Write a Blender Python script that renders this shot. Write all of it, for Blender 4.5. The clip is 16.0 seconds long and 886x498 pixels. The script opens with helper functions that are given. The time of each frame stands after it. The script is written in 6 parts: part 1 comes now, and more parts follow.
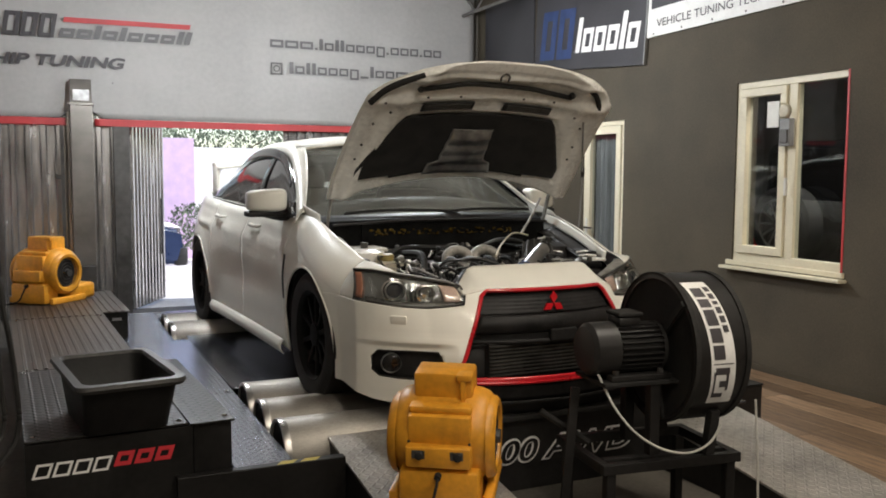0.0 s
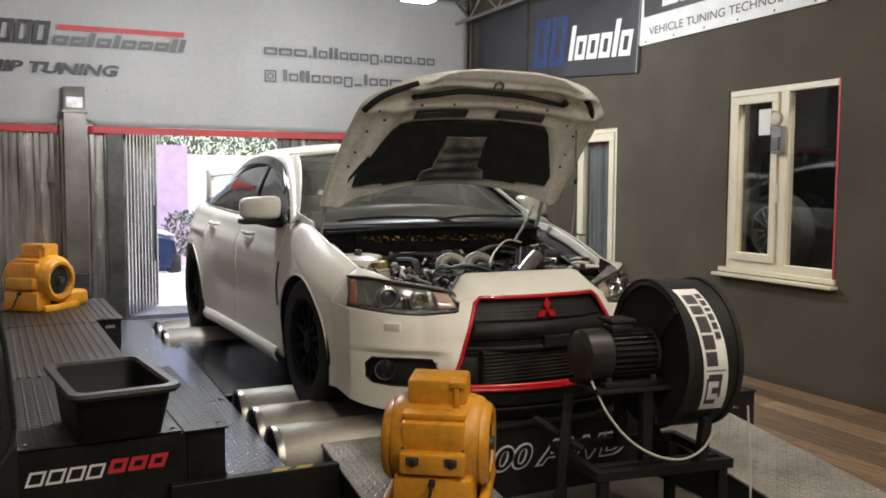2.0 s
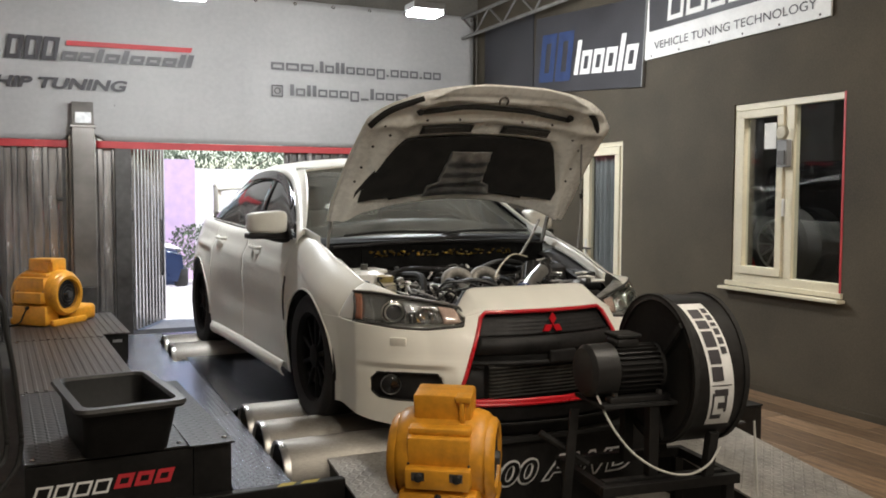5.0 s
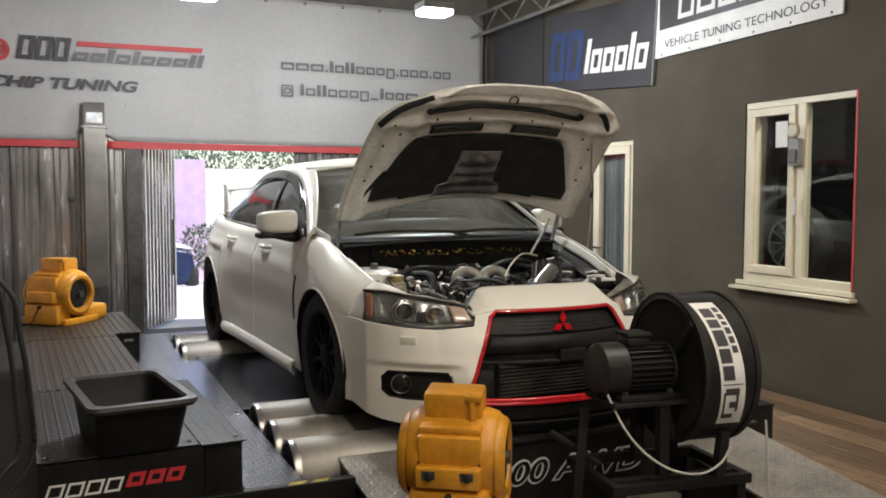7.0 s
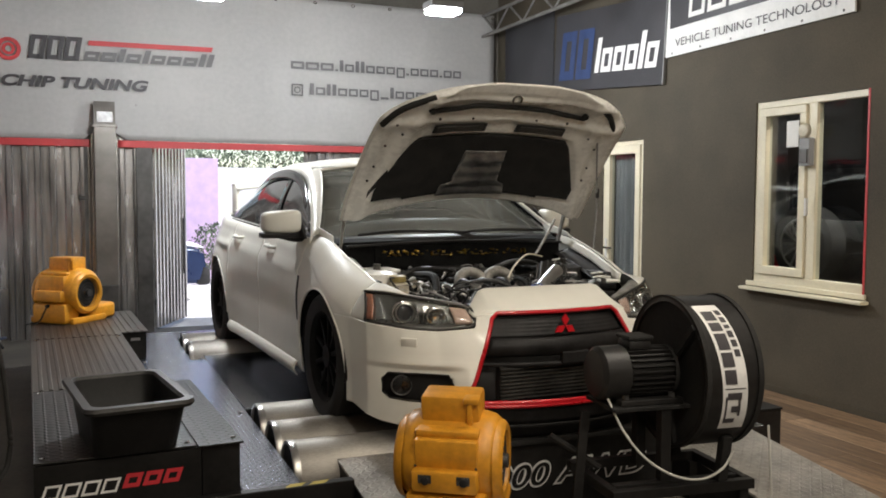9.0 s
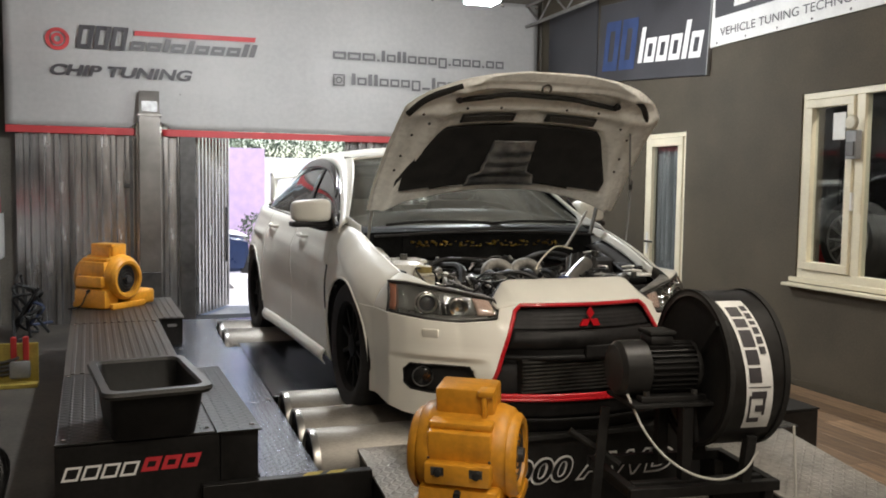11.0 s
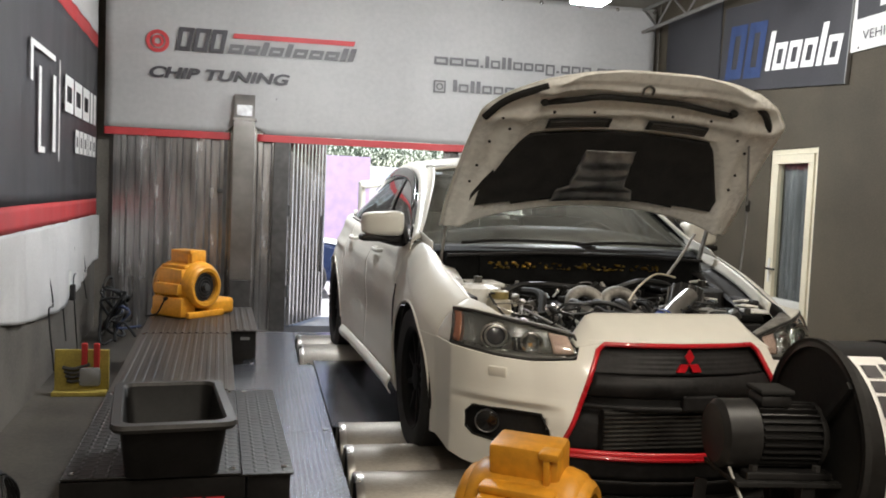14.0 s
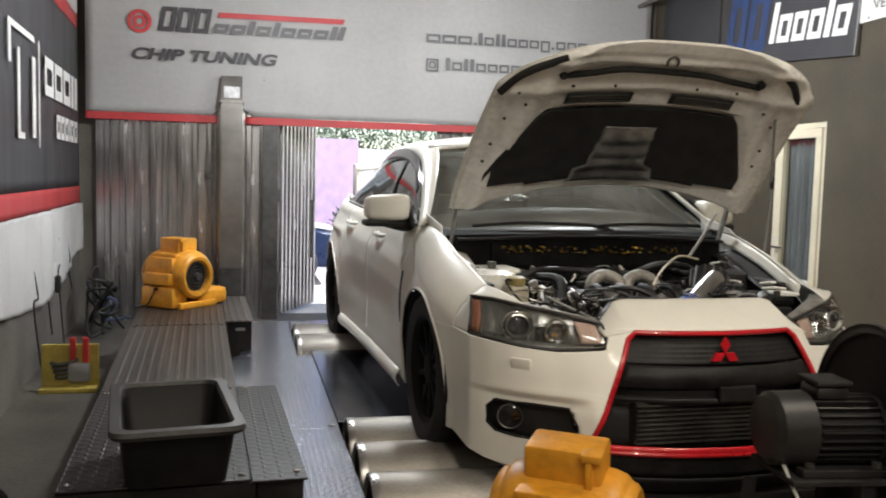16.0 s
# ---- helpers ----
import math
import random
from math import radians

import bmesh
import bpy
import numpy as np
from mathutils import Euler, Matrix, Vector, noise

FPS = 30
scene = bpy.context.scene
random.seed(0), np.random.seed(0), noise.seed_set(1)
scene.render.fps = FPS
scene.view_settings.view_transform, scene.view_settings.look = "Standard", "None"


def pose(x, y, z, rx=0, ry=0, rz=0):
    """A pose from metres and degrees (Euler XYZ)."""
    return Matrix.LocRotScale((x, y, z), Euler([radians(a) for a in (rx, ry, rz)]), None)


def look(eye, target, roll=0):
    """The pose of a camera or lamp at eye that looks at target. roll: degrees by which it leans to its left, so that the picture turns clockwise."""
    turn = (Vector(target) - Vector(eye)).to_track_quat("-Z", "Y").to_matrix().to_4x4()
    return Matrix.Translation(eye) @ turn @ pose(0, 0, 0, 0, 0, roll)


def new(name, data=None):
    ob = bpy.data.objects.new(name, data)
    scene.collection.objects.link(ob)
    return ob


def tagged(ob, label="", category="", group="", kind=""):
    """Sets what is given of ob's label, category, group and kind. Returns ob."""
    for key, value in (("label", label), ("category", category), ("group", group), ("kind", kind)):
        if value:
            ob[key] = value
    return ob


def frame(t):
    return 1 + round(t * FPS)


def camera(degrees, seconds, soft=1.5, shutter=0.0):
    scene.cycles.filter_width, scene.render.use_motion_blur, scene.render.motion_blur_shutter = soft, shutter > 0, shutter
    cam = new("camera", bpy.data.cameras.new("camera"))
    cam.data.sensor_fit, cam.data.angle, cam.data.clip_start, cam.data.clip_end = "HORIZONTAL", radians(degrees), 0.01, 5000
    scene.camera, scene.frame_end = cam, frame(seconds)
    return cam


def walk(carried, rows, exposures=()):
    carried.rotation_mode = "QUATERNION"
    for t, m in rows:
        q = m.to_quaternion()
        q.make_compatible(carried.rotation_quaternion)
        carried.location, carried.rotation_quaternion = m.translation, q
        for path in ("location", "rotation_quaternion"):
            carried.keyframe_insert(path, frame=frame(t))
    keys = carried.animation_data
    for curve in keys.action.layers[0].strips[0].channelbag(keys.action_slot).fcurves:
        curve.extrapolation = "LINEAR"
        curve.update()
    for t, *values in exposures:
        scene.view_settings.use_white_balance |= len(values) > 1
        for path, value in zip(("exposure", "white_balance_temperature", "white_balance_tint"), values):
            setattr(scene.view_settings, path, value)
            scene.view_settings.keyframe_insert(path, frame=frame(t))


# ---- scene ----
cam = camera(54.0, 16.0, soft=1.8, shutter=0.5)
PATH = [
    (0, (0.16, 0.052, 1.547), (0.986, 1.865, 1.381), 0.3),
    (0.5, (0.152, 0.048, 1.549), (0.992, 1.855, 1.385), 0.5),
    (1, (0.15, 0.046, 1.548), (0.989, 1.855, 1.389), 0.4),
    (1.5, (0.153, 0.048, 1.549), (0.993, 1.857, 1.395), 0.3),
    (2, (0.155, 0.041, 1.549), (0.995, 1.85, 1.399), 0.3),
    (2.5, (0.161, 0.04, 1.549), (1.003, 1.848, 1.403), 0.2),
    (3, (0.163, 0.033, 1.552), (1.004, 1.842, 1.415), -0.0),
    (3.5, (0.159, 0.033, 1.554), (1.0, 1.843, 1.426), 0.0),
    (6, (0.153, 0.027, 1.559), (0.97, 1.849, 1.44), 0.2),
    (6.5, (0.151, 0.027, 1.556), (0.964, 1.85, 1.437), 0.1),
    (7, (0.154, 0.03, 1.555), (0.96, 1.856, 1.434), 0.1),
    (7.5, (0.152, 0.031, 1.555), (0.953, 1.86, 1.43), 0.3),
    (8, (0.165, 0.035, 1.556), (0.959, 1.866, 1.432), 0.2),
    (8.5, (0.189, 0.035, 1.559), (0.973, 1.87, 1.437), 0.1),
    (9, (0.229, 0.034, 1.563), (1.002, 1.874, 1.439), 0.2),
    (11.3, (0.408, 0.026, 1.553), (1.049, 1.915, 1.398), 0.6),
    (11.5, (0.443, 0.043, 1.556), (1.071, 1.934, 1.383), 0.5),
    (12, (0.475, 0.094, 1.547), (1.111, 1.981, 1.361), 0.0),
    (12.5, (0.501, 0.23, 1.555), (1.171, 2.108, 1.399), -0.0),
    (13, (0.537, 0.334, 1.553), (1.207, 2.211, 1.388), 0.3),
    (13.5, (0.62, 0.432, 1.566), (1.14, 2.36, 1.45), 2.5),
    (14, (0.702, 0.496, 1.561), (1.111, 2.45, 1.44), 2.4),
    (14.5, (0.744, 0.51, 1.559), (1.151, 2.463, 1.42), 2.0),
    (15, (0.741, 0.542, 1.557), (1.184, 2.483, 1.373), 1.8),
    (15.5, (0.69, 0.648, 1.561), (1.176, 2.58, 1.383), 1.5),
    (16, (0.627, 0.745, 1.555), (1.073, 2.688, 1.394), 1.5),
]
walk(cam, [(t, look(eye, target, roll)) for t, eye, target, roll in PATH], [(0.0, 1.05), (9.0, 1.08), (11.5, 1.09), (12.3, 1.16), (16.0, 1.15)])
TUBE_W, FLOOD_W = 22.0, 73.0

# ---------------------------------------------------------------- light
world = bpy.data.worlds.new("sky")
scene.world = world
world.use_nodes = True
wn = world.node_tree.nodes
sky = wn.new("ShaderNodeTexSky")
sky.sky_type, sky.sun_disc = "NISHITA", False
sky.sun_elevation, sky.sun_rotation = radians(42), radians(103)
world.node_tree.links.new(sky.outputs[0], wn["Background"].inputs[0])
wn["Background"].inputs[1].default_value = 0.15


def lamp(name, kind, energy, m, color=(1, 1, 1), size=0.3, size_y=None):
    data = bpy.data.lights.new(name, kind)
    data.energy, data.color = energy, color
    if kind == "AREA":
        data.size = size
        if size_y:
            data.shape, data.size_y = "RECTANGLE", size_y
    elif kind == "SUN":
        data.angle = radians(0.5)
    else:
        data.shadow_soft_size = size
    ob = new(name, data)
    ob.matrix_world = m
    return ob


# the sun stands over the yard behind the gate
lamp("sun", "SUN", 5.0, look((14, 10.3, 11), (2, 13, 0)), (0.96, 0.95, 1.0))

# unseen ceiling tubes, added to light the bay: (x, y) of each twin tube
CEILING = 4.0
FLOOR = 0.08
ADDED_TUBES = [(0.6, 0.1), (2.3, 0.3), (0.9, -2.4), (2.5, -2.4), (3.1, 2.2)]
for tx, ty in ADDED_TUBES:
    lamp("added_tube_light", "AREA", TUBE_W, look((tx, ty, CEILING - 0.17), (tx, ty, 0)), (1.0, 0.905, 0.77), 0.12, 1.3)
# out-of-view tube added to brighten the room behind the window
ADDED_ROOM_TUBE = (6.0, 4.6, 3.2)
lamp("added_tube_light", "AREA", 24.0, look((6.0, 4.6, 3.04), (6.0, 4.6, 0)), (1.0, 0.93, 0.83), 0.12, 1.3)
FLOODS = [(3.17, 7.05, 3.16), (1.17, 6.95, 3.1)]
for fx, fy, fz in FLOODS:
    lamp("flood_light", "POINT", FLOOD_W, pose(fx, fy, fz - 0.09), (0.95, 0.98, 1.0), 0.06)


# ---------------------------------------------------------------- materials
def mat(name, color, rough=0.5, metal=0.0, var=0.12, scale=6.0, fine=60.0, bump=0.0, coat=0.0, spread=0.12, stretch=(1, 1, 1), dark=None, random_tint=0.0, spec=0.5):
    """A surface with variation at two scales: broad stains and fine grain."""
    m = bpy.data.materials.new(name)
    m.use_nodes = True
    nt = m.node_tree
    n, l = nt.nodes, nt.links
    b = n["Principled BSDF"]
    b.inputs["Metallic"].default_value = metal
    b.inputs["Specular IOR Level"].default_value = spec
    b.inputs["Coat Weight"].default_value = coat
    b.inputs["Coat Roughness"].default_value = 0.05
    tc = n.new("ShaderNodeTexCoord")
    mp = n.new("ShaderNodeMapping")
    mp.inputs["Scale"].default_value = stretch
    l.new(tc.outputs["Object"], mp.inputs[0])
    broad, grain = n.new("ShaderNodeTexNoise"), n.new("ShaderNodeTexNoise")
    for tex, s, d in ((broad, scale, 5.0), (grain, fine, 3.0)):
        tex.inputs["Scale"].default_value = s
        tex.inputs["Detail"].default_value = d
        l.new(mp.outputs[0], tex.inputs["Vector"])
    mixf = n.new("ShaderNodeMath")
    mixf.operation = "MULTIPLY_ADD"
    mixf.inputs[1].default_value = 0.35
    l.new(grain.outputs[0], mixf.inputs[0])
    half = n.new("ShaderNodeMath")
    half.operation = "MULTIPLY"
    half.inputs[1].default_value = 0.65
    l.new(broad.outputs[0], half.inputs[0])
    l.new(half.outputs[0], mixf.inputs[2])
    ramp = n.new("ShaderNodeValToRGB")
    lo = dark if dark else tuple(c * (1 - 2 * var) for c in color)
    hi = tuple(min(1.0, c * (1 + var)) for c in color)
    ramp.color_ramp.elements[0].position, ramp.color_ramp.elements[1].position = 0.32, 0.62
    ramp.color_ramp.elements[0].color, ramp.color_ramp.elements[1].color = (*lo, 1), (*hi, 1)
    l.new(mixf.outputs[0], ramp.inputs[0])
    out = ramp.outputs[0]
    if random_tint:
        info = n.new("ShaderNodeObjectInfo")
        hsv = n.new("ShaderNodeHueSaturation")
        rng = n.new("ShaderNodeMapRange")
        rng.inputs[3].default_value, rng.inputs[4].default_value = 1 - random_tint, 1 + random_tint
        l.new(info.outputs["Random"], rng.inputs[0])
        l.new(rng.outputs[0], hsv.inputs["Value"])
        l.new(out, hsv.inputs["Color"])
        out = hsv.outputs[0]
    l.new(out, b.inputs["Base Color"])
    rr = n.new("ShaderNodeMapRange")
    rr.inputs[3].default_value, rr.inputs[4].default_value = max(0.02, rough - spread), min(1.0, rough + spread)
    l.new(mixf.outputs[0], rr.inputs[0])
    l.new(rr.outputs[0], b.inputs["Roughness"])
    if bump:
        bp = n.new("ShaderNodeBump")
        bp.inputs["Strength"].default_value = bump
        bp.inputs["Distance"].default_value = 0.01
        l.new(mixf.outputs[0], bp.inputs["Height"])
        l.new(bp.outputs[0], b.inputs["Normal"])
    return m


def tread(m, pitch, strength, turn=45.0):
    """Adds raised treads, lozenges in two crossed directions, to a sheet material."""
    nt = m.node_tree
    n, l = nt.nodes, nt.links
    tc = n.new("ShaderNodeTexCoord")
    mp = n.new("ShaderNodeMapping")
    mp.inputs["Rotation"].default_value = (0, 0, radians(turn))
    mp.inputs["Scale"].default_value = (1 / pitch,) * 3
    l.new(tc.outputs["Object"], mp.inputs[0])
    sep = n.new("ShaderNodeSeparateXYZ")
    l.new(mp.outputs[0], sep.inputs[0])

    def op(kind, a, b=None):
        q = n.new("ShaderNodeMath")
        q.operation = kind
        for i, v in enumerate((a, b)):
            if v is None:
                continue
            if isinstance(v, (int, float)):
                q.inputs[i].default_value = v
            else:
                l.new(v, q.inputs[i])
        return q.outputs[0]

    def lump(u, v, shift):
        a = op("SUBTRACT", op("FRACT", op("ADD", u, shift)), 0.5)
        c = op("SUBTRACT", op("FRACT", op("ADD", v, shift)), 0.5)
        a, c = op("DIVIDE", a, 0.42), op("DIVIDE", c, 0.14)
        return op("MAXIMUM", op("SUBTRACT", 1.0, op("ADD", op("MULTIPLY", a, a), op("MULTIPLY", c, c))), 0.0)

    h = op("MAXIMUM", lump(sep.outputs[0], sep.outputs[1], 0.0), lump(sep.outputs[1], sep.outputs[0], 0.5))
    bp = n.new("ShaderNodeBump")
    bp.inputs["Strength"].default_value = strength
    bp.inputs["Distance"].default_value = 0.004
    l.new(h, bp.inputs["Height"])
    l.new(bp.outputs[0], n["Principled BSDF"].inputs["Normal"])
    return m


def glass(name, color=(1, 1, 1), rough=0.0, ior=1.45):
    m = bpy.data.materials.new(name)
    m.use_nodes = True
    b = m.node_tree.nodes["Principled BSDF"]
    b.inputs["Base Color"].default_value = (*color, 1)
    b.inputs["Roughness"].default_value = rough
    b.inputs["Transmission Weight"].default_value = 1.0
    b.inputs["IOR"].default_value = ior
    return m


def thin_glass(name, tint=(0.95, 0.97, 0.97)):
    """A thin pane: see-through, with gloss by Fresnel."""
    m = bpy.data.materials.new(name)
    m.use_nodes = True
    n, l = m.node_tree.nodes, m.node_tree.links
    n.remove(n["Principled BSDF"])
    clear, shine, fr, mix = n.new("ShaderNodeBsdfTransparent"), n.new("ShaderNodeBsdfGlossy"), n.new("ShaderNodeLayerWeight"), n.new("ShaderNodeMixShader")
    clear.inputs[0].default_value = (*tint, 1)
    shine.inputs["Roughness"].default_value = 0.02
    fr.inputs[0].default_value = 0.5
    steep, base = n.new("ShaderNodeMath"), n.new("ShaderNodeMath")
    steep.operation, base.operation = "POWER", "MULTIPLY_ADD"
    steep.inputs[1].default_value = 4.0
    base.inputs[1].default_value, base.inputs[2].default_value = 0.8, 0.05
    l.new(fr.outputs["Facing"], steep.inputs[0])
    l.new(steep.outputs[0], base.inputs[0])
    l.new(base.outputs[0], mix.inputs[0])
    l.new(clear.outputs[0], mix.inputs[1])
    l.new(shine.outputs[0], mix.inputs[2])
    l.new(mix.outputs[0], n["Material Output"].inputs[0])
    return m


def glow(name, color, strength):
    m = bpy.data.materials.new(name)
    m.use_nodes = True
    b = m.node_tree.nodes["Principled BSDF"]
    b.inputs["Emission Color"].default_value = (*color, 1)
    b.inputs["Emission Strength"].default_value = strength
    return m


M = {}
M["wall_grey"] = mat("grey_plaster", (0.077, 0.0635, 0.044), 0.85, var=0.22, scale=1.1, fine=90, bump=0.12)
M["concrete"] = mat("bare_concrete", (0.135, 0.122, 0.104), 0.9, var=0.2, scale=2.2, fine=50, bump=0.3)
M["floor_grey"] = mat("stained_concrete_floor", (0.085, 0.076, 0.064), 0.75, var=0.25, scale=2.0, fine=40, bump=0.2)
M["plank"] = mat("laminate_plank", (0.25, 0.165, 0.10), 0.5, var=0.28, scale=5, fine=26, bump=0.05, stretch=(6, 0.7, 1), dark=(0.10, 0.06, 0.035), random_tint=0.28)
M["ceiling"] = mat("brown_ceiling_boards", (0.30, 0.25, 0.20), 0.9, var=0.2, scale=1.5, fine=40)
M["zinc"] = mat("galvanised_sheet", (0.47, 0.455, 0.45), 0.25, 0.9, var=0.28, scale=3.0, fine=9, bump=0.14, stretch=(3.5, 3.5, 0.3), random_tint=0.1)
M["steel_dark"] = mat("dull_dark_steel", (0.09, 0.086, 0.082), 0.5, 0.7, var=0.25, scale=2.5, fine=14, bump=0.04)
M["duct"] = mat("sheet_metal_duct", (0.24, 0.225, 0.21), 0.36, 0.85, var=0.2, scale=1.6, fine=7, bump=0.02)
M["truss"] = mat("grey_painted_steel", (0.2, 0.19, 0.18), 0.6, 0.3, var=0.2)
M["banner"] = mat("grey_vinyl_banner", (0.41, 0.40, 0.39), 0.5, var=0.06, scale=1.2, fine=20, bump=0.05)
M["banner_red"] = mat("red_vinyl", (0.50, 0.045, 0.05), 0.5, var=0.1, scale=3)
M["banner_dark"] = mat("charcoal_vinyl", (0.045, 0.044, 0.05), 0.45, var=0.15, scale=2)
M["banner_white"] = mat("white_vinyl", (0.62, 0.61, 0.60), 0.5, var=0.08, scale=2)
M["ink_dark"] = mat("dark_grey_print", (0.055, 0.05, 0.055), 0.5, var=0.1)
M["ink_grey"] = mat("mid_grey_print", (0.13, 0.125, 0.13), 0.5, var=0.1)
M["ink_blue"] = mat("blue_print", (0.03, 0.055, 0.15), 0.5, var=0.15)
M["ink_red"] = mat("red_print", (0.55, 0.03, 0.04), 0.5, var=0.1)
M["ink_white"] = mat("white_print", (0.80, 0.79, 0.77), 0.5, var=0.05)
M["pvc"] = mat("cream_pvc_frame", (0.74, 0.68, 0.52), 0.35, var=0.06, scale=3)
M["pvc_white"] = mat("white_pvc", (0.74, 0.73, 0.69), 0.35, var=0.05)
# black trim darkened further: the raised hood's shade is put into its colour
M["bay_shade"] = mat("shaded_black_bulkhead", (0.007, 0.007, 0.007), 0.75, var=0.4, scale=9, spec=0.12)


def hazy(m, amount=0.10, col=(0.55, 0.55, 0.50)):
    """Lays a thin uneven pale film over a pane to paint in reflected haze."""
    n, l = m.node_tree.nodes, m.node_tree.links
    out = n["Material Output"]
    was = out.inputs["Surface"].links[0].from_socket
    film_, mix, tex, mr = n.new("ShaderNodeBsdfDiffuse"), n.new("ShaderNodeMixShader"), n.new("ShaderNodeTexNoise"), n.new("ShaderNodeMath")
    film_.inputs[0].default_value = (*col, 1)
    tex.inputs["Scale"].default_value = 5.0
    mr.operation = "MULTIPLY"
    mr.inputs[1].default_value = amount * 2
    l.new(tex.outputs[0], mr.inputs[0])
    l.new(mr.outputs[0], mix.inputs[0])
    l.new(was, mix.inputs[1])
    l.new(film_.outputs[0], mix.inputs[2])
    l.new(mix.outputs[0], out.inputs["Surface"])
    return m


# the windscreen's reflection of hood and room is painted as a pale film
M["haze_pane"] = hazy(thin_glass("haze_windscreen_glass", (0.72, 0.75, 0.74)), 0.15)
M["pane"] = thin_glass("window_glass", (0.85, 0.88, 0.88))
M["curtain"] = mat("grey_curtain", (0.22, 0.22, 0.22), 0.85, var=0.2, scale=5, stretch=(4, 4, 0.3))
M["plate_dark"] = tread(mat("worn_black_tread_plate", (0.0155, 0.0132, 0.0115), 0.48, 0.3, var=0.35, scale=3.0, fine=35), 0.05, 0.6, 0.0)
M["plate_ribbed"] = mat("worn_ribbed_steel_plate", (0.075, 0.066, 0.058), 0.42, 0.6, var=0.4, scale=3.0, fine=30, bump=0.1, stretch=(2, 0.5, 1))
M["deck_smooth"] = mat("worn_black_smooth_deck", (0.10, 0.104, 0.12), 0.24, 0.85, var=0.2, scale=4.0, fine=25, spec=0.8, spread=0.10)
# lighter copy of the tub plastic: light caught on the rim is painted in
M["tub_rim"] = mat("lit_rim_plastic", (0.036, 0.034, 0.032), 0.5, var=0.3, scale=9, fine=70)
# pale bluish metal: the gateway's sheen on the deck is put into its colour
M["plate_sheen"] = tread(mat("bluish_sheen_tread_plate", (0.30, 0.31, 0.35), 0.25, 0.95, var=0.07, scale=3.0, fine=35, spread=0.06), 0.035, 0.55, 45.0)
M["plate_deck"] = tread(mat("black_tread_plate_deck", (0.075, 0.077, 0.086), 0.24, 0.6, var=0.35, scale=3.0, fine=35, spec=1.0, spread=0.06), 0.04, 0.2, 45.0)
M["plate_silver"] = tread(mat("galvanised_tread_plate", (0.42, 0.40, 0.37), 0.48, 0.6, var=0.2, scale=4.0, fine=40), 0.045, 0.9, 45.0)
M["black_paint"] = mat("black_gloss_paint", (0.017, 0.016, 0.0155), 0.38, var=0.3, scale=4, fine=40, spec=0.35)
M["panel_black"] = mat("dull_black_panel_paint", (0.011, 0.0102, 0.0098), 0.45, var=0.35, scale=4, fine=40, spec=0.3)
M["black_matte"] = mat("black_rubber", (0.021, 0.020, 0.019), 0.75, var=0.3, scale=6, spec=0.25)
M["roller"] = mat("knurled_steel_roller", (0.42, 0.395, 0.355), 0.56, 0.6, var=0.18, scale=5, fine=120, bump=0.1, stretch=(0.4, 2, 2))
M["car_white"] = mat("pearl_white_car_paint", (0.84, 0.82, 0.745), 0.40, var=0.025, scale=1.2, fine=12, coat=0.35, spread=0.04)
M["under_hood"] = mat("hood_inner_white_paint", (0.84, 0.83, 0.79), 0.28, var=0.07, scale=5, fine=40, spread=0.1)
M["car_black"] = mat("black_trim_plastic", (0.021, 0.020, 0.020), 0.5, var=0.25, scale=8, spec=0.3)
M["grille_black"] = mat("matt_black_grille", (0.018, 0.017, 0.017), 0.5, var=0.3, scale=10, spec=0.2)
M["car_gloss"] = mat("gloss_black_trim", (0.008, 0.008, 0.009), 0.12, var=0.2, coat=0.5)
M["tyre"] = mat("tyre_rubber", (0.021, 0.020, 0.020), 0.8, var=0.3, scale=12, fine=90, bump=0.2)
M["rim"] = mat("black_alloy_rim", (0.008, 0.008, 0.008), 0.7, 0.0, var=0.3, spec=0.2)
M["car_red"] = mat("red_trim_paint", (0.55, 0.012, 0.02), 0.3, var=0.08, coat=0.5)
M["tint"] = mat("dark_tinted_glass", (0.012, 0.012, 0.014), 0.06, var=0.2, scale=2, coat=1.0, spread=0.03)
M["lamp_clear"] = thin_glass("clear_lens")
M["chrome"] = mat("chrome", (0.72, 0.72, 0.72), 0.14, 1.0, var=0.06, spread=0.06)
M["lamp_dark"] = mat("smoked_reflector", (0.52, 0.51, 0.50), 0.24, 0.9, var=0.15, spread=0.1)
M["polished"] = mat("polished_aluminium_pipe", (0.48, 0.47, 0.45), 0.3, 0.9, var=0.15, scale=8, fine=40)
M["dust_grey"] = mat("dusty_grey_casting", (0.30, 0.285, 0.26), 0.55, 0.4, var=0.25, scale=14, fine=70, bump=0.2)
M["amber"] = mat("amber_lens", (0.60, 0.42, 0.35), 0.2, var=0.1, coat=0.6)
M["side_red"] = mat("red_reflector_lens", (0.45, 0.17, 0.10), 0.2, var=0.1, coat=0.6)
M["bulb"] = mat("projector_glass", (0.05, 0.05, 0.055), 0.1, var=0.1, coat=1.0)
M["pad"] = mat("black_felt_pad", (0.016, 0.0155, 0.015), 0.95, var=0.3, scale=12, fine=150, bump=0.3)
M["foil"] = mat("crumpled_foil", (0.36, 0.36, 0.36), 0.42, 1.0, var=0.25, scale=7, fine=22, bump=0.7)
M["gold"] = mat("gold_heat_foil", (0.34, 0.22, 0.045), 0.3, 1.0, var=0.45, scale=25, fine=60, bump=1.0)
# darker than bare aluminium: the engine bay's shade is put into this colour
M["alloy"] = mat("cast_aluminium", (0.13, 0.125, 0.115), 0.5, 0.8, var=0.3, scale=10, fine=60, bump=0.2)
M["cream"] = mat("yellowed_plastic_tank", (0.55, 0.50, 0.38), 0.4, var=0.12)
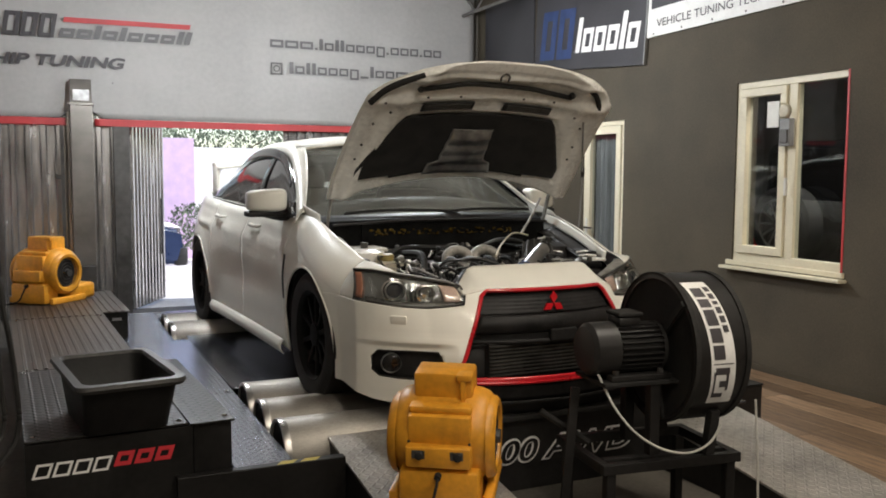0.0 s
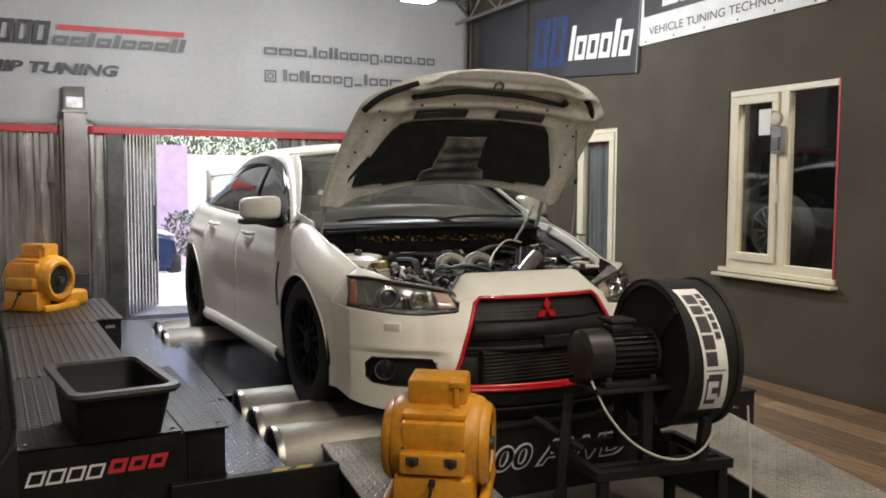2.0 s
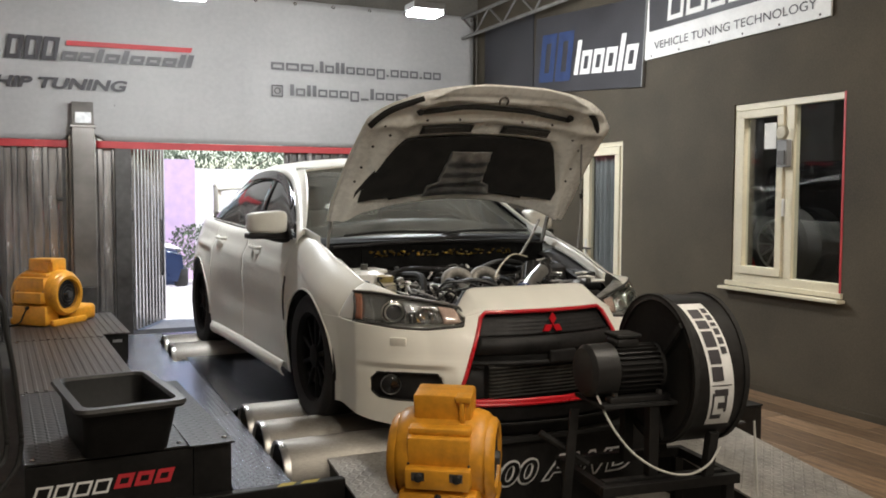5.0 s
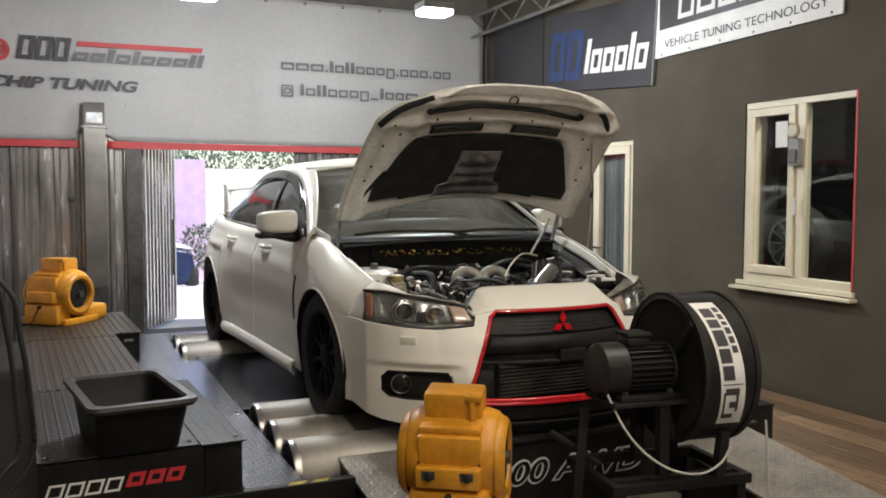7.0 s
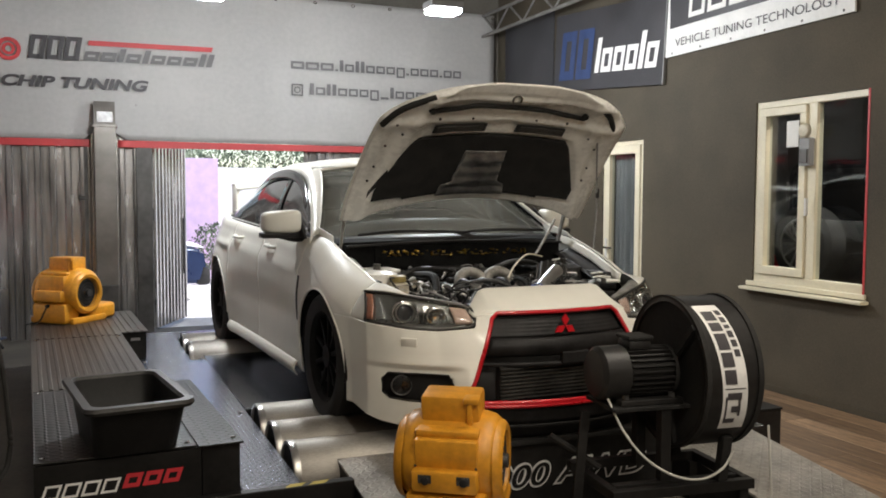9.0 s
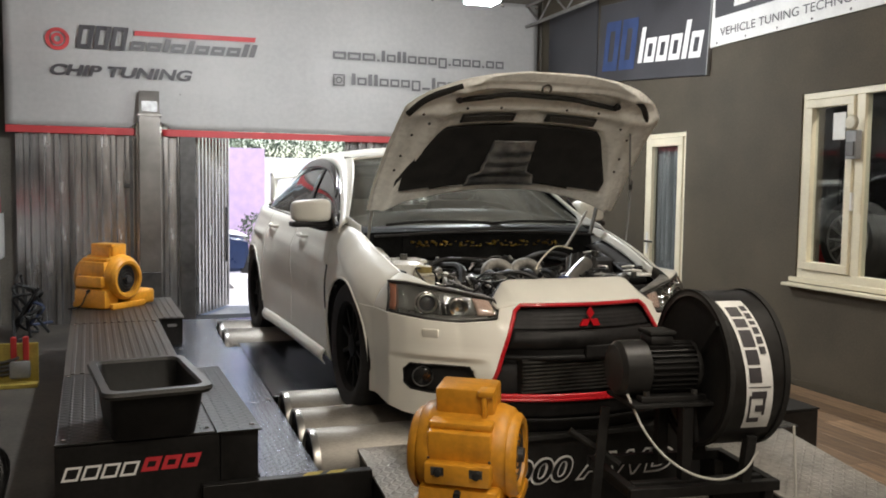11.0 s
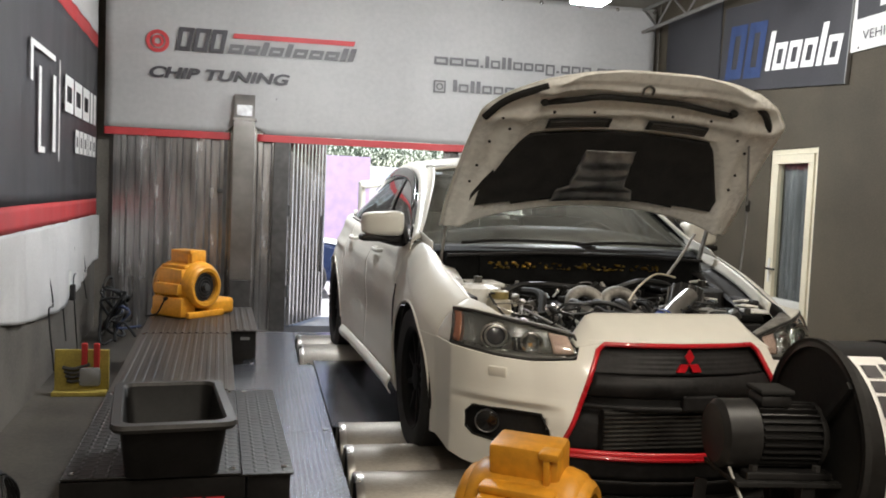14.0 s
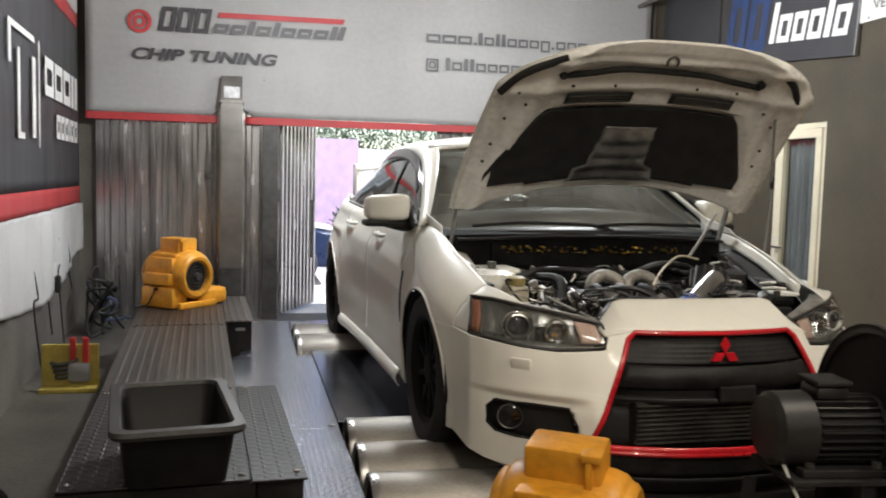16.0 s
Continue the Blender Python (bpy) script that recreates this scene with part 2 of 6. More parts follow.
M["brass_cap"] = mat("yellow_cap", (0.32, 0.25, 0.09), 0.5, var=0.15)
M["blue"] = mat("blue_silicone_hose", (0.05, 0.09, 0.30), 0.4, var=0.15)
M["dull_blue"] = mat("dull_blue_rope", (0.045, 0.06, 0.12), 0.7, var=0.2)
M["hose"] = mat("black_hose", (0.012, 0.012, 0.012), 0.5, var=0.25)
M["yellow"] = mat("worn_yellow_plastic", (0.62, 0.27, 0.018), 0.42, var=0.16, scale=6, fine=35, bump=0.06)
M["cable"] = mat("grey_white_cable", (0.50, 0.49, 0.45), 0.5, var=0.1)
# near black: the shade inside the deep tub is put into this colour
M["tub"] = mat("dark_grey_plastic_tub", (0.0095, 0.009, 0.009), 0.5, var=0.25, scale=8, fine=60, bump=0.05, spec=0.25)
M["yellow_board"] = mat("yellow_painted_board", (0.40, 0.31, 0.06), 0.7, var=0.2)
M["red_plastic"] = mat("red_plastic", (0.45, 0.03, 0.03), 0.4, var=0.1)
M["grey_plastic"] = mat("grey_plastic", (0.25, 0.25, 0.25), 0.5, var=0.1)
M["yard"] = mat("pale_dusty_yard", (0.58, 0.55, 0.52), 0.95, var=0.15, scale=1.0, fine=20, bump=0.2)
# magenta fence in pale lilac: the yard's glare is put into its colour
M["fence"] = mat("glare_paled_magenta_fence", (0.70, 0.50, 0.70), 0.6, var=0.08)
M["white_wall"] = mat("whitewashed_wall", (0.78, 0.77, 0.76), 0.8, var=0.06)
M["leaf"] = mat("green_leaves", (0.11, 0.14, 0.08), 0.6, var=0.3, scale=10)
M["bark"] = mat("bark", (0.12, 0.09, 0.06), 0.9, var=0.3)
M["blue_car"] = mat("dark_blue_car_paint", (0.02, 0.035, 0.09), 0.3, coat=0.7)
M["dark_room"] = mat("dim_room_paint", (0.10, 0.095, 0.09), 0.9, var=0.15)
M["flood_glow"] = glow("flood_lamp_face", (0.9, 0.96, 1.0), 40.0)
# glowing face of the added ceiling tubes
M["tube_glow"] = glow("added_tube_face", (1.0, 0.93, 0.8), 6.0)


# ---------------------------------------------------------------- building helpers
def link_mesh(name, verts, faces, material, parent=None, smooth=False, label=""):
    me = bpy.data.meshes.new(name)
    me.from_pydata([tuple(v) for v in verts], [], faces)
    me.materials.append(material)
    if smooth:
        me.polygons.foreach_set("use_smooth", [True] * len(me.polygons))
    me.update()
    ob = new(name, me)
    if parent:
        ob.parent = parent
    if label:
        ob["label"] = label
    return ob


def part(name, bm, material, parent=None, label="", smooth=False):
    bmesh.ops.recalc_face_normals(bm, faces=bm.faces)
    me = bpy.data.meshes.new(name)
    bm.to_mesh(me)
    bm.free()
    me.materials.append(material)
    if smooth:
        me.polygons.foreach_set("use_smooth", [True] * len(me.polygons))
        me.set_sharp_from_angle(angle=radians(38))
    ob = new(name, me)
    if parent:
        ob.parent = parent
    if label:
        ob["label"] = label
    return ob


def thing(name, m, label, category, group="", kind=""):
    ob = new(name)
    ob.empty_display_size = 0.1
    ob.matrix_world = m
    return tagged(ob, label, category, group, kind)


def box(bm, x0, y0, z0, x1, y1, z1, bevel=0.0, m=None, seg=2):
    r = bmesh.ops.create_cube(bm, size=1.0)
    vs = r["verts"]
    for v in vs:
        v.co = Vector((x0 + (v.co.x + 0.5) * (x1 - x0), y0 + (v.co.y + 0.5) * (y1 - y0), z0 + (v.co.z + 0.5) * (z1 - z0)))
    if bevel:
        es = list({e for v in vs for e in v.link_edges})
        got = bmesh.ops.bevel(bm, geom=es, offset=bevel, segments=seg, affect="EDGES", profile=0.5)
        vs = list({v for f in got["faces"] for v in f.verts} | {v for v in vs if v.is_valid})
    if m:
        bmesh.ops.transform(bm, matrix=m, verts=vs)
    return bm


def boxm(*a, **k):
    return box(bmesh.new(), *a, **k)


def lathe(profile, n=32, m=None, bm=None, close=True):
    """Turns a profile of (radius, along) round the z axis."""
    bm = bm or bmesh.new()
    rings = []
    for r, h in profile:
        rings.append([bm.verts.new((r * math.cos(2 * math.pi * i / n), r * math.sin(2 * math.pi * i / n), h)) for i in range(n)])
    for a, b in zip(rings, rings[1:]):
        for i in range(n):
            bm.faces.new((a[i], a[(i + 1) % n], b[(i + 1) % n], b[i]))
    if close:
        bm.faces.new(rings[0])
        bm.faces.new(rings[-1])
    if m:
        bmesh.ops.transform(bm, matrix=m, verts=[v for r in rings for v in r])
    return bm


ALONG_X = Matrix.Rotation(radians(90), 4, "Y")
ALONG_Y = Matrix.Rotation(radians(-90), 4, "X")


def cyl(p, q, r, n=20, bm=None, r2=None):
    p, q = Vector(p), Vector(q)
    d = q - p
    m = Matrix.Translation(p) @ d.to_track_quat("Z", "Y").to_matrix().to_4x4()
    return lathe([(r, 0), (r2 if r2 is not None else r, d.length)], n, m, bm)


def catmull(pts, n=8):
    pts = [Vector(p) for p in pts]
    out = []
    for i in range(len(pts) - 1):
        p0, p1, p2, p3 = pts[max(i - 1, 0)], pts[i], pts[i + 1], pts[min(i + 2, len(pts) - 1)]
        for k in range(n):
            t = k / n
            out.append(0.5 * ((2 * p1) + (p2 - p0) * t + (2 * p0 - 5 * p1 + 4 * p2 - p3) * t * t + (3 * p1 - p0 - 3 * p2 + p3) * t ** 3))
    out.append(pts[-1])
    return out


def tube(pts, r, n=10, bm=None, closed=False, smooth_path=8):
    """A round bar along a curve through the points."""
    bm = bm or bmesh.new()
    path = catmull(pts, smooth_path) if smooth_path else [Vector(p) for p in pts]
    rings = []
    up = Vector((0, 0, 1))
    for i, p in enumerate(path):
        if closed:
            d = path[(i + 1) % len(path)] - path[i - 1]
        else:
            d = path[min(i + 1, len(path) - 1)] - path[max(i - 1, 0)]
        d.normalize()
        a = d.cross(up)
        if a.length < 1e-3:
            a = d.cross(Vector((1, 0, 0)))
        a.normalize()
        b = a.cross(d)
        rr = r(i / (len(path) - 1)) if callable(r) else r
        rings.append([bm.verts.new(p + a * rr * math.cos(2 * math.pi * k / n) + b * rr * math.sin(2 * math.pi * k / n)) for k in range(n)])
    pairs = list(zip(rings, rings[1:])) + ([(rings[-1], rings[0])] if closed else [])
    for s, t in pairs:
        for k in range(n):
            bm.faces.new((s[k], s[(k + 1) % n], t[(k + 1) % n], t[k]))
    if not closed:
        bm.faces.new(rings[0])
        bm.faces.new(rings[-1])
    return bm


def patch(name, fn, nu, nv, material, parent, thick=0.004, label="", keep=None, smooth=True):
    """A curved panel: fn(u, v) gives its points; keep(point) leaves openings."""
    pts = [Vector(fn(i / nu, j / nv)) for j in range(nv + 1) for i in range(nu + 1)]
    faces = []
    for j in range(nv):
        for i in range(nu):
            a = j * (nu + 1) + i
            f = (a, a + 1, a + nu + 2, a + nu + 1)
            if keep is None or keep((pts[f[0]] + pts[f[1]] + pts[f[2]] + pts[f[3]]) / 4):
                faces.append(f)
    ob = link_mesh(name, pts, faces, material, parent, smooth, label)
    if thick:
        s = ob.modifiers.new("skin", "SOLIDIFY")
        s.thickness, s.offset = thick, 0
    return ob


def prism(bm, outline, y0, y1, m=None):
    """Extrudes an outline of (x, z) from y0 to y1."""
    a = [bm.verts.new((x, y0, z)) for x, z in outline]
    b = [bm.verts.new((x, y1, z)) for x, z in outline]
    n = len(outline)
    bm.faces.new(a)
    bm.faces.new(list(reversed(b)))
    for i in range(n):
        bm.faces.new((a[i], b[i], b[(i + 1) % n], a[(i + 1) % n]))
    if m:
        bmesh.ops.transform(bm, matrix=m, verts=a + b)
    return bm


def interp(x, table):
    xs, ys = zip(*table)
    return float(np.interp(x, xs, ys))


def smooth_interp(x, table):
    """A soft curve through the table's points."""
    xs, ys = zip(*table)
    return sum(float(np.interp(x + d, xs, ys)) for d in (-0.04, -0.02, 0.0, 0.02, 0.04)) / 5


def text_mesh(name, body, height, m, material, parent, shear=0.0, width=None, bold=0.0, label="", depth=0.002):
    cu = bpy.data.curves.new(name, "FONT")
    cu.body, cu.size, cu.shear, cu.extrude, cu.offset = body, 1.0, shear, 0.0, bold
    tmp = new(name + "_curve", cu)
    bpy.context.view_layer.update()
    me = bpy.data.meshes.new_from_object(tmp.evaluated_get(bpy.context.evaluated_depsgraph_get()))
    bpy.data.objects.remove(tmp)
    co = np.array([v.co for v in me.vertices])
    lo, hi = co.min(0), co.max(0)
    sy = height / (hi[1] - lo[1])
    sx = width / (hi[0] - lo[0]) if width else sy
    for v in me.vertices:
        v.co = ((v.co.x - lo[0]) * sx, (v.co.y - lo[1]) * sy, 0)
    me.materials.clear()
    me.materials.append(material)
    ob = new(name, me)
    ob.parent = parent
    ob.matrix_local = m
    if label:
        ob["label"] = label
    return ob


def bars(name, pattern, x, z, height, width, m, material, parent, lean=0.0, gap=0.18, stroke=0.2, label=""):
    """Plain shapes in place of lettering, one a letter: hollow blocks (o low, A tall), stems (t, i), dots (d), tails (g), wide ones (w)."""
    kinds = {"t": (0.42, 1.0, 0, 0), "o": (1.0, 0.68, 0, 1), "d": (0.3, 0.18, 0, 0), "w": (1.45, 0.68, 0, 1), "g": (1.0, 0.68, -0.28, 1), "A": (1.1, 1.0, 0, 1), "i": (0.3, 0.95, 0, 0), "_": (0.9, 0.08, -0.12, 0), " ": (0.6, 0, 0, 0)}
    total = sum(kinds[c][0] + gap for c in pattern) - gap
    s = width / total
    cx = x
    for c in pattern:
        w, h, lo, hollow = kinds[c]
        if h:
            bm = bmesh.new()
            x0, x1, z0, z1 = cx, cx + w * s, z + lo * height, z + h * height
            put = lambda px, pz: bm.verts.new((px + lean * (pz - z), pz, 0))
            a = [put(*q) for q in ((x0, z0), (x1, z0), (x1, z1), (x0, z1))]
            k = stroke * min(w * s, height)
            if hollow:
                b = [put(*q) for q in ((x0 + k, z0 + k), (x1 - k, z0 + k), (x1 - k, z1 - k), (x0 + k, z1 - k))]
                for i in range(4):
                    bm.faces.new((a[i], a[(i + 1) % 4], b[(i + 1) % 4], b[i]))
            else:
                bm.faces.new(a)
            ob = part(name, bm, material, parent, label)
            ob.matrix_local = m
        cx += (w + gap) * s


# ---------------------------------------------------------------- the bay
BACK, RIGHT = 9.78, 5.08
LEFT_FAR, LEFT_SLOPE = -0.95, 0.05      # the side wall runs slightly askew


def left_at(y):
    return LEFT_FAR + LEFT_SLOPE * (BACK - y)


def struct(name, bm, material, label="", parent=None):
    ob = part(name, bm, material, parent)
    return tagged(ob, label, kind="structure") if parent is None else ob


FRONT = -3.2
# ground outside and inside
struct("ground", boxm(-60, BACK + 0.3, -0.2, 60, 160, 0.06), M["yard"], "pale dusty yard behind the open gate")
struct("floor", boxm(-2.2, FRONT, -0.12, RIGHT, BACK + 0.3, FLOOR), M["floor_grey"], "stained grey concrete workshop floor")

# back wall: gate opening from 0.97 to 2.58, 2.4 high
wb = bmesh.new()
box(wb, -1.4, BACK + 0.06, 0, -0.74, BACK + 0.26, CEILING)
box(wb, -0.74, BACK + 0.06, 2.45, 5.4, BACK + 0.26, CEILING)
box(wb, 4.9, BACK + 0.06, 0, 5.4, BACK + 0.26, 2.45)
struct("wall_back", wb, M["concrete"], "bare concrete end wall above the gate")

# side wall with window and door openings
wr = bmesh.new()
WY0, WY1, WZ0, WZ1 = 4.29, 5.34, 0.90, 2.28
DY0, DY1, DZ1 = 6.79, 7.46, 2.085
for y0, y1, z0, z1 in ((FRONT, WY0, 0, CEILING), (WY0, WY1, 0, WZ0), (WY0, WY1, WZ1, CEILING), (WY1, DY0, 0, CEILING), (DY0, DY1, DZ1, CEILING), (DY1, BACK + 0.06, 0, CEILING)):
    box(wr, RIGHT, y0, z0, RIGHT + 0.22, y1, z1)
struct("wall_right", wr, M["wall_grey"], "dark olive grey plastered side wall")
wl = bmesh.new()
vs = [wl.verts.new(p) for p in ((left_at(FRONT), FRONT, 0), (left_at(BACK + 0.06), BACK + 0.06, 0), (left_at(BACK + 0.06) - 0.2, BACK + 0.06, 0), (left_at(FRONT) - 0.2, FRONT, 0))]
top = [wl.verts.new((v.co.x, v.co.y, CEILING)) for v in vs]
wl.faces.new(vs), wl.faces.new(top)
for i in range(4):
    wl.faces.new((vs[i], vs[(i + 1) % 4], top[(i + 1) % 4], top[i]))
struct("wall_left", wl, M["concrete"], "bare concrete side wall")
struct("wall_front", boxm(-2.2, FRONT - 0.2, 0, RIGHT + 0.22, FRONT, CEILING), M["wall_grey"], "grey plastered end wall")
cb = bmesh.new()
box(cb, -2.2, FRONT - 0.2, CEILING, RIGHT + 0.4, BACK + 0.3, CEILING + 0.15)
for i in range(9):
    box(cb, -1.5, FRONT + 0.6 + i * 1.45, CEILING - 0.09, RIGHT, FRONT + 0.68 + i * 1.45, CEILING)
struct("ceiling", cb, M["ceiling"], "brown boarded ceiling with purlins")
bb = bmesh.new()
box(bb, RIGHT - 0.012, FRONT, FLOOR, RIGHT - 0.002, DY0, FLOOR + 0.05)
struct("baseboard", bb, M["wall_grey"], "grey skirting strip along the plaster wall")

# lattice girder high along the side wall
g = thing("roof_truss", pose(RIGHT - 0.28, 0, 3.48), "grey painted steel lattice girder under the roof", "truss")
for zz in (0.0, 0.24):
    part("chord", cyl((0, 5.6, zz), (0, BACK, zz), 0.02, 8), M["truss"], g)
lace = bmesh.new()
for i in range(12):
    ya, yb = 5.6 + i * 0.34, 5.6 + (i + 1) * 0.34
    cyl((0, ya, 0.0 if i % 2 else 0.24), (0, yb, 0.24 if i % 2 else 0.0), 0.012, 6, lace)
part("lacing", lace, M["truss"], g)

# lamps: the tubes are added out of view, the floodlights hang in sight
for tx, ty, tz in [(x, y, CEILING) for x, y in ADDED_TUBES] + [ADDED_ROOM_TUBE]:
    t = thing("added_tube_lamp", pose(tx, ty, tz), "white twin tube lamp added on the ceiling, out of view", "lamp", "ceiling lamps")
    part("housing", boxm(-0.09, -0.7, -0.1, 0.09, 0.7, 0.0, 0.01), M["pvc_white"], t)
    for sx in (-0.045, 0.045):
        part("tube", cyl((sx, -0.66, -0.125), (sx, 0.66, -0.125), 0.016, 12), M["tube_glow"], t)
for fx, fy, fz in FLOODS:
    t = thing("flood_lamp", pose(fx, fy, fz), "glaring white floodlight hung from the ceiling", "lamp", "floodlights")
    part("housing", boxm(-0.15, -0.11, 0.0, 0.15, 0.11, 0.06, 0.012), M["grey_plastic"], t)
    part("lens", boxm(-0.135, -0.10, -0.04, 0.135, 0.10, -0.0005, 0.015), M["flood_glow"], t)
    part("rod", cyl((0, 0, 0.06), (0, 0, CEILING - fz), 0.012, 8), M["truss"], t)

# ---- corrugated gate panels behind the banner
def corrugated(name, width, height, parent=None, pitch=0.105, depth=0.04):
    """A ribbed sheet along x, standing on z = 0."""
    prof = []
    x = 0.0
    while x < width - 1e-6:
        for dx, dy in ((0.0, 0), (0.50, 0), (0.60, 1), (0.90, 1), (1.0, 0)):
            xx = x + dx * pitch
            if xx <= width + 1e-6:
                prof.append((xx, -dy * depth))
        x += pitch
    v = [(a, b, z) for z in (0, height) for a, b in prof]
    n = len(prof)
    ob = link_mesh(name, v, [(i, i + 1, n + i + 1, n + i) for i in range(n - 1)], M["zinc"], parent)
    s = ob.modifiers.new("skin", "SOLIDIFY")
    s.thickness = 0.002
    return ob


gate = thing("corrugated_gate", pose(0, BACK - 0.02, FLOOR), "closed galvanised corrugated sheet gate leaf", "gate")
for i, (x0, w) in enumerate(((-0.78, 0.56), (-0.24, 0.56), (0.28, 0.56))):
    sh = corrugated("corrugated_sheet", w, 2.4, gate, 0.14)
    sh.location = (x0, -0.012 * (i % 2), 0)
part("upright", boxm(0.30, -0.06, 0, 0.335, -0.035, 2.4), M["steel_dark"], gate)
part("latch", boxm(0.245, -0.075, 1.42, 0.34, -0.05, 1.46, 0.005), M["steel_dark"], gate)
part("latch", boxm(0.245, -0.075, 1.47, 0.265, -0.05, 1.62, 0.005), M["zinc"], gate)
post = thing("gate_post", pose(0.885, BACK - 0.03, FLOOR), "dark steel gate post", "post")
part("column", boxm(-0.085, -0.06, 0, 0.075, 0.06, 2.42, 0.008), M["steel_dark"], post)
for hz in (0.35, 1.2, 2.0):
    part("hinge", cyl((0.085, 0.03, hz), (0.085, 0.03, hz + 0.12), 0.018, 10), M["steel_dark"], post)
leaf = thing("gate_leaf", pose(0.962, BACK + 0.08, FLOOR, 0, 0, 64), "half open galvanised corrugated gate leaf", "gate")
lf = corrugated("corrugated_sheet", 1.02, 2.3, leaf, 0.1, 0.024)
lf.location = (0.0, 0.0, 0.02)
part("frame_bar", boxm(0, 0.004, 0.02, 1.02, 0.03, 0.06), M["steel_dark"], leaf)
part("frame_bar", boxm(0, 0.004, 2.24, 1.02, 0.03, 2.28), M["steel_dark"], leaf)
part("bolt", boxm(0.86, -0.05, 0.55, 0.88, -0.028, 1.2), M["steel_dark"], leaf)
side = thing("corrugated_gate", pose(2.60, BACK - 0.02, FLOOR), "closed galvanised corrugated sheet beside the gateway", "gate")
for i in range(5):
    sh = corrugated("corrugated_sheet", 0.49, 2.4, side, 0.098)
    sh.location = (i * 0.48, -0.012 * (i % 2), 0)

# ---- exhaust duct in front of the banner
d = thing("exhaust_duct", pose(0.50, BACK - 0.17, FLOOR), "dull sheet metal exhaust duct rising past the banner", "duct")
part("shaft", boxm(-0.105, -0.10, 0.55, 0.105, 0.10, 2.16, 0.006), M["duct"], d)
part("base_box", boxm(-0.105, -0.11, 0, 0.105, 0.10, 0.55, 0.008), M["steel_dark"], d)
part("flange", boxm(-0.12, -0.115, 2.155, 0.12, 0.11, 2.185, 0.004), M["duct"], d)
hb = bmesh.new()
prism(hb, [(-0.10, 2.185), (0.10, 2.185), (0.10, 2.42), (-0.10, 2.42)], -0.10, 0.10)
for v in hb.verts:
    if v.co.z > 2.3 and v.co.y < 0:
        v.co.y += 0.07
part("hood", hb, M["duct"], d)
part("slot", boxm(-0.075, -0.107, 2.205, 0.075, -0.06, 2.31), M["foil"], d, "bright bare metal opening")


# ---- banners
def sheet(name, x0, x1, z0, z1, m, material, parent, waves=0.012, nx=70, nz=26, seed=1.0, sag=0.0, cut=None):
    """A hanging vinyl sheet with soft folds."""
    def fn(u, v):
        x, z = x0 + u * (x1 - x0), z0 + v * (z1 - z0)
        z -= sag * math.sin(math.pi * u) * (1 - v)
        if cut:
            z = max(z, cut(x)) if v < 0.5 else z
        w = waves * (noise.noise((x * 2.3 + seed, z * 0.8, seed)) + 0.5 * noise.noise((x * 7 + seed, z * 1.4, 3.1)))
        return (x, z, w)
    ob = patch(name, fn, nx, nz, material, parent, 0.003)
    ob.matrix_local = m
    return ob


BW = pose(0, -0.09, 0, 90)
ban = thing("end_wall_banner", pose(0, BACK, 0), "grey vinyl advertising banner with red hem hung above the gate", "banner")
notch = lambda x: 2.12 + 0.16 * max(0.0, 1 - abs(x - 0.5) / 0.20)
sheet("cloth", -0.86, 4.95, 2.12, 3.74, BW, M["banner"], ban, 0.016, cut=notch)
sheet("hem", -0.86, 0.36, 2.045, 2.117, BW, M["banner_red"], ban, 0.012)
sheet("hem", 0.63, 4.95, 2.045, 2.117, BW, M["banner_red"], ban, 0.012)
for i in range(14):
    e = part("eyelet", lathe([(0.012, 0), (0.02, 0.003), (0.012, 0.006)], 10, close=False), M["chrome"], ban)
    e.matrix_local = pose(-0.8 + i * 0.44, -0.105, 3.70, 90)
BT = pose(0, -0.118, 0, 90)
lg = lathe([(0.075, 0), (0.112, 0), (0.112, 0.002), (0.075, 0.002), (0.075, 0)], 28, close=False)
part("emblem_ring", lg, M["banner_red"], ban).matrix_local = BT @ Matrix.Translation((-0.365, 2.985, 0))
lg = lathe([(0.03, 0), (0.06, 0), (0.06, 0.002), (0.03, 0.002), (0.03, 0)], 20, close=False)
part("emblem_core", lg, M["banner_red"], ban).matrix_local = BT @ Matrix.Translation((-0.365, 2.985, 0))
bars("name_bar", "AAA", -0.20, 2.905, 0.235, 0.47, BT, M["ink_dark"], ban, 0.18, 0.12, 0.3)
bars("name_bar", "oototooott", 0.31, 2.915, 0.135, 1.27, BT, M["ink_grey"], ban, 0.3, 0.16, 0.26)
rb = bmesh.new()
rb.faces.new([rb.verts.new(p) for p in ((0.36, 3.065, 0), (1.585, 3.075, 0), (1.60, 3.125, 0), (0.37, 3.115, 0))])
part("red_stroke", rb, M["banner_red"], ban).matrix_local = BT
text_mesh("lettering", "CHIP TUNING", 0.115, BT @ Matrix.Translation((-0.44, 2.625, 0)), M["ink_dark"], ban, 0.22, 1.38, 0.04)
bars("address_bar", "wwwdtottooogdooodoo", 2.44, 2.955, 0.125, 2.06, BT, M["ink_grey"], ban, 0.0, 0.2)
icon = bmesh.new()
for a, b_, w in ((0.0, 0.13, 0.014),):
    box(icon, a, a, 0, b_, a + w, 0.002), box(icon, a, b_ - w, 0, b_, b_, 0.002)
    box(icon, a, a, 0, a + w, b_, 0.002), box(icon, b_ - w, a, 0, b_, b_, 0.002)
part("icon_frame", icon, M["ink_grey"], ban).matrix_local = BT @ Matrix.Translation((2.445, 2.66, 0))
part("icon_ring", lathe([(0.025, 0), (0.037, 0), (0.037, 0.002), (0.025, 0.002), (0.025, 0)], 18, close=False), M["ink_grey"], ban).matrix_local = BT @ Matrix.Translation((2.51, 2.725, 0))
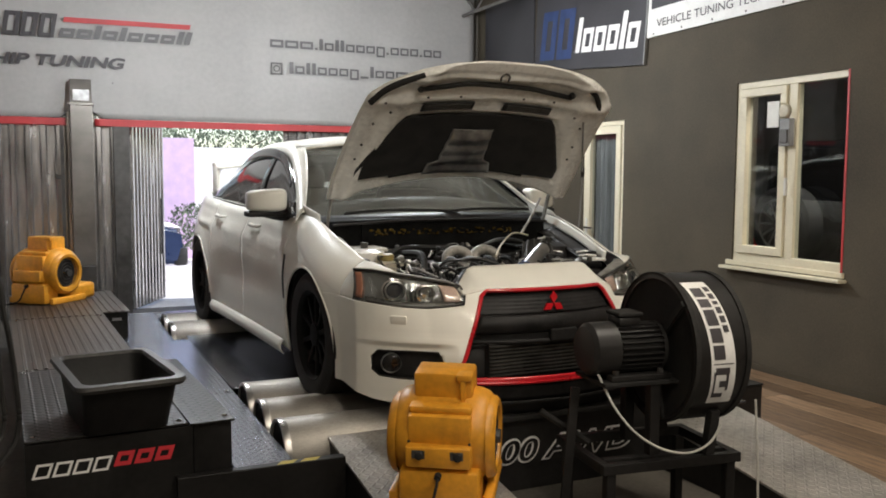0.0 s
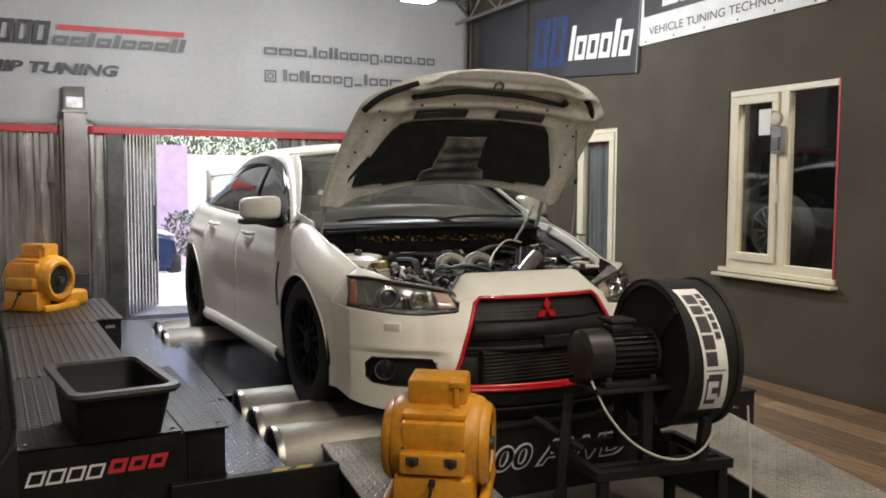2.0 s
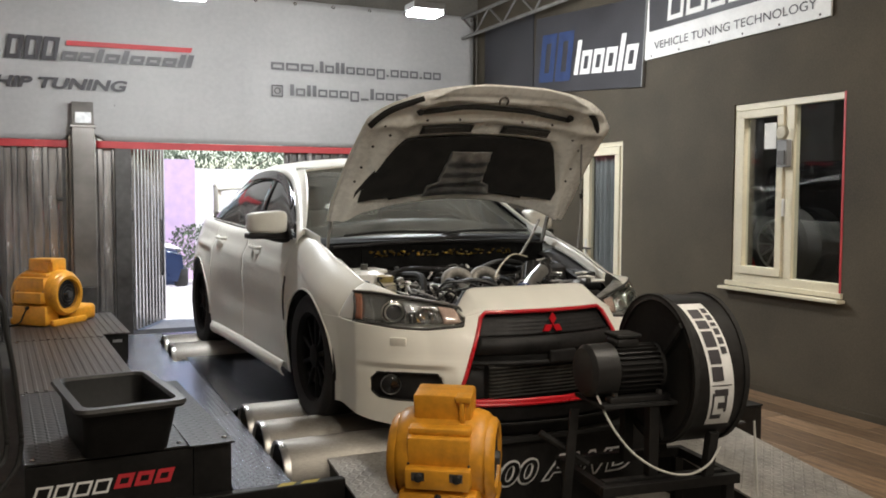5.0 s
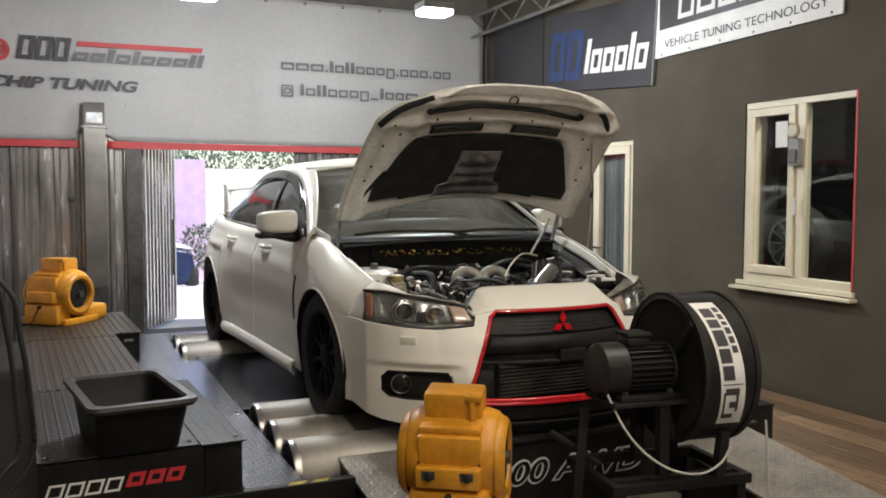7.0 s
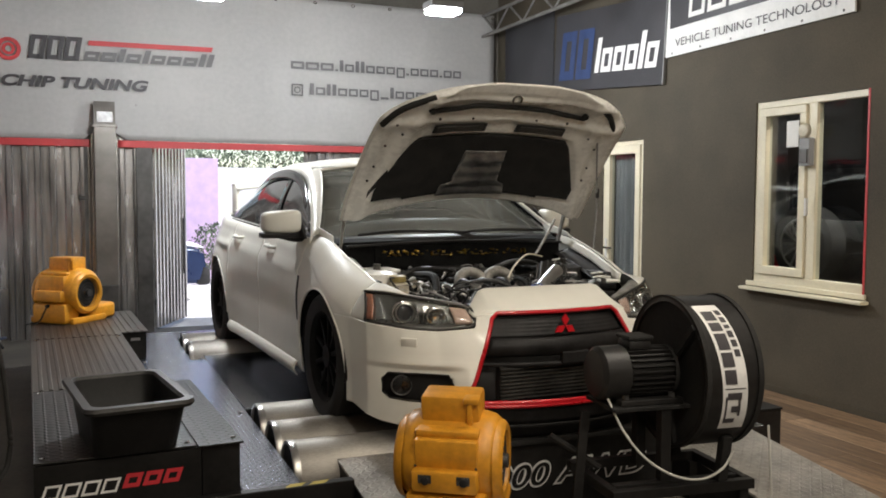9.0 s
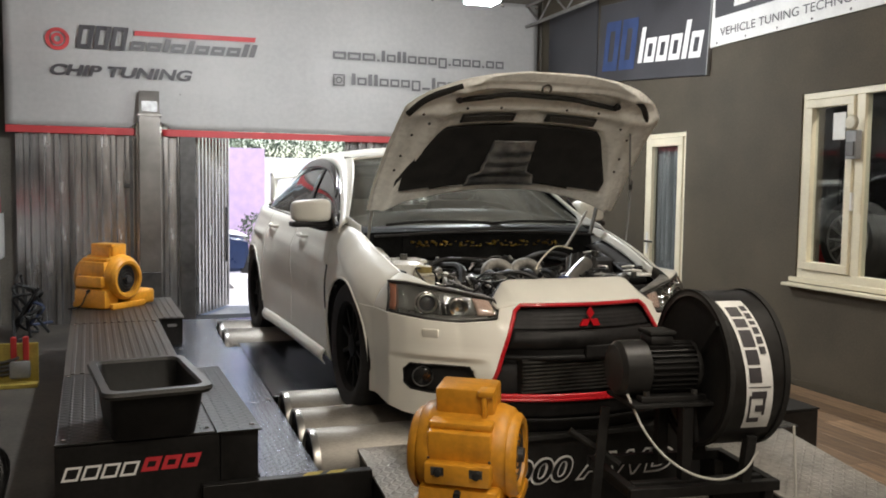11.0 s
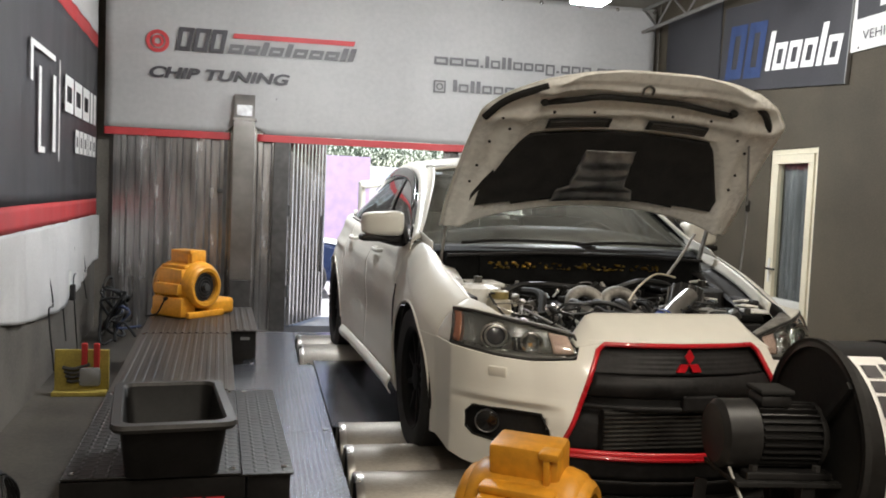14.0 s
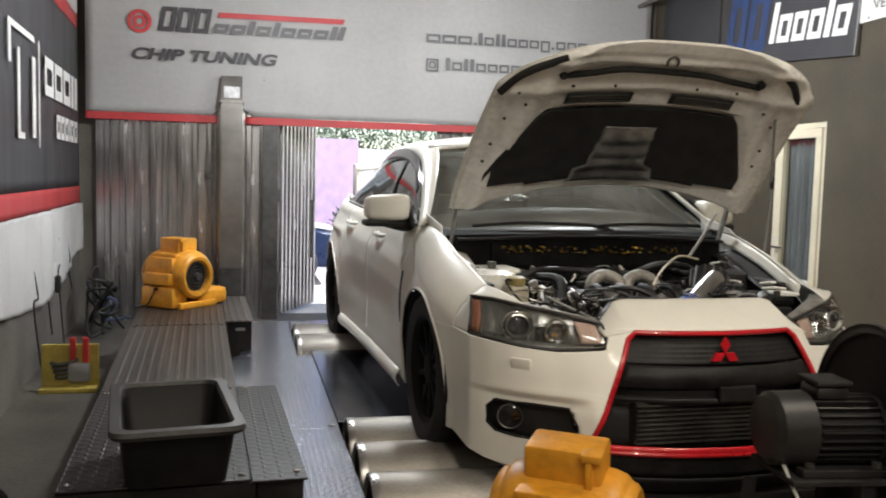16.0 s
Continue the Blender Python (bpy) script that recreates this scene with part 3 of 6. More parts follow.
bars("address_bar", "tottooog_toow", 2.655, 2.68, 0.125, 1.42, BT, M["ink_grey"], ban, 0.0, 0.2)

# side banner: charcoal with red edges, pale skirt
yaw_left = 90 + math.degrees(math.atan(LEFT_SLOPE))
lb = thing("side_wall_banner", pose(left_at(5.0), 5.0, 0), "charcoal vinyl banner with red stripes and pale skirt", "banner")
LW = pose(0.03, 0, 0, 90, 0, yaw_left)
LT = pose(0.052, 0, 0, 90, 0, yaw_left)
sheet("cloth", 0.3, 4.62, 1.40, 2.86, LW, M["banner_dark"], lb, 0.012, 60, 20, 4.0)
sheet("stripe", 0.3, 4.62, 2.863, 2.99, LW, M["banner_red"], lb, 0.012, 60, 4, 4.0)
sheet("stripe", 0.3, 4.62, 1.24, 1.397, LW, M["banner_red"], lb, 0.012, 60, 4, 4.0)
sheet("skirt", 0.3, 4.64, 0.80, 1.237, LW, M["banner_white"], lb, 0.05, 70, 22, 4.0, sag=0.22)
sheet("head", 0.3, 4.62, 2.993, 3.7, LW, M["banner_white"], lb, 0.012, 60, 8, 4.0)
lgb = bmesh.new()
for q in (((1.35, 2.18), (1.35, 2.44), (2.20, 2.44), (2.20, 2.40), (1.43, 2.40), (1.43, 2.18)),
          ((1.62, 1.74), (1.62, 2.30), (1.70, 2.30), (1.70, 1.78), (1.84, 1.78), (1.84, 1.74)),
          ((2.12, 1.76), (2.12, 2.30), (2.24, 2.30), (2.24, 1.76)), ((2.36, 1.70), (2.36, 2.44), (2.40, 2.44), (2.40, 1.70))):
    lgb.faces.new([lgb.verts.new((x, z, 0)) for x, z in q])
part("emblem", lgb, M["ink_white"], lb).matrix_local = LT
bars("name_bar", "AAAtt", 2.62, 2.09, 0.28, 1.72, LT, M["ink_white"], lb, 0, 0.16, 0.28)
bars("name_bar", "AAAtAA", 3.15, 1.79, 0.19, 1.2, LT, M["ink_white"], lb, 0, 0.2, 0.28)

# signs on the plaster wall
RW = pose(-0.012, 0, 0, 90, 0, -90)
sg = thing("dark_sign", pose(RIGHT, 7.42, 3.0, 4.2), "charcoal vinyl sign with blue and white marks on the plaster wall", "sign")
part("board", boxm(-0.03, -0.96, -0.38, -0.006, 0.96, 0.42, 0.004), M["banner_dark"], sg)
RS = pose(-0.034, 0, 0, 90, 0, -90)
bars("name_bar", "AA", -0.85, -0.27, 0.50, 0.62, RS, M["ink_blue"], sg, 0.10, 0.15, 0.33)
bars("name_bar", "toooto", -0.16, -0.22, 0.34, 1.02, RS, M["ink_white"], sg, 0.16, 0.18, 0.3)
part("edge_strip", boxm(-0.036, -0.975, -0.38, -0.002, -0.962, 0.42), M["grey_plastic"], sg)
dk = thing("dark_sign", pose(RIGHT, 9.0, 3.05), "plain charcoal vinyl sheet on the plaster wall", "sign")
part("board", boxm(-0.02, -0.56, -0.42, -0.004, 0.60, 0.55, 0.003), M["banner_dark"], dk)
ws = thing("white_sign", pose(RIGHT, 5.44, 3.2, -0.6), "white vinyl sign with dark panel and lettering", "sign")
part("board", boxm(-0.024, -1.02, -0.41, -0.006, 1.02, 0.45, 0.004), M["ink_white"], ws)
pb = boxm(-0.95, -0.17, 0, 0.72, 0.40, 0.002, 0.0)
part("dark_panel", pb, M["banner_dark"], ws).matrix_local = pose(-0.028, 0, 0, 90, 0, -90)
bars("name_bar", "oAoAo", -0.7, -0.12, 0.34, 1.2, pose(-0.034, 0, 0, 90, 0, -90), M["ink_white"], ws, 0.1)
text_mesh("lettering", "VEHICLE TUNING TECHNOLOGY", 0.068, pose(-0.028, 0, 0, 90, 0, -90) @ Matrix.Translation((-0.88, -0.335, 0)), M["ink_dark"], ws, 0, 1.78, 0.0)
for i in range(6):
    part("eyelet", lathe([(0.004, 0), (0.01, 0.002), (0.004, 0.004)], 8), M["steel_dark"], ws).matrix_local = pose(-0.026, -0.93 + i * 0.37, -0.385, 90, 0, -90)

# ---- window
w = tagged(new("window_1"), "cream plastic window with narrow casement and fixed pane", "window", kind="structure")
w.matrix_world = pose(RIGHT, 0, 0)
FD0, FD1 = 0.012, 0.075


def frame_ring(name, y0, y1, z0, z1, wd, x0, x1, parent, material, bottom=None):
    bm = bmesh.new()
    bt = bottom or wd
    box(bm, x0, y0, z0, x1, y1, z0 + bt, 0.004), box(bm, x0, y0, z1 - wd, x1, y1, z1, 0.004)
    box(bm, x0 + 0.001, y0, z0 + bt, x1 - 0.001, y0 + wd, z1 - wd, 0.004), box(bm, x0 + 0.001, y1 - wd, z0 + bt, x1 - 0.001, y1, z1 - wd, 0.004)
    return part(name, bm, material, parent)


frame_ring("window_frame", WY0 - 0.04, WY1, WZ0, WZ1, 0.05, FD0, FD1, w, M["pvc"], 0.065)
part("mullion", boxm(FD0, 4.745, WZ0 + 0.065, FD1, 4.825, WZ1 - 0.05, 0.004), M["pvc"], w)
frame_ring("casement", 4.83, WY1 - 0.055, WZ0 + 0.07, WZ1 - 0.055, 0.06, -0.008, FD1 - 0.015, w, M["pvc"])
for y0, y1, z0, z1 in ((4.885, 5.23, 1.02, 2.17), (4.34, 4.747, 0.965, 2.23)):
    p_ = part("pane", boxm(0.034, y0, z0, 0.040, y1, z1), M["pane"], w)
    p_.visible_shadow = False
part("window_sill", boxm(-0.075, WY0 - 0.04, 0.838, 0.012, WY1 + 0.07, 0.862, 0.006), M["pvc"], w)
part("sill_trim", boxm(-0.02, WY0 - 0.02, 0.869, 0.011, WY1 + 0.05, 0.905, 0.004), M["pvc"], w)
part("handle", boxm(-0.045, 4.775, 1.42, -0.02, 4.795, 1.55, 0.006), M["pvc_white"], w)
part("red_strip", boxm(-0.004, WY0 - 0.004, WZ0, 0.01, WY0 + 0.012, WZ1), M["banner_red"], w)
th = thing("gas_meter_box", pose(RIGHT - 0.035, 4.79, 1.92), "grey control box with a round dial on the window frame", "control box")
part("case", boxm(-0.02, -0.045, -0.14, 0.03, 0.055, 0.06, 0.008), M["grey_plastic"], th)
part("cover", boxm(-0.03, -0.03, -0.12, -0.02, 0.04, -0.02, 0.004), M["steel_dark"], th)
dl = lathe([(0.05, 0), (0.052, 0.02), (0.042, 0.03), (0.0, 0.032)], 24, pose(-0.02, -0.01, 0.11, 0, -90), close=False)
part("dial", dl, M["cream"], th, smooth=True)
part("note", boxm(-0.004, 0.075, 0.0, -0.001, 0.19, 0.19), M["pvc_white"], th, "white paper note")

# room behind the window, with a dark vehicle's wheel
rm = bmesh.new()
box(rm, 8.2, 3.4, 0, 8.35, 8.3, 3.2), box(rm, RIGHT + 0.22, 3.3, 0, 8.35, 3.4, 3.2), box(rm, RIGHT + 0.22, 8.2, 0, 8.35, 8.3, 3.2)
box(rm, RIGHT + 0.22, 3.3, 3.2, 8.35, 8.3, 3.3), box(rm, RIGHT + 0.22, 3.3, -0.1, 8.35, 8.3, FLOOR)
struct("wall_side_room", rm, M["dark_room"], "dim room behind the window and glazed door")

# ---- glazed door
dr = tagged(new("door_1"), "white plastic glazed door with grey curtain", "door", kind="structure")
dr.matrix_world = pose(RIGHT, 0, 0)
frame_ring("door_frame", DY0, DY1, FLOOR, DZ1, 0.045, 0.01, 0.08, dr, M["pvc"])
frame_ring("door_leaf", DY0 + 0.048, DY1 - 0.048, FLOOR + 0.05, DZ1 - 0.048, 0.075, -0.004, 0.06, dr, M["pvc"])
part("rail", boxm(0.0, DY0 + 0.124, 0.70, 0.056, DY1 - 0.124, 0.80, 0.004), M["pvc_white"], dr)
part("lower_panel", boxm(0.02, DY0 + 0.124, FLOOR + 0.126, 0.04, DY1 - 0.124, 0.699), M["pvc_white"], dr)
part("pane", boxm(0.03, DY0 + 0.12, 0.80, 0.035, DY1 - 0.12, DZ1 - 0.122), M["pane"], dr).visible_shadow = False
hm = part("door_handle", boxm(-0.05, -0.012, -0.01, -0.03, 0.11, 0.01, 0.004), M["chrome"], dr)
hm.matrix_local = pose(0, DY1 - 0.20, 1.05)
part("handle_plate", boxm(-0.014, DY1 - 0.10, 0.93, -0.0045, DY1 - 0.07, 1.14, 0.003), M["pvc_white"], dr)
ct = thing("curtain", pose(RIGHT + 0.10, DY0 + 0.05, 0.5), "grey pleated curtain behind the door glass", "curtain")
cf = lambda u, v: (0.025 * math.sin(u * 40) + 0.01 * math.sin(u * 17), u * 0.56, v * 1.52)
patch("cloth", cf, 90, 4, M["curtain"], ct, 0.002)
part("rod", cyl((0, 0, 1.535), (0, 0.57, 1.535), 0.008, 8), M["steel_dark"], ct)


# ---- dynamometer platform
def slab(name, x0, y0, x1, y1, z0, z1, material, parent, bevel=0.004):
    return part(name, boxm(x0, y0, z0, x1, y1, z1, bevel), material, parent)


PT, DK = 0.55, 0.34
dy = thing("dyno_side_platform", pose(0.055, 3.6, FLOOR, 0, 0, 2.7), "raised black platform with worn ribbed plates beside the car", "platform")
PZ = PT - FLOOR


def ribbed_plate(x0, y0, x1, y1, z):
    """A worn steel plate with low ribs along its length."""
    bm = boxm(x0, y0, z - 0.008, x1, y1, z, 0.002)
    n_ = int((x1 - x0 - 0.02) / 0.048)
    for k in range(n_):
        cx = x0 + 0.02 + (k + 0.5) * (x1 - x0 - 0.04) / n_
        a = [bm.verts.new((cx + dx, y0 + 0.012, z + dz)) for dx, dz in ((-0.012, -0.001), (-0.007, 0.0045), (0.007, 0.0045), (0.012, -0.001))]
        b_ = [bm.verts.new((v.co.x, y1 - 0.012, v.co.z)) for v in a]
        bm.faces.new(a), bm.faces.new(b_)
        for i in range(4):
            bm.faces.new((a[i], a[(i + 1) % 4], b_[(i + 1) % 4], b_[i]))
    part("tread_plate", bm, M["plate_ribbed"], dy)


part("body", boxm(0.03, 0.0, 0, 0.585, 4.42, PZ - 0.012), M["black_paint"], dy)
for y0, y1 in ((1.28, 3.02), (3.025, 4.44)):
    ribbed_plate(0.0, y0, 0.60, y1, PZ)
slab("tread_plate", 0.0, -0.02, 0.60, 1.275, PZ - 0.008, PZ, M["plate_dark"], dy, 0.002)
slab("tread_plate", 0.603, -0.04, 0.785, 1.275, PZ - 0.008, PZ, M["plate_dark"], dy, 0.002)
ribbed_plate(0.603, 3.16, 0.79, 4.40, PZ - 0.002)
part("front_box", boxm(0.62, -0.01, 0.0, 0.775, 1.25, PZ - 0.012, 0.004), M["panel_black"], dy)
part("rear_box", boxm(0.62, 3.20, 0.0, 0.78, 4.36, PZ - 0.014, 0.004), M["black_matte"], dy)
part("handle_slot", boxm(0.67, 3.194, PZ - 0.075, 0.735, 3.199, PZ - 0.055), M["foil"], dy)
part("front_panel", boxm(0.0, -0.025, 0.0, 0.615, -0.002, PZ - 0.012), M["panel_black"], dy)
nb = pose(0, -0.028, 0, 90)
bars("name_bar", "AAAA", 0.02, 0.325, 0.056, 0.27, nb, M["ink_white"], dy, 0.35, 0.2, 0.17)
bars("name_bar", "AAA", 0.31, 0.335, 0.056, 0.215, nb, M["ink_red"], dy, 0.35, 0.2, 0.3)
for bx, by in ((0.03, 0.03), (0.57, 0.03), (0.755, 0.03), (0.03, 1.23), (0.57, 1.23), (0.64, 1.23), (0.03, 2.98), (0.57, 2.98)):
    part("bolt", lathe([(0.012, 0), (0.012, 0.004), (0.006, 0.007)], 8, pose(bx, by, PZ)), M["chrome"], dy)

dk = thing("dyno_deck", pose(0, 0, FLOOR), "low black tread plate deck of the roller dynamometer", "platform")
DZ = DK - FLOOR
part("frame", boxm(0.83, 3.60, 0.0, 3.62, 8.05, 0.02), M["black_matte"], dk)
# plates leave the roller pits open
for x0, y0, x1, y1 in ((0.50, 4.89, 1.085, 6.62), (0.835, 3.60, 1.085, 4.885), (1.09, 5.0, 3.6, 6.78), (0.60, 6.625, 0.985, 8.05), (0.99, 7.66, 3.6, 8.05), (3.475, 3.60, 3.6, 4.99), (3.475, 6.63, 3.6, 7.61)):
    slab("deck_plate", x0, y0, x1, y1, DZ - 0.014, DZ - 0.002, M["deck_smooth"] if x1 > 3.5 and y0 == 5.0 else M["plate_sheen"] if x1 < 1.1 else M["plate_deck"], dk, 0.003)
for y0, y1 in ((3.56, 3.60),):
    slab("front_lip", 0.60, y0 - 0.01, 1.30, y1 - 0.002, 0.0, DZ + 0.005, M["panel_black"], dk, 0.004)
slab("rear_lip", 0.605, 8.052, 3.62, 8.09, 0.0, DZ - 0.004, M["steel_dark"], dk)
for sx in (1.0, 1.1):
    q = bmesh.new()
    q.faces.new([q.verts.new(p) for p in ((sx, 3.553, DZ + 0.0065), (sx + 0.07, 3.553, DZ + 0.0065), (sx + 0.10, 3.592, DZ + 0.0065), (sx + 0.03, 3.592, DZ + 0.0065))])
    part("warning_stripe", q, M["yellow_board"], dk)
for yy in (4.90, 6.62):
    for xx in (0.66, 1.05):
        part("bolt", lathe([(0.014, 0), (0.014, 0.005), (0.007, 0.009)], 8, pose(xx, yy + 0.02, DZ - 0.002)), M["chrome"], dk)


def roller(x0, x1, y, z, r):
    t = thing("dyno_roller", pose(x0, y, z), "brushed steel dynamometer roller", "roller", "dyno rollers")
    L = x1 - x0
    prof = [(0.03, 0.012), (r - 0.02, 0.012), (r - 0.016, 0.0), (r - 0.002, 0.0), (r, 0.003), (r, L - 0.003), (r - 0.002, L), (0.03, L)]
    part("drum", lathe(prof, 48, ALONG_X), M["roller"], t, smooth=True)
    part("hub", lathe([(0.035, -0.02), (0.035, 0.02)], 16, ALONG_X), M["steel_dark"], t)
    part("rim_ring", lathe([(r - 0.014, -0.002), (r - 0.001, -0.002), (r + 0.0012, 0.002), (r + 0.0012, 0.03), (r - 0.001, 0.031)], 48, ALONG_X, close=False), M["polished"], t, smooth=True)
    part("end_disc", lathe([(0.03, 0.008), (r - 0.019, 0.008), (r - 0.019, 0.0135), (0.03, 0.0135)], 40, ALONG_X), M["black_matte"], t)


for ry, rz in ((4.72, 0.27), (4.335, 0.27), (3.95, 0.27)):
    for x0, x1 in ((1.10, 2.06), (2.50, 3.46)):
        roller(x0, x1, ry, rz, 0.155)
for ry in (7.44, 7.02):
    for x0, x1 in ((1.0, 2.0), (2.45, 3.42)):
        roller(x0, x1, ry, 0.255, 0.155)

# front cross panel and ramps
fp = thing("dyno_front_panel", pose(0, 3.52, FLOOR), "black steel front panel with white model lettering", "panel")
part("sheet", boxm(1.86, 0, 0, 2.94, 0.03, 0.34, 0.004), M["black_paint"], fp)
part("top_angle", boxm(1.86, -0.03, 0.341, 2.94, 0.16, 0.365, 0.004), M["black_matte"], fp)
text_mesh("lettering_edge", "000 AWD", 0.125, pose(1.925, -0.006, 0.13, 90), M["ink_white"], fp, 0.25, 0.86, 0.055)
text_mesh("lettering", "000 AWD", 0.105, pose(1.937, -0.009, 0.14, 90), M["black_paint"], fp, 0.25, 0.835, 0.01)


def ramp(x0, x1):
    t = thing("drive_off_ramp", pose(0, 0, 0), "galvanised tread plate ramp in front of the rollers", "ramp", "ramps")
    bm = bmesh.new()
    y0, y1, z0, z1 = 1.73, 3.82, FLOOR + 0.012, 0.358
    pts = [(y0, z0), (y1, z1), (y1, z1 - 0.012), (y0, z0 - 0.008)]
    a, b = [bm.verts.new((x0, y, z)) for y, z in pts], [bm.verts.new((x1, y, z)) for y, z in pts]
    bm.faces.new(a), bm.faces.new(b)
    for i in range(4):
        bm.faces.new((a[i], a[(i + 1) % 4], b[(i + 1) % 4], b[i]))
    part("tread_plate", bm, M["plate_silver"], t)
    for x in (x0 + 0.005, x1 - 0.045):
        sb = bmesh.new()
        pts = [(y0 + 0.1, FLOOR), (y1, FLOOR), (y1, z1 - 0.014), (y0 + 0.1, z0 + 0.005)]
        a, b = [sb.verts.new((x, y, z)) for y, z in pts], [sb.verts.new((x + 0.04, y, z)) for y, z in pts]
        sb.faces.new(a), sb.faces.new(b)
        for i in range(4):
            sb.faces.new((a[i], a[(i + 1) % 4], b[(i + 1) % 4], b[i]))
        part("side_rail", sb, M["black_paint"], t)


ramp(1.30, 1.85), ramp(2.95, 3.50)
eb = thing("dyno_end_box", pose(3.72, 3.95, FLOOR), "black steel bearing box at the end of the rollers", "box")
part("case", boxm(-0.09, -0.12, 0, 0.22, 1.2, 0.26, 0.006), M["black_paint"], eb)
part("lid", boxm(-0.095, -0.125, 0.261, 0.225, 1.205, 0.272, 0.003), M["black_matte"], eb)

# ---- plastic tub
tb = thing("plastic_tub", pose(0.395, 3.80, PT, 0, 0, 7.5), "empty dark grey rectangular plastic tub on the platform", "tub")


def tub_ring(h, wx, wy, r=0.05, n=5):
    out = []
    for cx, cy, a0 in ((wx - r, wy - r, 0), (-(wx - r), wy - r, 90), (-(wx - r), -(wy - r), 180), (wx - r, -(wy - r), 270)):
        for k in range(n + 1):
            a = radians(a0 + 90 * k / n)
            out.append((cx + r * math.cos(a), cy + r * math.sin(a), h))
    return out


tm = bmesh.new()
lips = [tub_ring(0.191, 0.177, 0.315), tub_ring(0.189, 0.1985, 0.336), tub_ring(0.203, 0.2075, 0.345), tub_ring(0.217, 0.2035, 0.341), tub_ring(0.2185, 0.1735, 0.311), tub_ring(0.205, 0.167, 0.3045)]
lm = bmesh.new()
lips = [[lm.verts.new(p) for p in r] for r in lips]
for a, b in zip(lips, lips[1:]):
    for i in range(len(a)):
        lm.faces.new((a[i], a[(i + 1) % len(a)], b[(i + 1) % len(a)], b[i]))
part("rim", lm, M["tub_rim"], tb, smooth=True)
rings = [tub_ring(0.003, 0.158, 0.232), tub_ring(0.193, 0.1765, 0.314), tub_ring(0.208, 0.1725, 0.31), tub_ring(0.203, 0.1675, 0.305), tub_ring(0.015, 0.149, 0.224)]
rings = [[tm.verts.new(p) for p in r] for r in rings]
for a, b in zip(rings, rings[1:]):
    for i in range(len(a)):
        tm.faces.new((a[i], a[(i + 1) % len(a)], b[(i + 1) % len(a)], b[i]))
tm.faces.new(rings[0]), tm.faces.new(rings[-1])
part("shell", tm, M["tub"], tb, smooth=True)


# ---------------------------------------------------------------- the car
car = thing("saloon_car", pose(2.33, 3.42, 0.35, 0, 0, 1.6), "white four door sports saloon with raised hood on the rollers", "car")
car.scale = (1.05, 1.03, 1.0)
YF, YR, ZW = 1.075, 3.74, 0.355          # wheel centres
ARCH = 0.362
# half width along the car, and how the flank draws in with height
PLAN = [(0.40, 0.70), (0.58, 0.785), (0.68, 0.832), (0.85, 0.862), (1.09, 0.872), (1.40, 0.868), (1.62, 0.856), (2.4, 0.864), (3.1, 0.882), (3.5, 0.912), (3.85, 0.915), (4.2, 0.87), (4.5, 0.76), (4.62, 0.62)]
DRAW = [(0.15, -0.05), (0.22, -0.012), (0.30, -0.018), (0.42, -0.006), (0.60, 0.0), (0.70, -0.004), (0.80, -0.022), (0.90, -0.055), (1.02, -0.105)]
TOPZ = [(0.50, 0.735), (0.65, 0.775), (0.90, 0.855), (1.10, 0.915), (1.24, 0.953), (1.34, 0.966), (1.50, 0.972), (2.0, 0.965), (3.0, 0.985), (3.6, 1.015), (4.1, 1.04), (4.62, 1.02)]


def flank(y, z):
    """Half width of the body at a place along it and a height."""
    w = smooth_interp(y, PLAN) + smooth_interp(z, DRAW)
    for c in (YF, YR):
        r = math.hypot(y - c, z - ZW)
        w += 0.009 * math.exp(-((r - ARCH - 0.01) / 0.05) ** 2) * (1 if z > 0.2 else 0)
    # swage line over the doors
    w += 0.017 * math.exp(-((z - 0.765 - 0.03 * (y - 1.5)) / 0.022) ** 2) * interp(y, [(1.3, 0), (1.8, 1), (3.6, 1), (4.2, 0)])
    w -= 0.018 * math.exp(-((z - 0.52) / 0.13) ** 2) * interp(y, [(1.5, 0), (1.9, 1), (3.0, 1), (3.3, 0)])
    return w


def low(y):
    for c in (YF, YR):
        if abs(y - c) < ARCH:
            return ZW + math.sqrt(ARCH ** 2 - (y - c) ** 2)
    return 0.20 if y < 4.2 else 0.24


def side_panel(name, y0, y1, s, roll=0.0, nu=40, nv=22, label="", shift=None):
    """A flank panel between two stations; roll: how far its top curls inwards."""
    def fn(u, v):
        y = y0 + u * (y1 - y0)
        z0, z1 = low(y), smooth_interp(y, TOPZ)
        rise, bend = interp(y, [(1.5, 0.12), (2.3, 0.075)]), interp(y, [(1.5, 1.4), (2.3, 1.0)])
        if roll:
            if v <= 0.7:
                z = z0 + (z1 - rise - z0) * v / 0.7
                yy = y + (shift(z) * u if shift else 0)
                return (s * flank(yy, z), yy, z)
            a = (v - 0.7) / 0.3 * math.pi / 2
            zb = z1 - rise
            w = flank(y, zb)
            inner = interp(y, [(0.5, 0.13), (0.7, 0.15), (1.0, 0.135), (1.3, 0.13), (1.6, 0.08), (4.6, 0.06)]) * roll
            return (s * (w - inner * (1 - max(0.0, math.cos(a)) ** bend)), y, zb + rise * math.sin(a) ** bend)
        z = z0 + (z1 - z0) * v
        return (s * flank(y, z), y, z)
    return patch(name, fn, nu, nv, M["car_white"], car, 0.006, label)


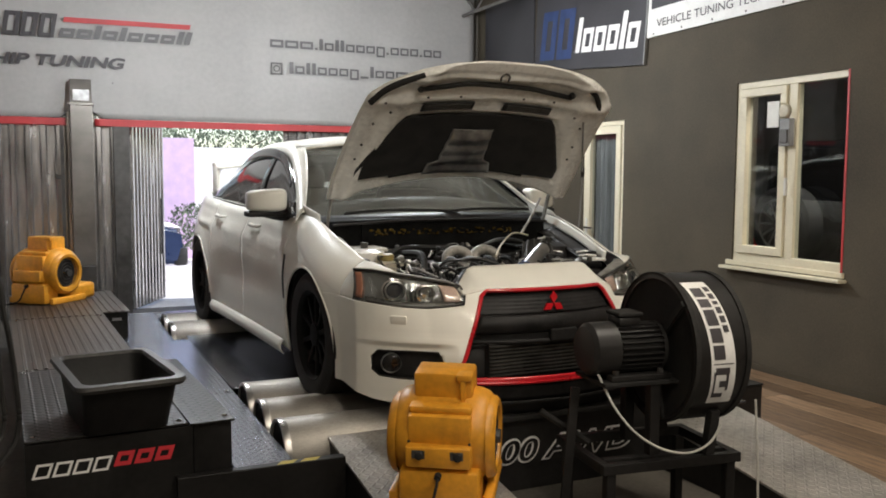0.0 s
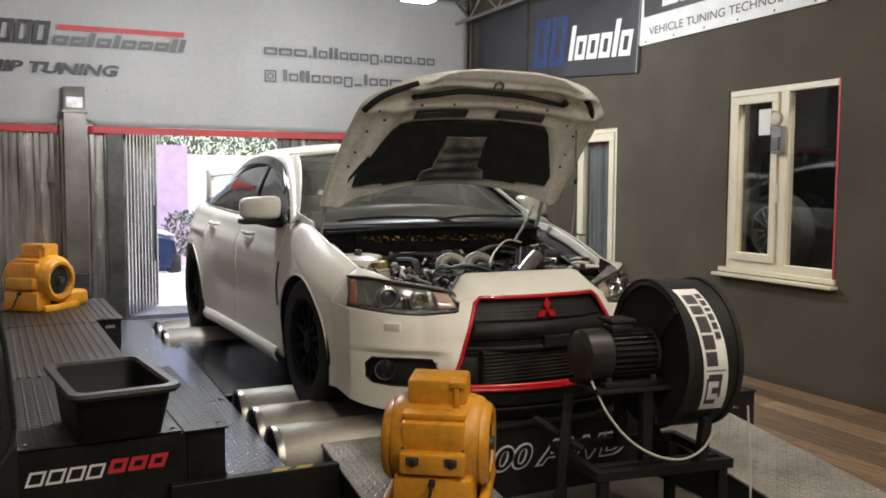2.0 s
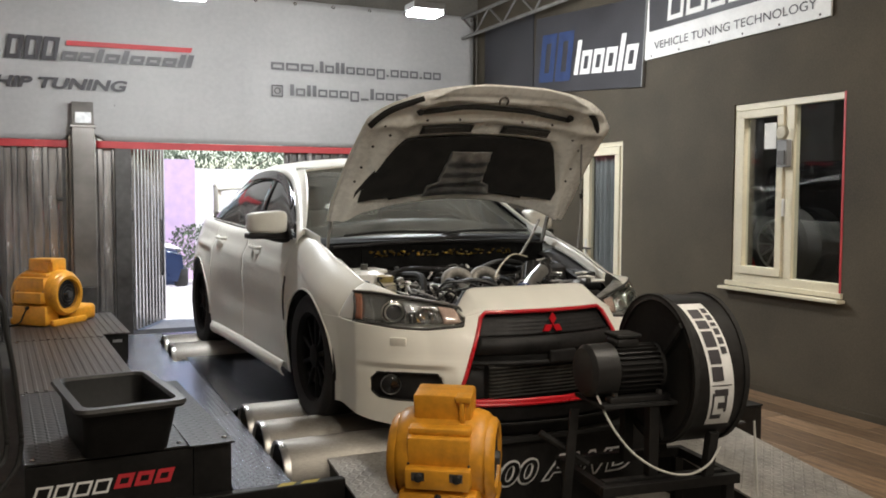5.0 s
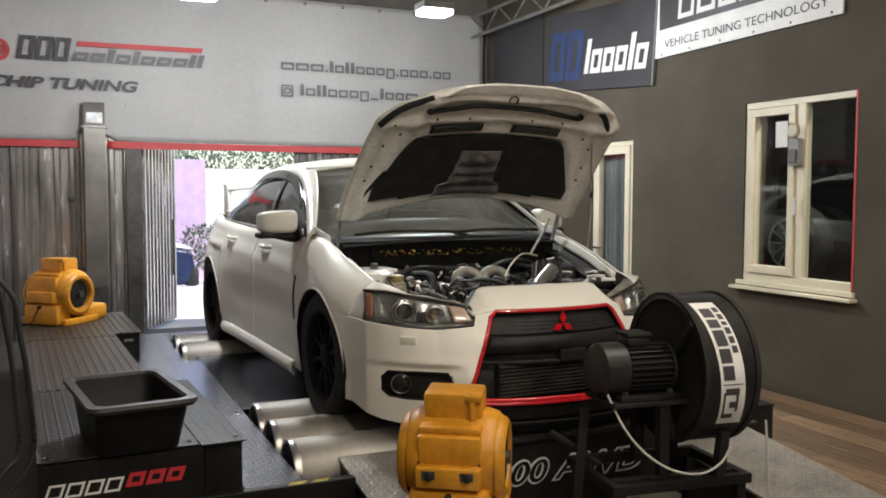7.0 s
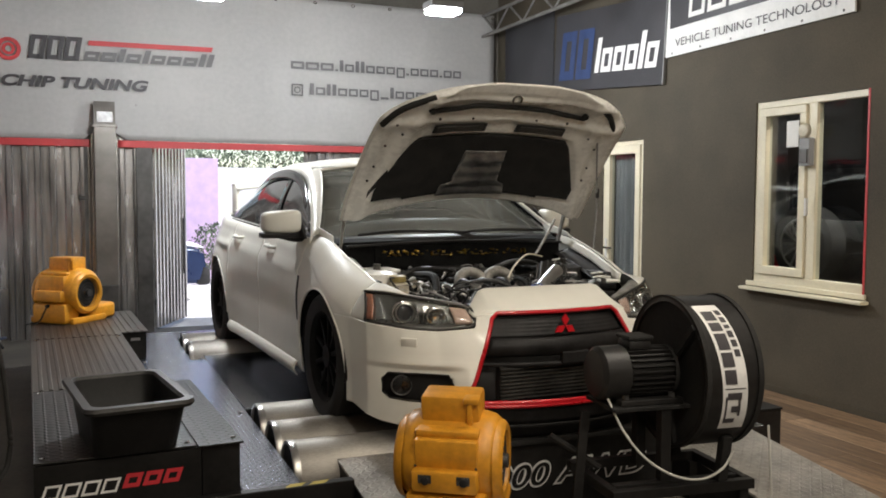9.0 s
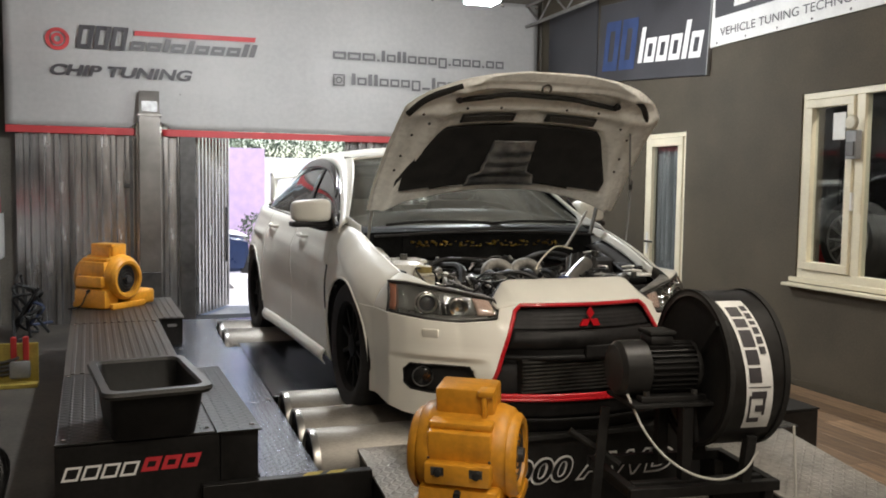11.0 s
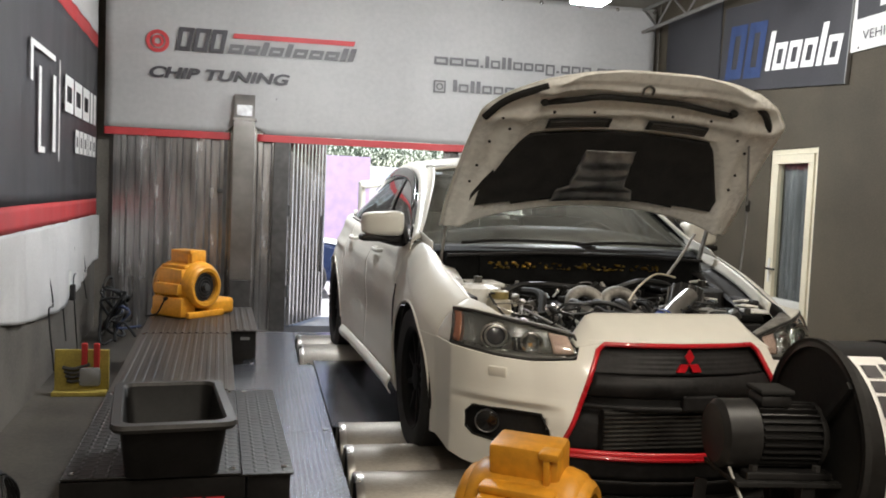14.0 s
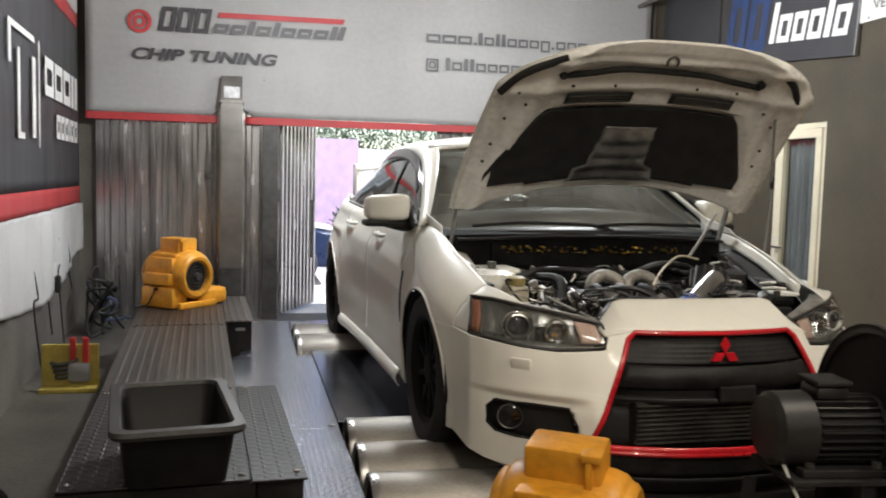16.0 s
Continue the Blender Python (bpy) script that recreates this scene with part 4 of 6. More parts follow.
def fender_crown(y):
    """Shoulder of the front fender: height, softness, outer half width, half width at the hood gap, top."""
    h = interp(y, [(0.6, 0.155), (1.15, 0.155), (1.5, 0.12)])
    p = 1.4
    z1 = smooth_interp(y, TOPZ)
    return h, p, flank(y, z1 - h), interp(y, [(0.45, 0.665), (0.7, 0.70), (1.0, 0.733), (1.52, 0.741)]), z1


def shoulder(y, a):
    h, p, w, e, z1 = fender_crown(y)
    return w - (w - e) * (1 - max(0.0, math.cos(a)) ** p), z1 - h + h * math.sin(a) ** p


def fender_x(y, z):
    h, p, w, e, z1 = fender_crown(y)
    if z <= z1 - h:
        return flank(y, z)
    return shoulder(y, math.asin(min(1.0, (z - z1 + h) / h) ** (1 / p)))[0]


def fender_panel(s):
    def fn(u, v):
        y = 0.665 + 0.85 * u
        h, p, w, e, z1 = fender_crown(y)
        z0 = max(low(y), 0.620) if y < YF else low(y)
        if v <= 0.6:
            z = z0 + (z1 - h - z0) * v / 0.6
            return (s * flank(y, z), y, z)
        x, z = shoulder(y, (v - 0.6) / 0.4 * math.pi / 2)
        return (s * x, y, z)
    patch("fender", fn, 60, 34, M["car_white"], car, 0.006)
    rim_ = lambda u, v: (s * (fender_crown(0.67 + 0.72 * u)[3] - 0.006 - 0.012 * v), 0.67 + 0.72 * u, fender_crown(0.67 + 0.72 * u)[4] - 0.004 - 0.055 * v)
    patch("fender_flange", rim_, 24, 4, M["car_white"], car, 0.003)


for s in (-1, 1):
    fender_panel(s)
    side_panel("front_door", 1.52, 2.515, s, 1.0, 30, 26)
    side_panel("rear_door", 2.52, 3.36, s, 1.0, 30, 26)
    side_panel("quarter_panel", 3.365, 4.60, s, 1.0, 56, 26)
    sill = lambda u, v, s=s: (s * (flank(1.55 + u * 1.75, 0.24) + 0.012 + 0.02 * math.sin(v * math.pi)), 1.53 + u * 1.79, 0.165 + 0.085 * v)
    patch("side_skirt", sill, 24, 6, M["car_white"], car, 0.006)
    lip = tube([(s * (flank(c_y, c_z) + 0.004), c_y, c_z) for c_y, c_z in [(YF + ARCH * math.cos(a), ZW + ARCH * math.sin(a)) for a in np.linspace(-0.15, math.pi + 0.15, 25)]], 0.006, 6, smooth_path=0)
    part("arch_lip", lip, M["car_white"], car)
    lip = tube([(s * (flank(c_y, c_z) + 0.004), c_y, c_z) for c_y, c_z in [(YR + ARCH * math.cos(a), ZW + ARCH * math.sin(a)) for a in np.linspace(-0.15, math.pi + 0.15, 25)]], 0.006, 6, smooth_path=0)
    part("arch_lip", lip, M["car_white"], car)
    for c in (YF, YR):
        lin = lambda u, v, c=c, s=s: (s * (0.50 + 0.345 * v), c + (ARCH + 0.012) * math.cos(math.pi * (1.1 * u - 0.05)), ZW + (ARCH + 0.012) * math.sin(math.pi * (1.1 * u - 0.05)))
        patch("wheel_arch_liner", lin, 24, 4, M["black_matte"], car, 0.004)
    # door handles
    for hy, hz in ((2.27, 0.872), (3.20, 0.892)):
        x = flank(hy, hz)
        part("door_handle", tube([(s * (x - 0.01), hy - 0.10, hz), (s * (x + 0.028), hy - 0.07, hz), (s * (x + 0.03), hy + 0.07, hz + 0.004), (s * (x - 0.01), hy + 0.10, hz + 0.004)], 0.012, 8), M["car_white"], car, smooth=True)
    # vent slit behind the front wheel
    vent = lambda u, v, s=s: (s * (flank(1.50 - 0.035 * (1 - u) + 0.02 * v, 0.50 + 0.25 * v) + 0.004), 1.505 - 0.035 * (1 - u) + 0.02 * math.sin(v * 3), 0.50 + 0.25 * v)
    patch("fender_vent", vent, 3, 10, M["car_black"], car, 0.004)

# ---- front bumper
FRONT_PLAN = [(0.0, 0.015), (0.20, 0.035), (0.36, 0.085), (0.50, 0.158), (0.62, 0.248), (0.72, 0.355), (0.79, 0.465), (0.84, 0.585), (0.862, 0.67)]
SETBACK = [(0.14, 0.05), (0.20, 0.02), (0.26, 0.0), (0.36, 0.0), (0.41, 0.012), (0.44, 0.035), (0.52, 0.06), (0.60, 0.10), (0.66, 0.135), (0.72, 0.18)]


def nose_y(x, z):
    a = abs(x)
    fade = interp(a, [(0.0, 1.0), (0.55, 1.0), (0.86, 0.12)])
    shelf = interp(z, [(0.16, 0.0), (0.25, 0.012), (0.40, 0.030), (0.412, 0.028), (0.436, 0.0)]) * interp(a, [(0.46, 0.0), (0.54, 1.0), (0.74, 1.0), (0.83, 0.0)])
    return smooth_interp(a, FRONT_PLAN) + smooth_interp(z, SETBACK) * fade + shelf


def grille_half(z):
    return interp(z, [(0.25, 0.482), (0.285, 0.475), (0.64, 0.325), (0.67, 0.305)])


def fog_open(x, z):
    a = abs(x)
    lo_, hi_ = 0.272, 0.392
    return 0.495 + 0.25 * (z - lo_) < a < 0.757 and lo_ < z < hi_ and not (a > 0.735 and abs(z - 0.331) > 0.03 + (0.757 - a) * 1.27)


def lamp_low(x):
    return interp(abs(x), [(0.36, 0.635), (0.41, 0.602), (0.55, 0.585), (0.66, 0.592), (0.80, 0.612), (0.87, 0.62)])


def bumper_pt(u, v):
    q = (u - 0.5) * 2
    a = min(1.0, abs(q) / 0.92) ** 0.9
    x = math.copysign(interp(a, [(0, 0), (0.55, 0.5), (0.8, 0.74), (1.0, 0.862)]), q)
    top_z = interp(abs(x), [(0, 0.68), (0.35, 0.68), (0.388, 0.66), (0.40, lamp_low(0.40))]) if abs(x) < 0.40 else lamp_low(x)
    bot_z = interp(abs(x), [(0, 0.135), (0.60, 0.135), (0.76, 0.16), (0.862, 0.20)])
    z = bot_z + (top_z - bot_z) * v
    y = nose_y(x, z)
    if abs(x) > 0.80:
        k = (abs(x) - 0.80) / 0.062
        x = math.copysign(0.80 + (flank(0.67, max(z, 0.32)) - 0.80) * k, x)
    if abs(q) > 0.92:
        # the corner runs on to the wheel arch
        t_ = (abs(q) - 0.92) / 0.08
        arch = YF - math.sqrt(ARCH ** 2 - max(0.0, z - ZW) ** 2)
        y = 0.67 + (arch - 0.67) * t_
        x = math.copysign(flank(y, max(z, 0.32)), x)
    return (x, y, z)


def keep_bumper(p):
    if p.z < 0.27 and abs(p.x) < 0.482:
        return False
    if 0.262 < p.z < 0.668 and abs(p.x) < grille_half(p.z):
        return False
    if fog_open(p.x, p.z):
        return False
    return True


patch("front_bumper", bumper_pt, 220, 90, M["car_white"], car, 0.006, keep=keep_bumper)
for s in (-1, 1):
    cor = tube([(s * x, nose_y(x, z) - 0.004, z) for x, z in ((0.50, 0.272), (0.60, 0.270), (0.68, 0.270), (0.735, 0.275), (0.757, 0.30), (0.757, 0.36), (0.735, 0.388), (0.64, 0.394), (0.53, 0.394), (0.512, 0.34))], 0.0045, 8, closed=True, smooth_path=0)
    part("fog_bezel", cor, M["car_black"], car, smooth=True)
    fb = lambda u, v, s=s: (s * (0.47 + 0.30 * u), nose_y(0.47 + 0.30 * u, 0.33) + 0.05, 0.255 + 0.15 * v)
    patch("fog_recess", fb, 14, 6, M["car_black"], car, 0.004)
    fl = thing("fog_lamp", pose(s * 0.69, nose_y(0.69, 0.33) + 0.02, 0.333, 90, 0, s * 22), "", "")
    fl.parent = car
    part("fog_ring", lathe([(0.044, -0.02), (0.047, 0.006), (0.045, 0.009), (0.042, 0.004)], 28, close=False), M["polished"], fl, smooth=True)
    part("fog_glass", lathe([(0.043, 0.0), (0.03, 0.006), (0.0, 0.009)], 24, close=False), M["car_gloss"], fl, smooth=True)
    # washer flap
    wx, wz = 0.665, 0.535
    part("washer_cover", boxm(-0.038, -0.008, -0.022, 0.038, 0.006, 0.022, 0.006, pose(s * wx, nose_y(wx, wz) - 0.003, wz, 8, 0, s * 42)), M["car_white"], car, smooth=True)

low_panel = lambda u, v: ((u - 0.5) * 0.94, nose_y((u - 0.5) * 0.94, 0.23) + 0.02 * (1 - v), 0.17 + 0.092 * v)
patch("lower_apron", low_panel, 30, 4, M["grille_black"], car, 0.006)
lipf = lambda u, v: ((u - 0.5) * 1.12, nose_y((u - 0.5) * 1.12, 0.2) - 0.012 + 0.05 * (1 - v), 0.105 + 0.068 * v)
patch("front_lip", lipf, 60, 4, M["grille_black"], car, 0.008)

# red edged grille
edge = [(-0.30, 0.668), (0.30, 0.668), (0.328, 0.645), (0.478, 0.285), (0.47, 0.262), (-0.47, 0.262), (-0.478, 0.285), (-0.328, 0.645)]
dense = []
for (xa, za), (xb, zb) in zip(edge, edge[1:] + edge[:1]):
    n_ = max(2, int(math.hypot(xb - xa, zb - za) / 0.03))
    dense += [(xa + (xb - xa) * k / n_, za + (zb - za) * k / n_) for k in range(n_)]
part("grille_trim", tube([(x, nose_y(x, z) - 0.002, z) for x, z in dense], 0.0095, 8, closed=True, smooth_path=0), M["car_red"], car, "glossy red grille surround", True)
patch("lower_trim", lambda u, v: ((u - 0.5) * 0.94, nose_y((u - 0.5) * 0.94, 0.27) - 0.006 + 0.012 * abs(v - 0.5), 0.258 + 0.03 * v), 30, 4, M["car_red"], car, 0.005, "glossy red lower grille edge")
gback = lambda u, v: ((u - 0.5) * 2 * (grille_half(0.25 + 0.43 * v) + 0.01), nose_y((u - 0.5) * 0.9, 0.25 + 0.43 * v) + 0.11, 0.25 + 0.43 * v)
patch("grille_backing", gback, 30, 16, M["grille_black"], car, 0.004)
gb = lambda u, v: ((u - 0.5) * 2 * (grille_half(0.48 + 0.08 * v) - 0.01), nose_y((u - 0.5) * 0.8, 0.52) + 0.012 - 0.02 * math.sin(math.pi * v), 0.475 + 0.085 * v)
patch("grille_bar", gb, 40, 8, M["grille_black"], car, 0.006, "satin black cross bar")
gt = lambda u, v: ((u - 0.5) * 2 * (grille_half(0.56 + 0.1 * v) - 0.006), nose_y((u - 0.5) * 0.7, 0.56 + 0.1 * v) + 0.03 - 0.002 * math.sin(v * 20) ** 2, 0.56 + 0.105 * v)
patch("upper_grille", gt, 40, 24, M["grille_black"], car, 0.004, "black upper grille with fine ribs")
for z0, z1 in ((0.427, 0.445),):
    sl = lambda u, v: ((u - 0.5) * 2 * (grille_half(0.43) - 0.01), nose_y((u - 0.5) * 0.9, 0.43) + 0.045, 0.425 + 0.02 * v)
    patch("grille_slat", sl, 30, 2, M["grille_black"], car, 0.012)
part("plate_holder", boxm(-0.06, 0.0, -0.03, 0.08, 0.03, 0.03, 0.008, pose(0.02, nose_y(0, 0.45) + 0.02, 0.462)), M["grille_black"], car)
core = thing("intercooler", pose(0.01, 0.125, 0.275), "", "")
core.parent = car
part("core_back", boxm(-0.33, 0.012, 0, 0.33, 0.05, 0.155), M["steel_dark"], core)
for i in range(9):
    part("cooling_fin", boxm(-0.33, -0.004, 0.004 + i * 0.017, 0.33, 0.012, 0.0095 + i * 0.017), M["alloy"], core)
# emblem of three red lozenges
em = bmesh.new()
for k in range(3):
    rot = Matrix.Rotation(radians(120 * k), 4, "Y")
    prism(em, [(0, 0), (0.018, 0.029), (0, 0.058), (-0.018, 0.029)], -0.008, 0.002, Matrix.Translation((0.0, nose_y(0, 0.62) - 0.004, 0.604)) @ rot)
part("emblem", em, M["car_red"], car, "red three lozenge badge")

# white nose panel over the grille
def nose_top(u, v):
    q = (u - 0.5) * 2
    x = q * 0.40
    zl = interp(abs(q), [(0, 0.676), (0.70, 0.674), (0.84, 0.664), (1.0, 0.650)])
    zh = interp(abs(q), [(0, 0.770), (0.72, 0.766), (0.80, 0.757), (1.0, 0.664)])
    y = nose_y(x, zl) - 0.004 + (0.17 - 0.10 * q ** 6) * v
    return (x, y, zl + (zh - zl) * (v + 0.10 * math.sin(math.pi * v)))


patch("nose_panel", nose_top, 80, 14, M["car_white"], car, 0.006)
patch("nose_return", lambda u, v: tuple(Vector(nose_top(0.07 + 0.86 * u, 1.0)) + Vector((0, 0.012 * v, -0.004 - 0.03 * v))), 60, 3, M["car_white"], car, 0.003)

# ---- headlights
for s in (-1, 1):
    hl = new("headlight")
    hl.parent = car

    def lens_pt(u, v, s=s, inset=0.0):
        # from the inner tip to the outer corner
        x = 0.385 + 0.415 * u
        z0 = lamp_low(x) + 0.004
        y = nose_y(x, z0) + 0.022 + inset
        z1 = interp(u, [(0, 0.685), (0.12, 0.70), (0.5, 0.728), (0.85, 0.752), (1.0, 0.752)])
        z = z0 + (z1 - z0) * v
        return (s * (x - 0.02 * v * u), y + (0.05 + 0.02 * (1 - u)) * v - 0.02 * math.sin(math.pi * v), z)

    bowl = lambda u, v: lens_pt(u, v, inset=0.05 * min(1, 6 * u * (1 - u) + 0.1) * math.sin(math.pi * min(max(v, 0.05), 0.95)) ** 0.4 + 0.012)
    patch("reflector", bowl, 30, 12, M["lamp_dark"], hl, 0.003)
    lens = patch("lens", lens_pt, 30, 12, M["lamp_clear"], hl, 0.003)
    lens.visible_shadow = False
    rim_pts = [lens_pt(u, 0) for u in np.linspace(0, 1, 20)] + [lens_pt(1, v) for v in np.linspace(0.1, 1, 6)] + [lens_pt(u, 1) for u in np.linspace(0.95, 0, 20)] + [lens_pt(0, v) for v in (0.7, 0.35)]
    part("lamp_seal", tube(rim_pts, 0.006, 6, closed=True, smooth_path=0), M["steel_dark"], hl, smooth=True)
    for uu, rad, mt in ((0.67, 0.056, "chrome"), (0.37, 0.042, "chrome")):
        c = Vector(lens_pt(uu, 0.47, inset=0.035))
        face = pose(c.x, c.y, c.z, 90, 0, s * 14)
        part("lamp_bezel", lathe([(rad, -0.03), (rad, 0.012), (rad - 0.008, 0.014), (rad - 0.014, 0.0)], 28, face, close=False), M[mt], hl, smooth=True)
        part("projector_lens", lathe([(rad - 0.013, -0.004), (rad - 0.018, 0.008), (rad * 0.4, 0.016), (0.001, 0.018)], 24, face, close=False), M["bulb"] if uu > 0.5 else M["chrome"], hl, smooth=True)
    c = Vector(lens_pt(0.67, 0.47, inset=0.022))
    part("projector_ring", lathe([(0.040, 0.0), (0.046, 0.012), (0.041, 0.014), (0.036, 0.004)], 28, pose(c.x, c.y, c.z, 90, 0, s * 14), close=False), M["polished"], hl, smooth=True)
    for u0 in (0.24, 0.29, 0.475, 0.52, 0.84):
        fin = lambda u, v, u0=u0: lens_pt(u0 + 0.016 * u + 0.03 * v, 0.14 + 0.66 * v, inset=0.018 + 0.02 * (1 - u))
        patch("reflector_fin", fin, 2, 8, M["chrome"], hl, 0.003)
    patch("lower_bezel", lambda u, v: lens_pt(0.10 + 0.80 * u, 0.03 + 0.10 * v, inset=0.012 + 0.02 * v), 30, 3, M["polished"], hl, 0.003)
    patch("lamp_top", lambda u, v: tuple(Vector(lens_pt(0.03 + 0.72 * u, 1.0)) + Vector((0, 0.004 + 0.12 * v * (0.35 + 0.65 * u), 0.006 * math.sin(3 * v)))), 24, 5, M["dust_grey"], hl, 0.004, "dusty grey upper lamp housing")
    am = lambda u, v: lens_pt(0.035 + 0.17 * u + 0.03 * v, 0.14 + 0.70 * v, inset=0.014)
    patch("indicator", am, 6, 6, M["amber"], hl, 0.003, "amber indicator lens")
    def fender_nose(u, v, s=s):
        a = Vector(lens_pt(0.62 + 0.38 * u, 1.0)) + Vector((0, 0.004, 0.005))
        x, z = shoulder(0.668, radians(90 - 40 * u))
        p = a.lerp(Vector((s * x, 0.668, z)), v)
        p.z += 0.006 * math.sin(math.pi * v)
        return tuple(p)
    patch("fender_nose", fender_nose, 24, 10, M["car_white"], car, 0.006)
    def lamp_side(u, v, s=s):
        z = 0.615 + 0.12 * v
        a = Vector(lens_pt(1.0, v))
        return tuple(a.lerp(Vector((s * fender_x(0.668, z), 0.668, z)), u))
    patch("fender_front_edge", lamp_side, 6, 10, M["car_white"], car, 0.006)
    ro = lambda u, v: lens_pt(0.94 + 0.05 * u, 0.08 + 0.84 * v, inset=0.008)
    patch("side_reflector", ro, 4, 6, M["side_red"], hl, 0.003, "red side reflector")

# ---- cabin: roof rail and belt lines
RAIL = [(1.46, 0.985, 0.795), (1.62, 1.085, 0.745), (1.85, 1.225, 0.685), (2.10, 1.345, 0.635), (2.35, 1.405, 0.612), (2.7, 1.43, 0.60), (3.1, 1.412, 0.595), (3.45, 1.335, 0.605), (3.8, 1.205, 0.635), (4.12, 1.065, 0.69)]
rail = [Vector((x, y, z)) for y, z, x in RAIL]
rail_path = catmull(rail, 8)


def rail_at(y):
    ys = [p.y for p in rail_path]
    return Vector((float(np.interp(y, ys, [p.x for p in rail_path])), y, float(np.interp(y, ys, [p.z for p in rail_path]))))


def belt_at(y):
    z = smooth_interp(y, TOPZ)
    return Vector((flank(y, z - 0.075) - 0.06, y, z - 0.004))


for s in (-1, 1):
    def strip(u, v, s=s):
        p = rail_at(1.46 + u * 2.62)
        a = v * math.pi * 0.5
        wide = interp(p.y, [(1.46, 0.05), (2.2, 0.10), (3.2, 0.11), (4.1, 0.06)])
        return (s * (p.x + 0.004 - wide * (1 - math.cos(a)) - 0.0), p.y, p.z - 0.055 + 0.06 * math.sin(a))
    patch("pillar", strip, 60, 8, M["car_white"], car, 0.006)

    def cowl_corner(u, v, s=s):
        y = 1.235 + 0.30 * u
        e, z1 = fender_crown(y)[3:]
        low_ = Vector((e - 0.002, y, z1))
        high = Vector((0.725, 1.275, 0.985)).lerp(Vector((0.752, 1.64, 1.055)), u)
        p = low_.lerp(high, v)
        return (s * p.x, p.y, p.z)
    patch("cowl_corner", cowl_corner, 14, 6, M["car_white"], car, 0.005)

    def side_glass(u, v, s=s):
        y = 1.60 + u * 2.15
        b, r = belt_at(y), rail_at(y)
        top_ = r + Vector((0.002, 0, -0.05))
        if top_.z < b.z + 0.01:
            top_.z = b.z + 0.01
        p = b.lerp(top_, v)
        return (s * (p.x + 0.02 * math.sin(math.pi * v)), p.y, p.z)
    patch("side_window", side_glass, 50, 10, M["tint"], car, 0.004, "dark tinted side glass")
    bp = lambda u, v, s=s: tuple(Vector(side_glass((0.385 + 0.045 * u), v, s)) + Vector((s * 0.006, 0, 0)))
    patch("b_pillar", bp, 3, 10, M["car_gloss"], car, 0.004)

    def visor(u, v, s=s):
        y = 1.80 + u * 1.75
        p = Vector(side_glass((y - 1.60) / 2.15, 0.87 + 0.15 * v, s))
        return (p.x + s * 0.022, p.y, p.z)
    patch("rain_visor", visor, 40, 4, M["car_gloss"], car, 0.003, "smoked window visor")
    mold = tube([tuple(belt_at(y) * 1.0 + Vector((0.012, 0, 0.0))) if s > 0 else tuple(Vector((-belt_at(y).x - 0.012, y, belt_at(y).z))) for y in np.linspace(1.56, 3.72, 24)], 0.009, 6, smooth_path=0)
    part("belt_moulding", mold, M["car_black"], car)
    # mirror
    mr = new("door_mirror")
    mr.parent = car
    mm = bmesh.new()
    bmesh.ops.create_uvsphere(mm, u_segments=28, v_segments=16, radius=1.0)
    for v in mm.verts:
        p = v.co
        p = Vector([math.copysign(abs(c) ** 0.42, c) for c in p])
        p = Vector((p.x * 0.108, p.y * 0.072, p.z * 0.066))
        p.z *= 1 - 0.14 * (p.x / 0.108) * s if p.z > 0 else 1.0
        p.y += 0.05 * (p.x / 0.122) * s if p.x * s > 0 else 0
        v.co = p
    mm.transform(pose(s * 0.898, 1.70, 1.052, 0, 0, s * 4))
    part("housing", mm, M["car_white"], mr, smooth=True)
    part("base", boxm(-0.115, -0.06, -0.022, 0.105, 0.065, 0.012, 0.012, pose(s * 0.895, 1.725, 0.977)), M["car_black"], mr, smooth=True)
    part("stalk", tube([(s * 0.90, 1.72, 0.975), (s * 0.82, 1.71, 0.955), (s * 0.77, 1.68, 0.96)], 0.026, 10), M["car_black"], mr, smooth=True)
    tri = bmesh.new()
    prism(tri, [(1.56, 0.955), (1.80, 0.965), (1.80, 1.13), (1.70, 1.08)], 0, 0.012)
    tri.transform(Matrix(((0, s, 0, s * 0.788), (1, 0, 0, 0), (0, 0, 1, 0), (0, 0, 0, 1))))
    part("mirror_sail", tri, M["car_black"], mr)

roof = lambda u, v: ((u - 0.5) * 2 * (rail_at(2.16 + 1.24 * v).x - 0.085), 2.16 + 1.24 * v, rail_at(2.16 + 1.24 * v).z + 0.004 + 0.05 * math.cos((u - 0.5) * math.pi))
patch("roof", roof, 24, 20, M["car_white"], car, 0.006)


def screen(u, v):
    y = 1.38 + 0.80 * v
    r = rail_at(max(y, 1.46))
    x = (u - 0.5) * 2 * (r.x - 0.05)
    bow = 0.14 * (1 - v) + 0.06
    zc = interp(v, [(0, 0.955), (0.12, 1.01), (1.0, rail_at(2.18).z + 0.045)])
    return (x, y - bow * math.cos((u - 0.5) * math.pi) * 0.9 + 0.05, zc - 0.025 * (1 - math.cos((u - 0.5) * math.pi)))


scr = patch("windscreen", screen, 30, 20, M["haze_pane"], car, 0.004, "clear windscreen")
scr.visible_shadow = False
patch("screen_seal", lambda u, v: tuple(Vector(screen(u, 0.0 + 0.06 * v)) + Vector((0, -0.004, 0.003))), 30, 2, M["car_black"], car, 0.003)
rear = lambda u, v: ((u - 0.5) * 2 * (rail_at(3.40 + 0.66 * v).x - 0.075), 3.40 + 0.66 * v, rail_at(3.40 + 0.66 * v).z + 0.03 * math.cos((u - 0.5) * math.pi))
patch("rear_window", rear, 20, 10, M["tint"], car, 0.004, "dark rear glass")
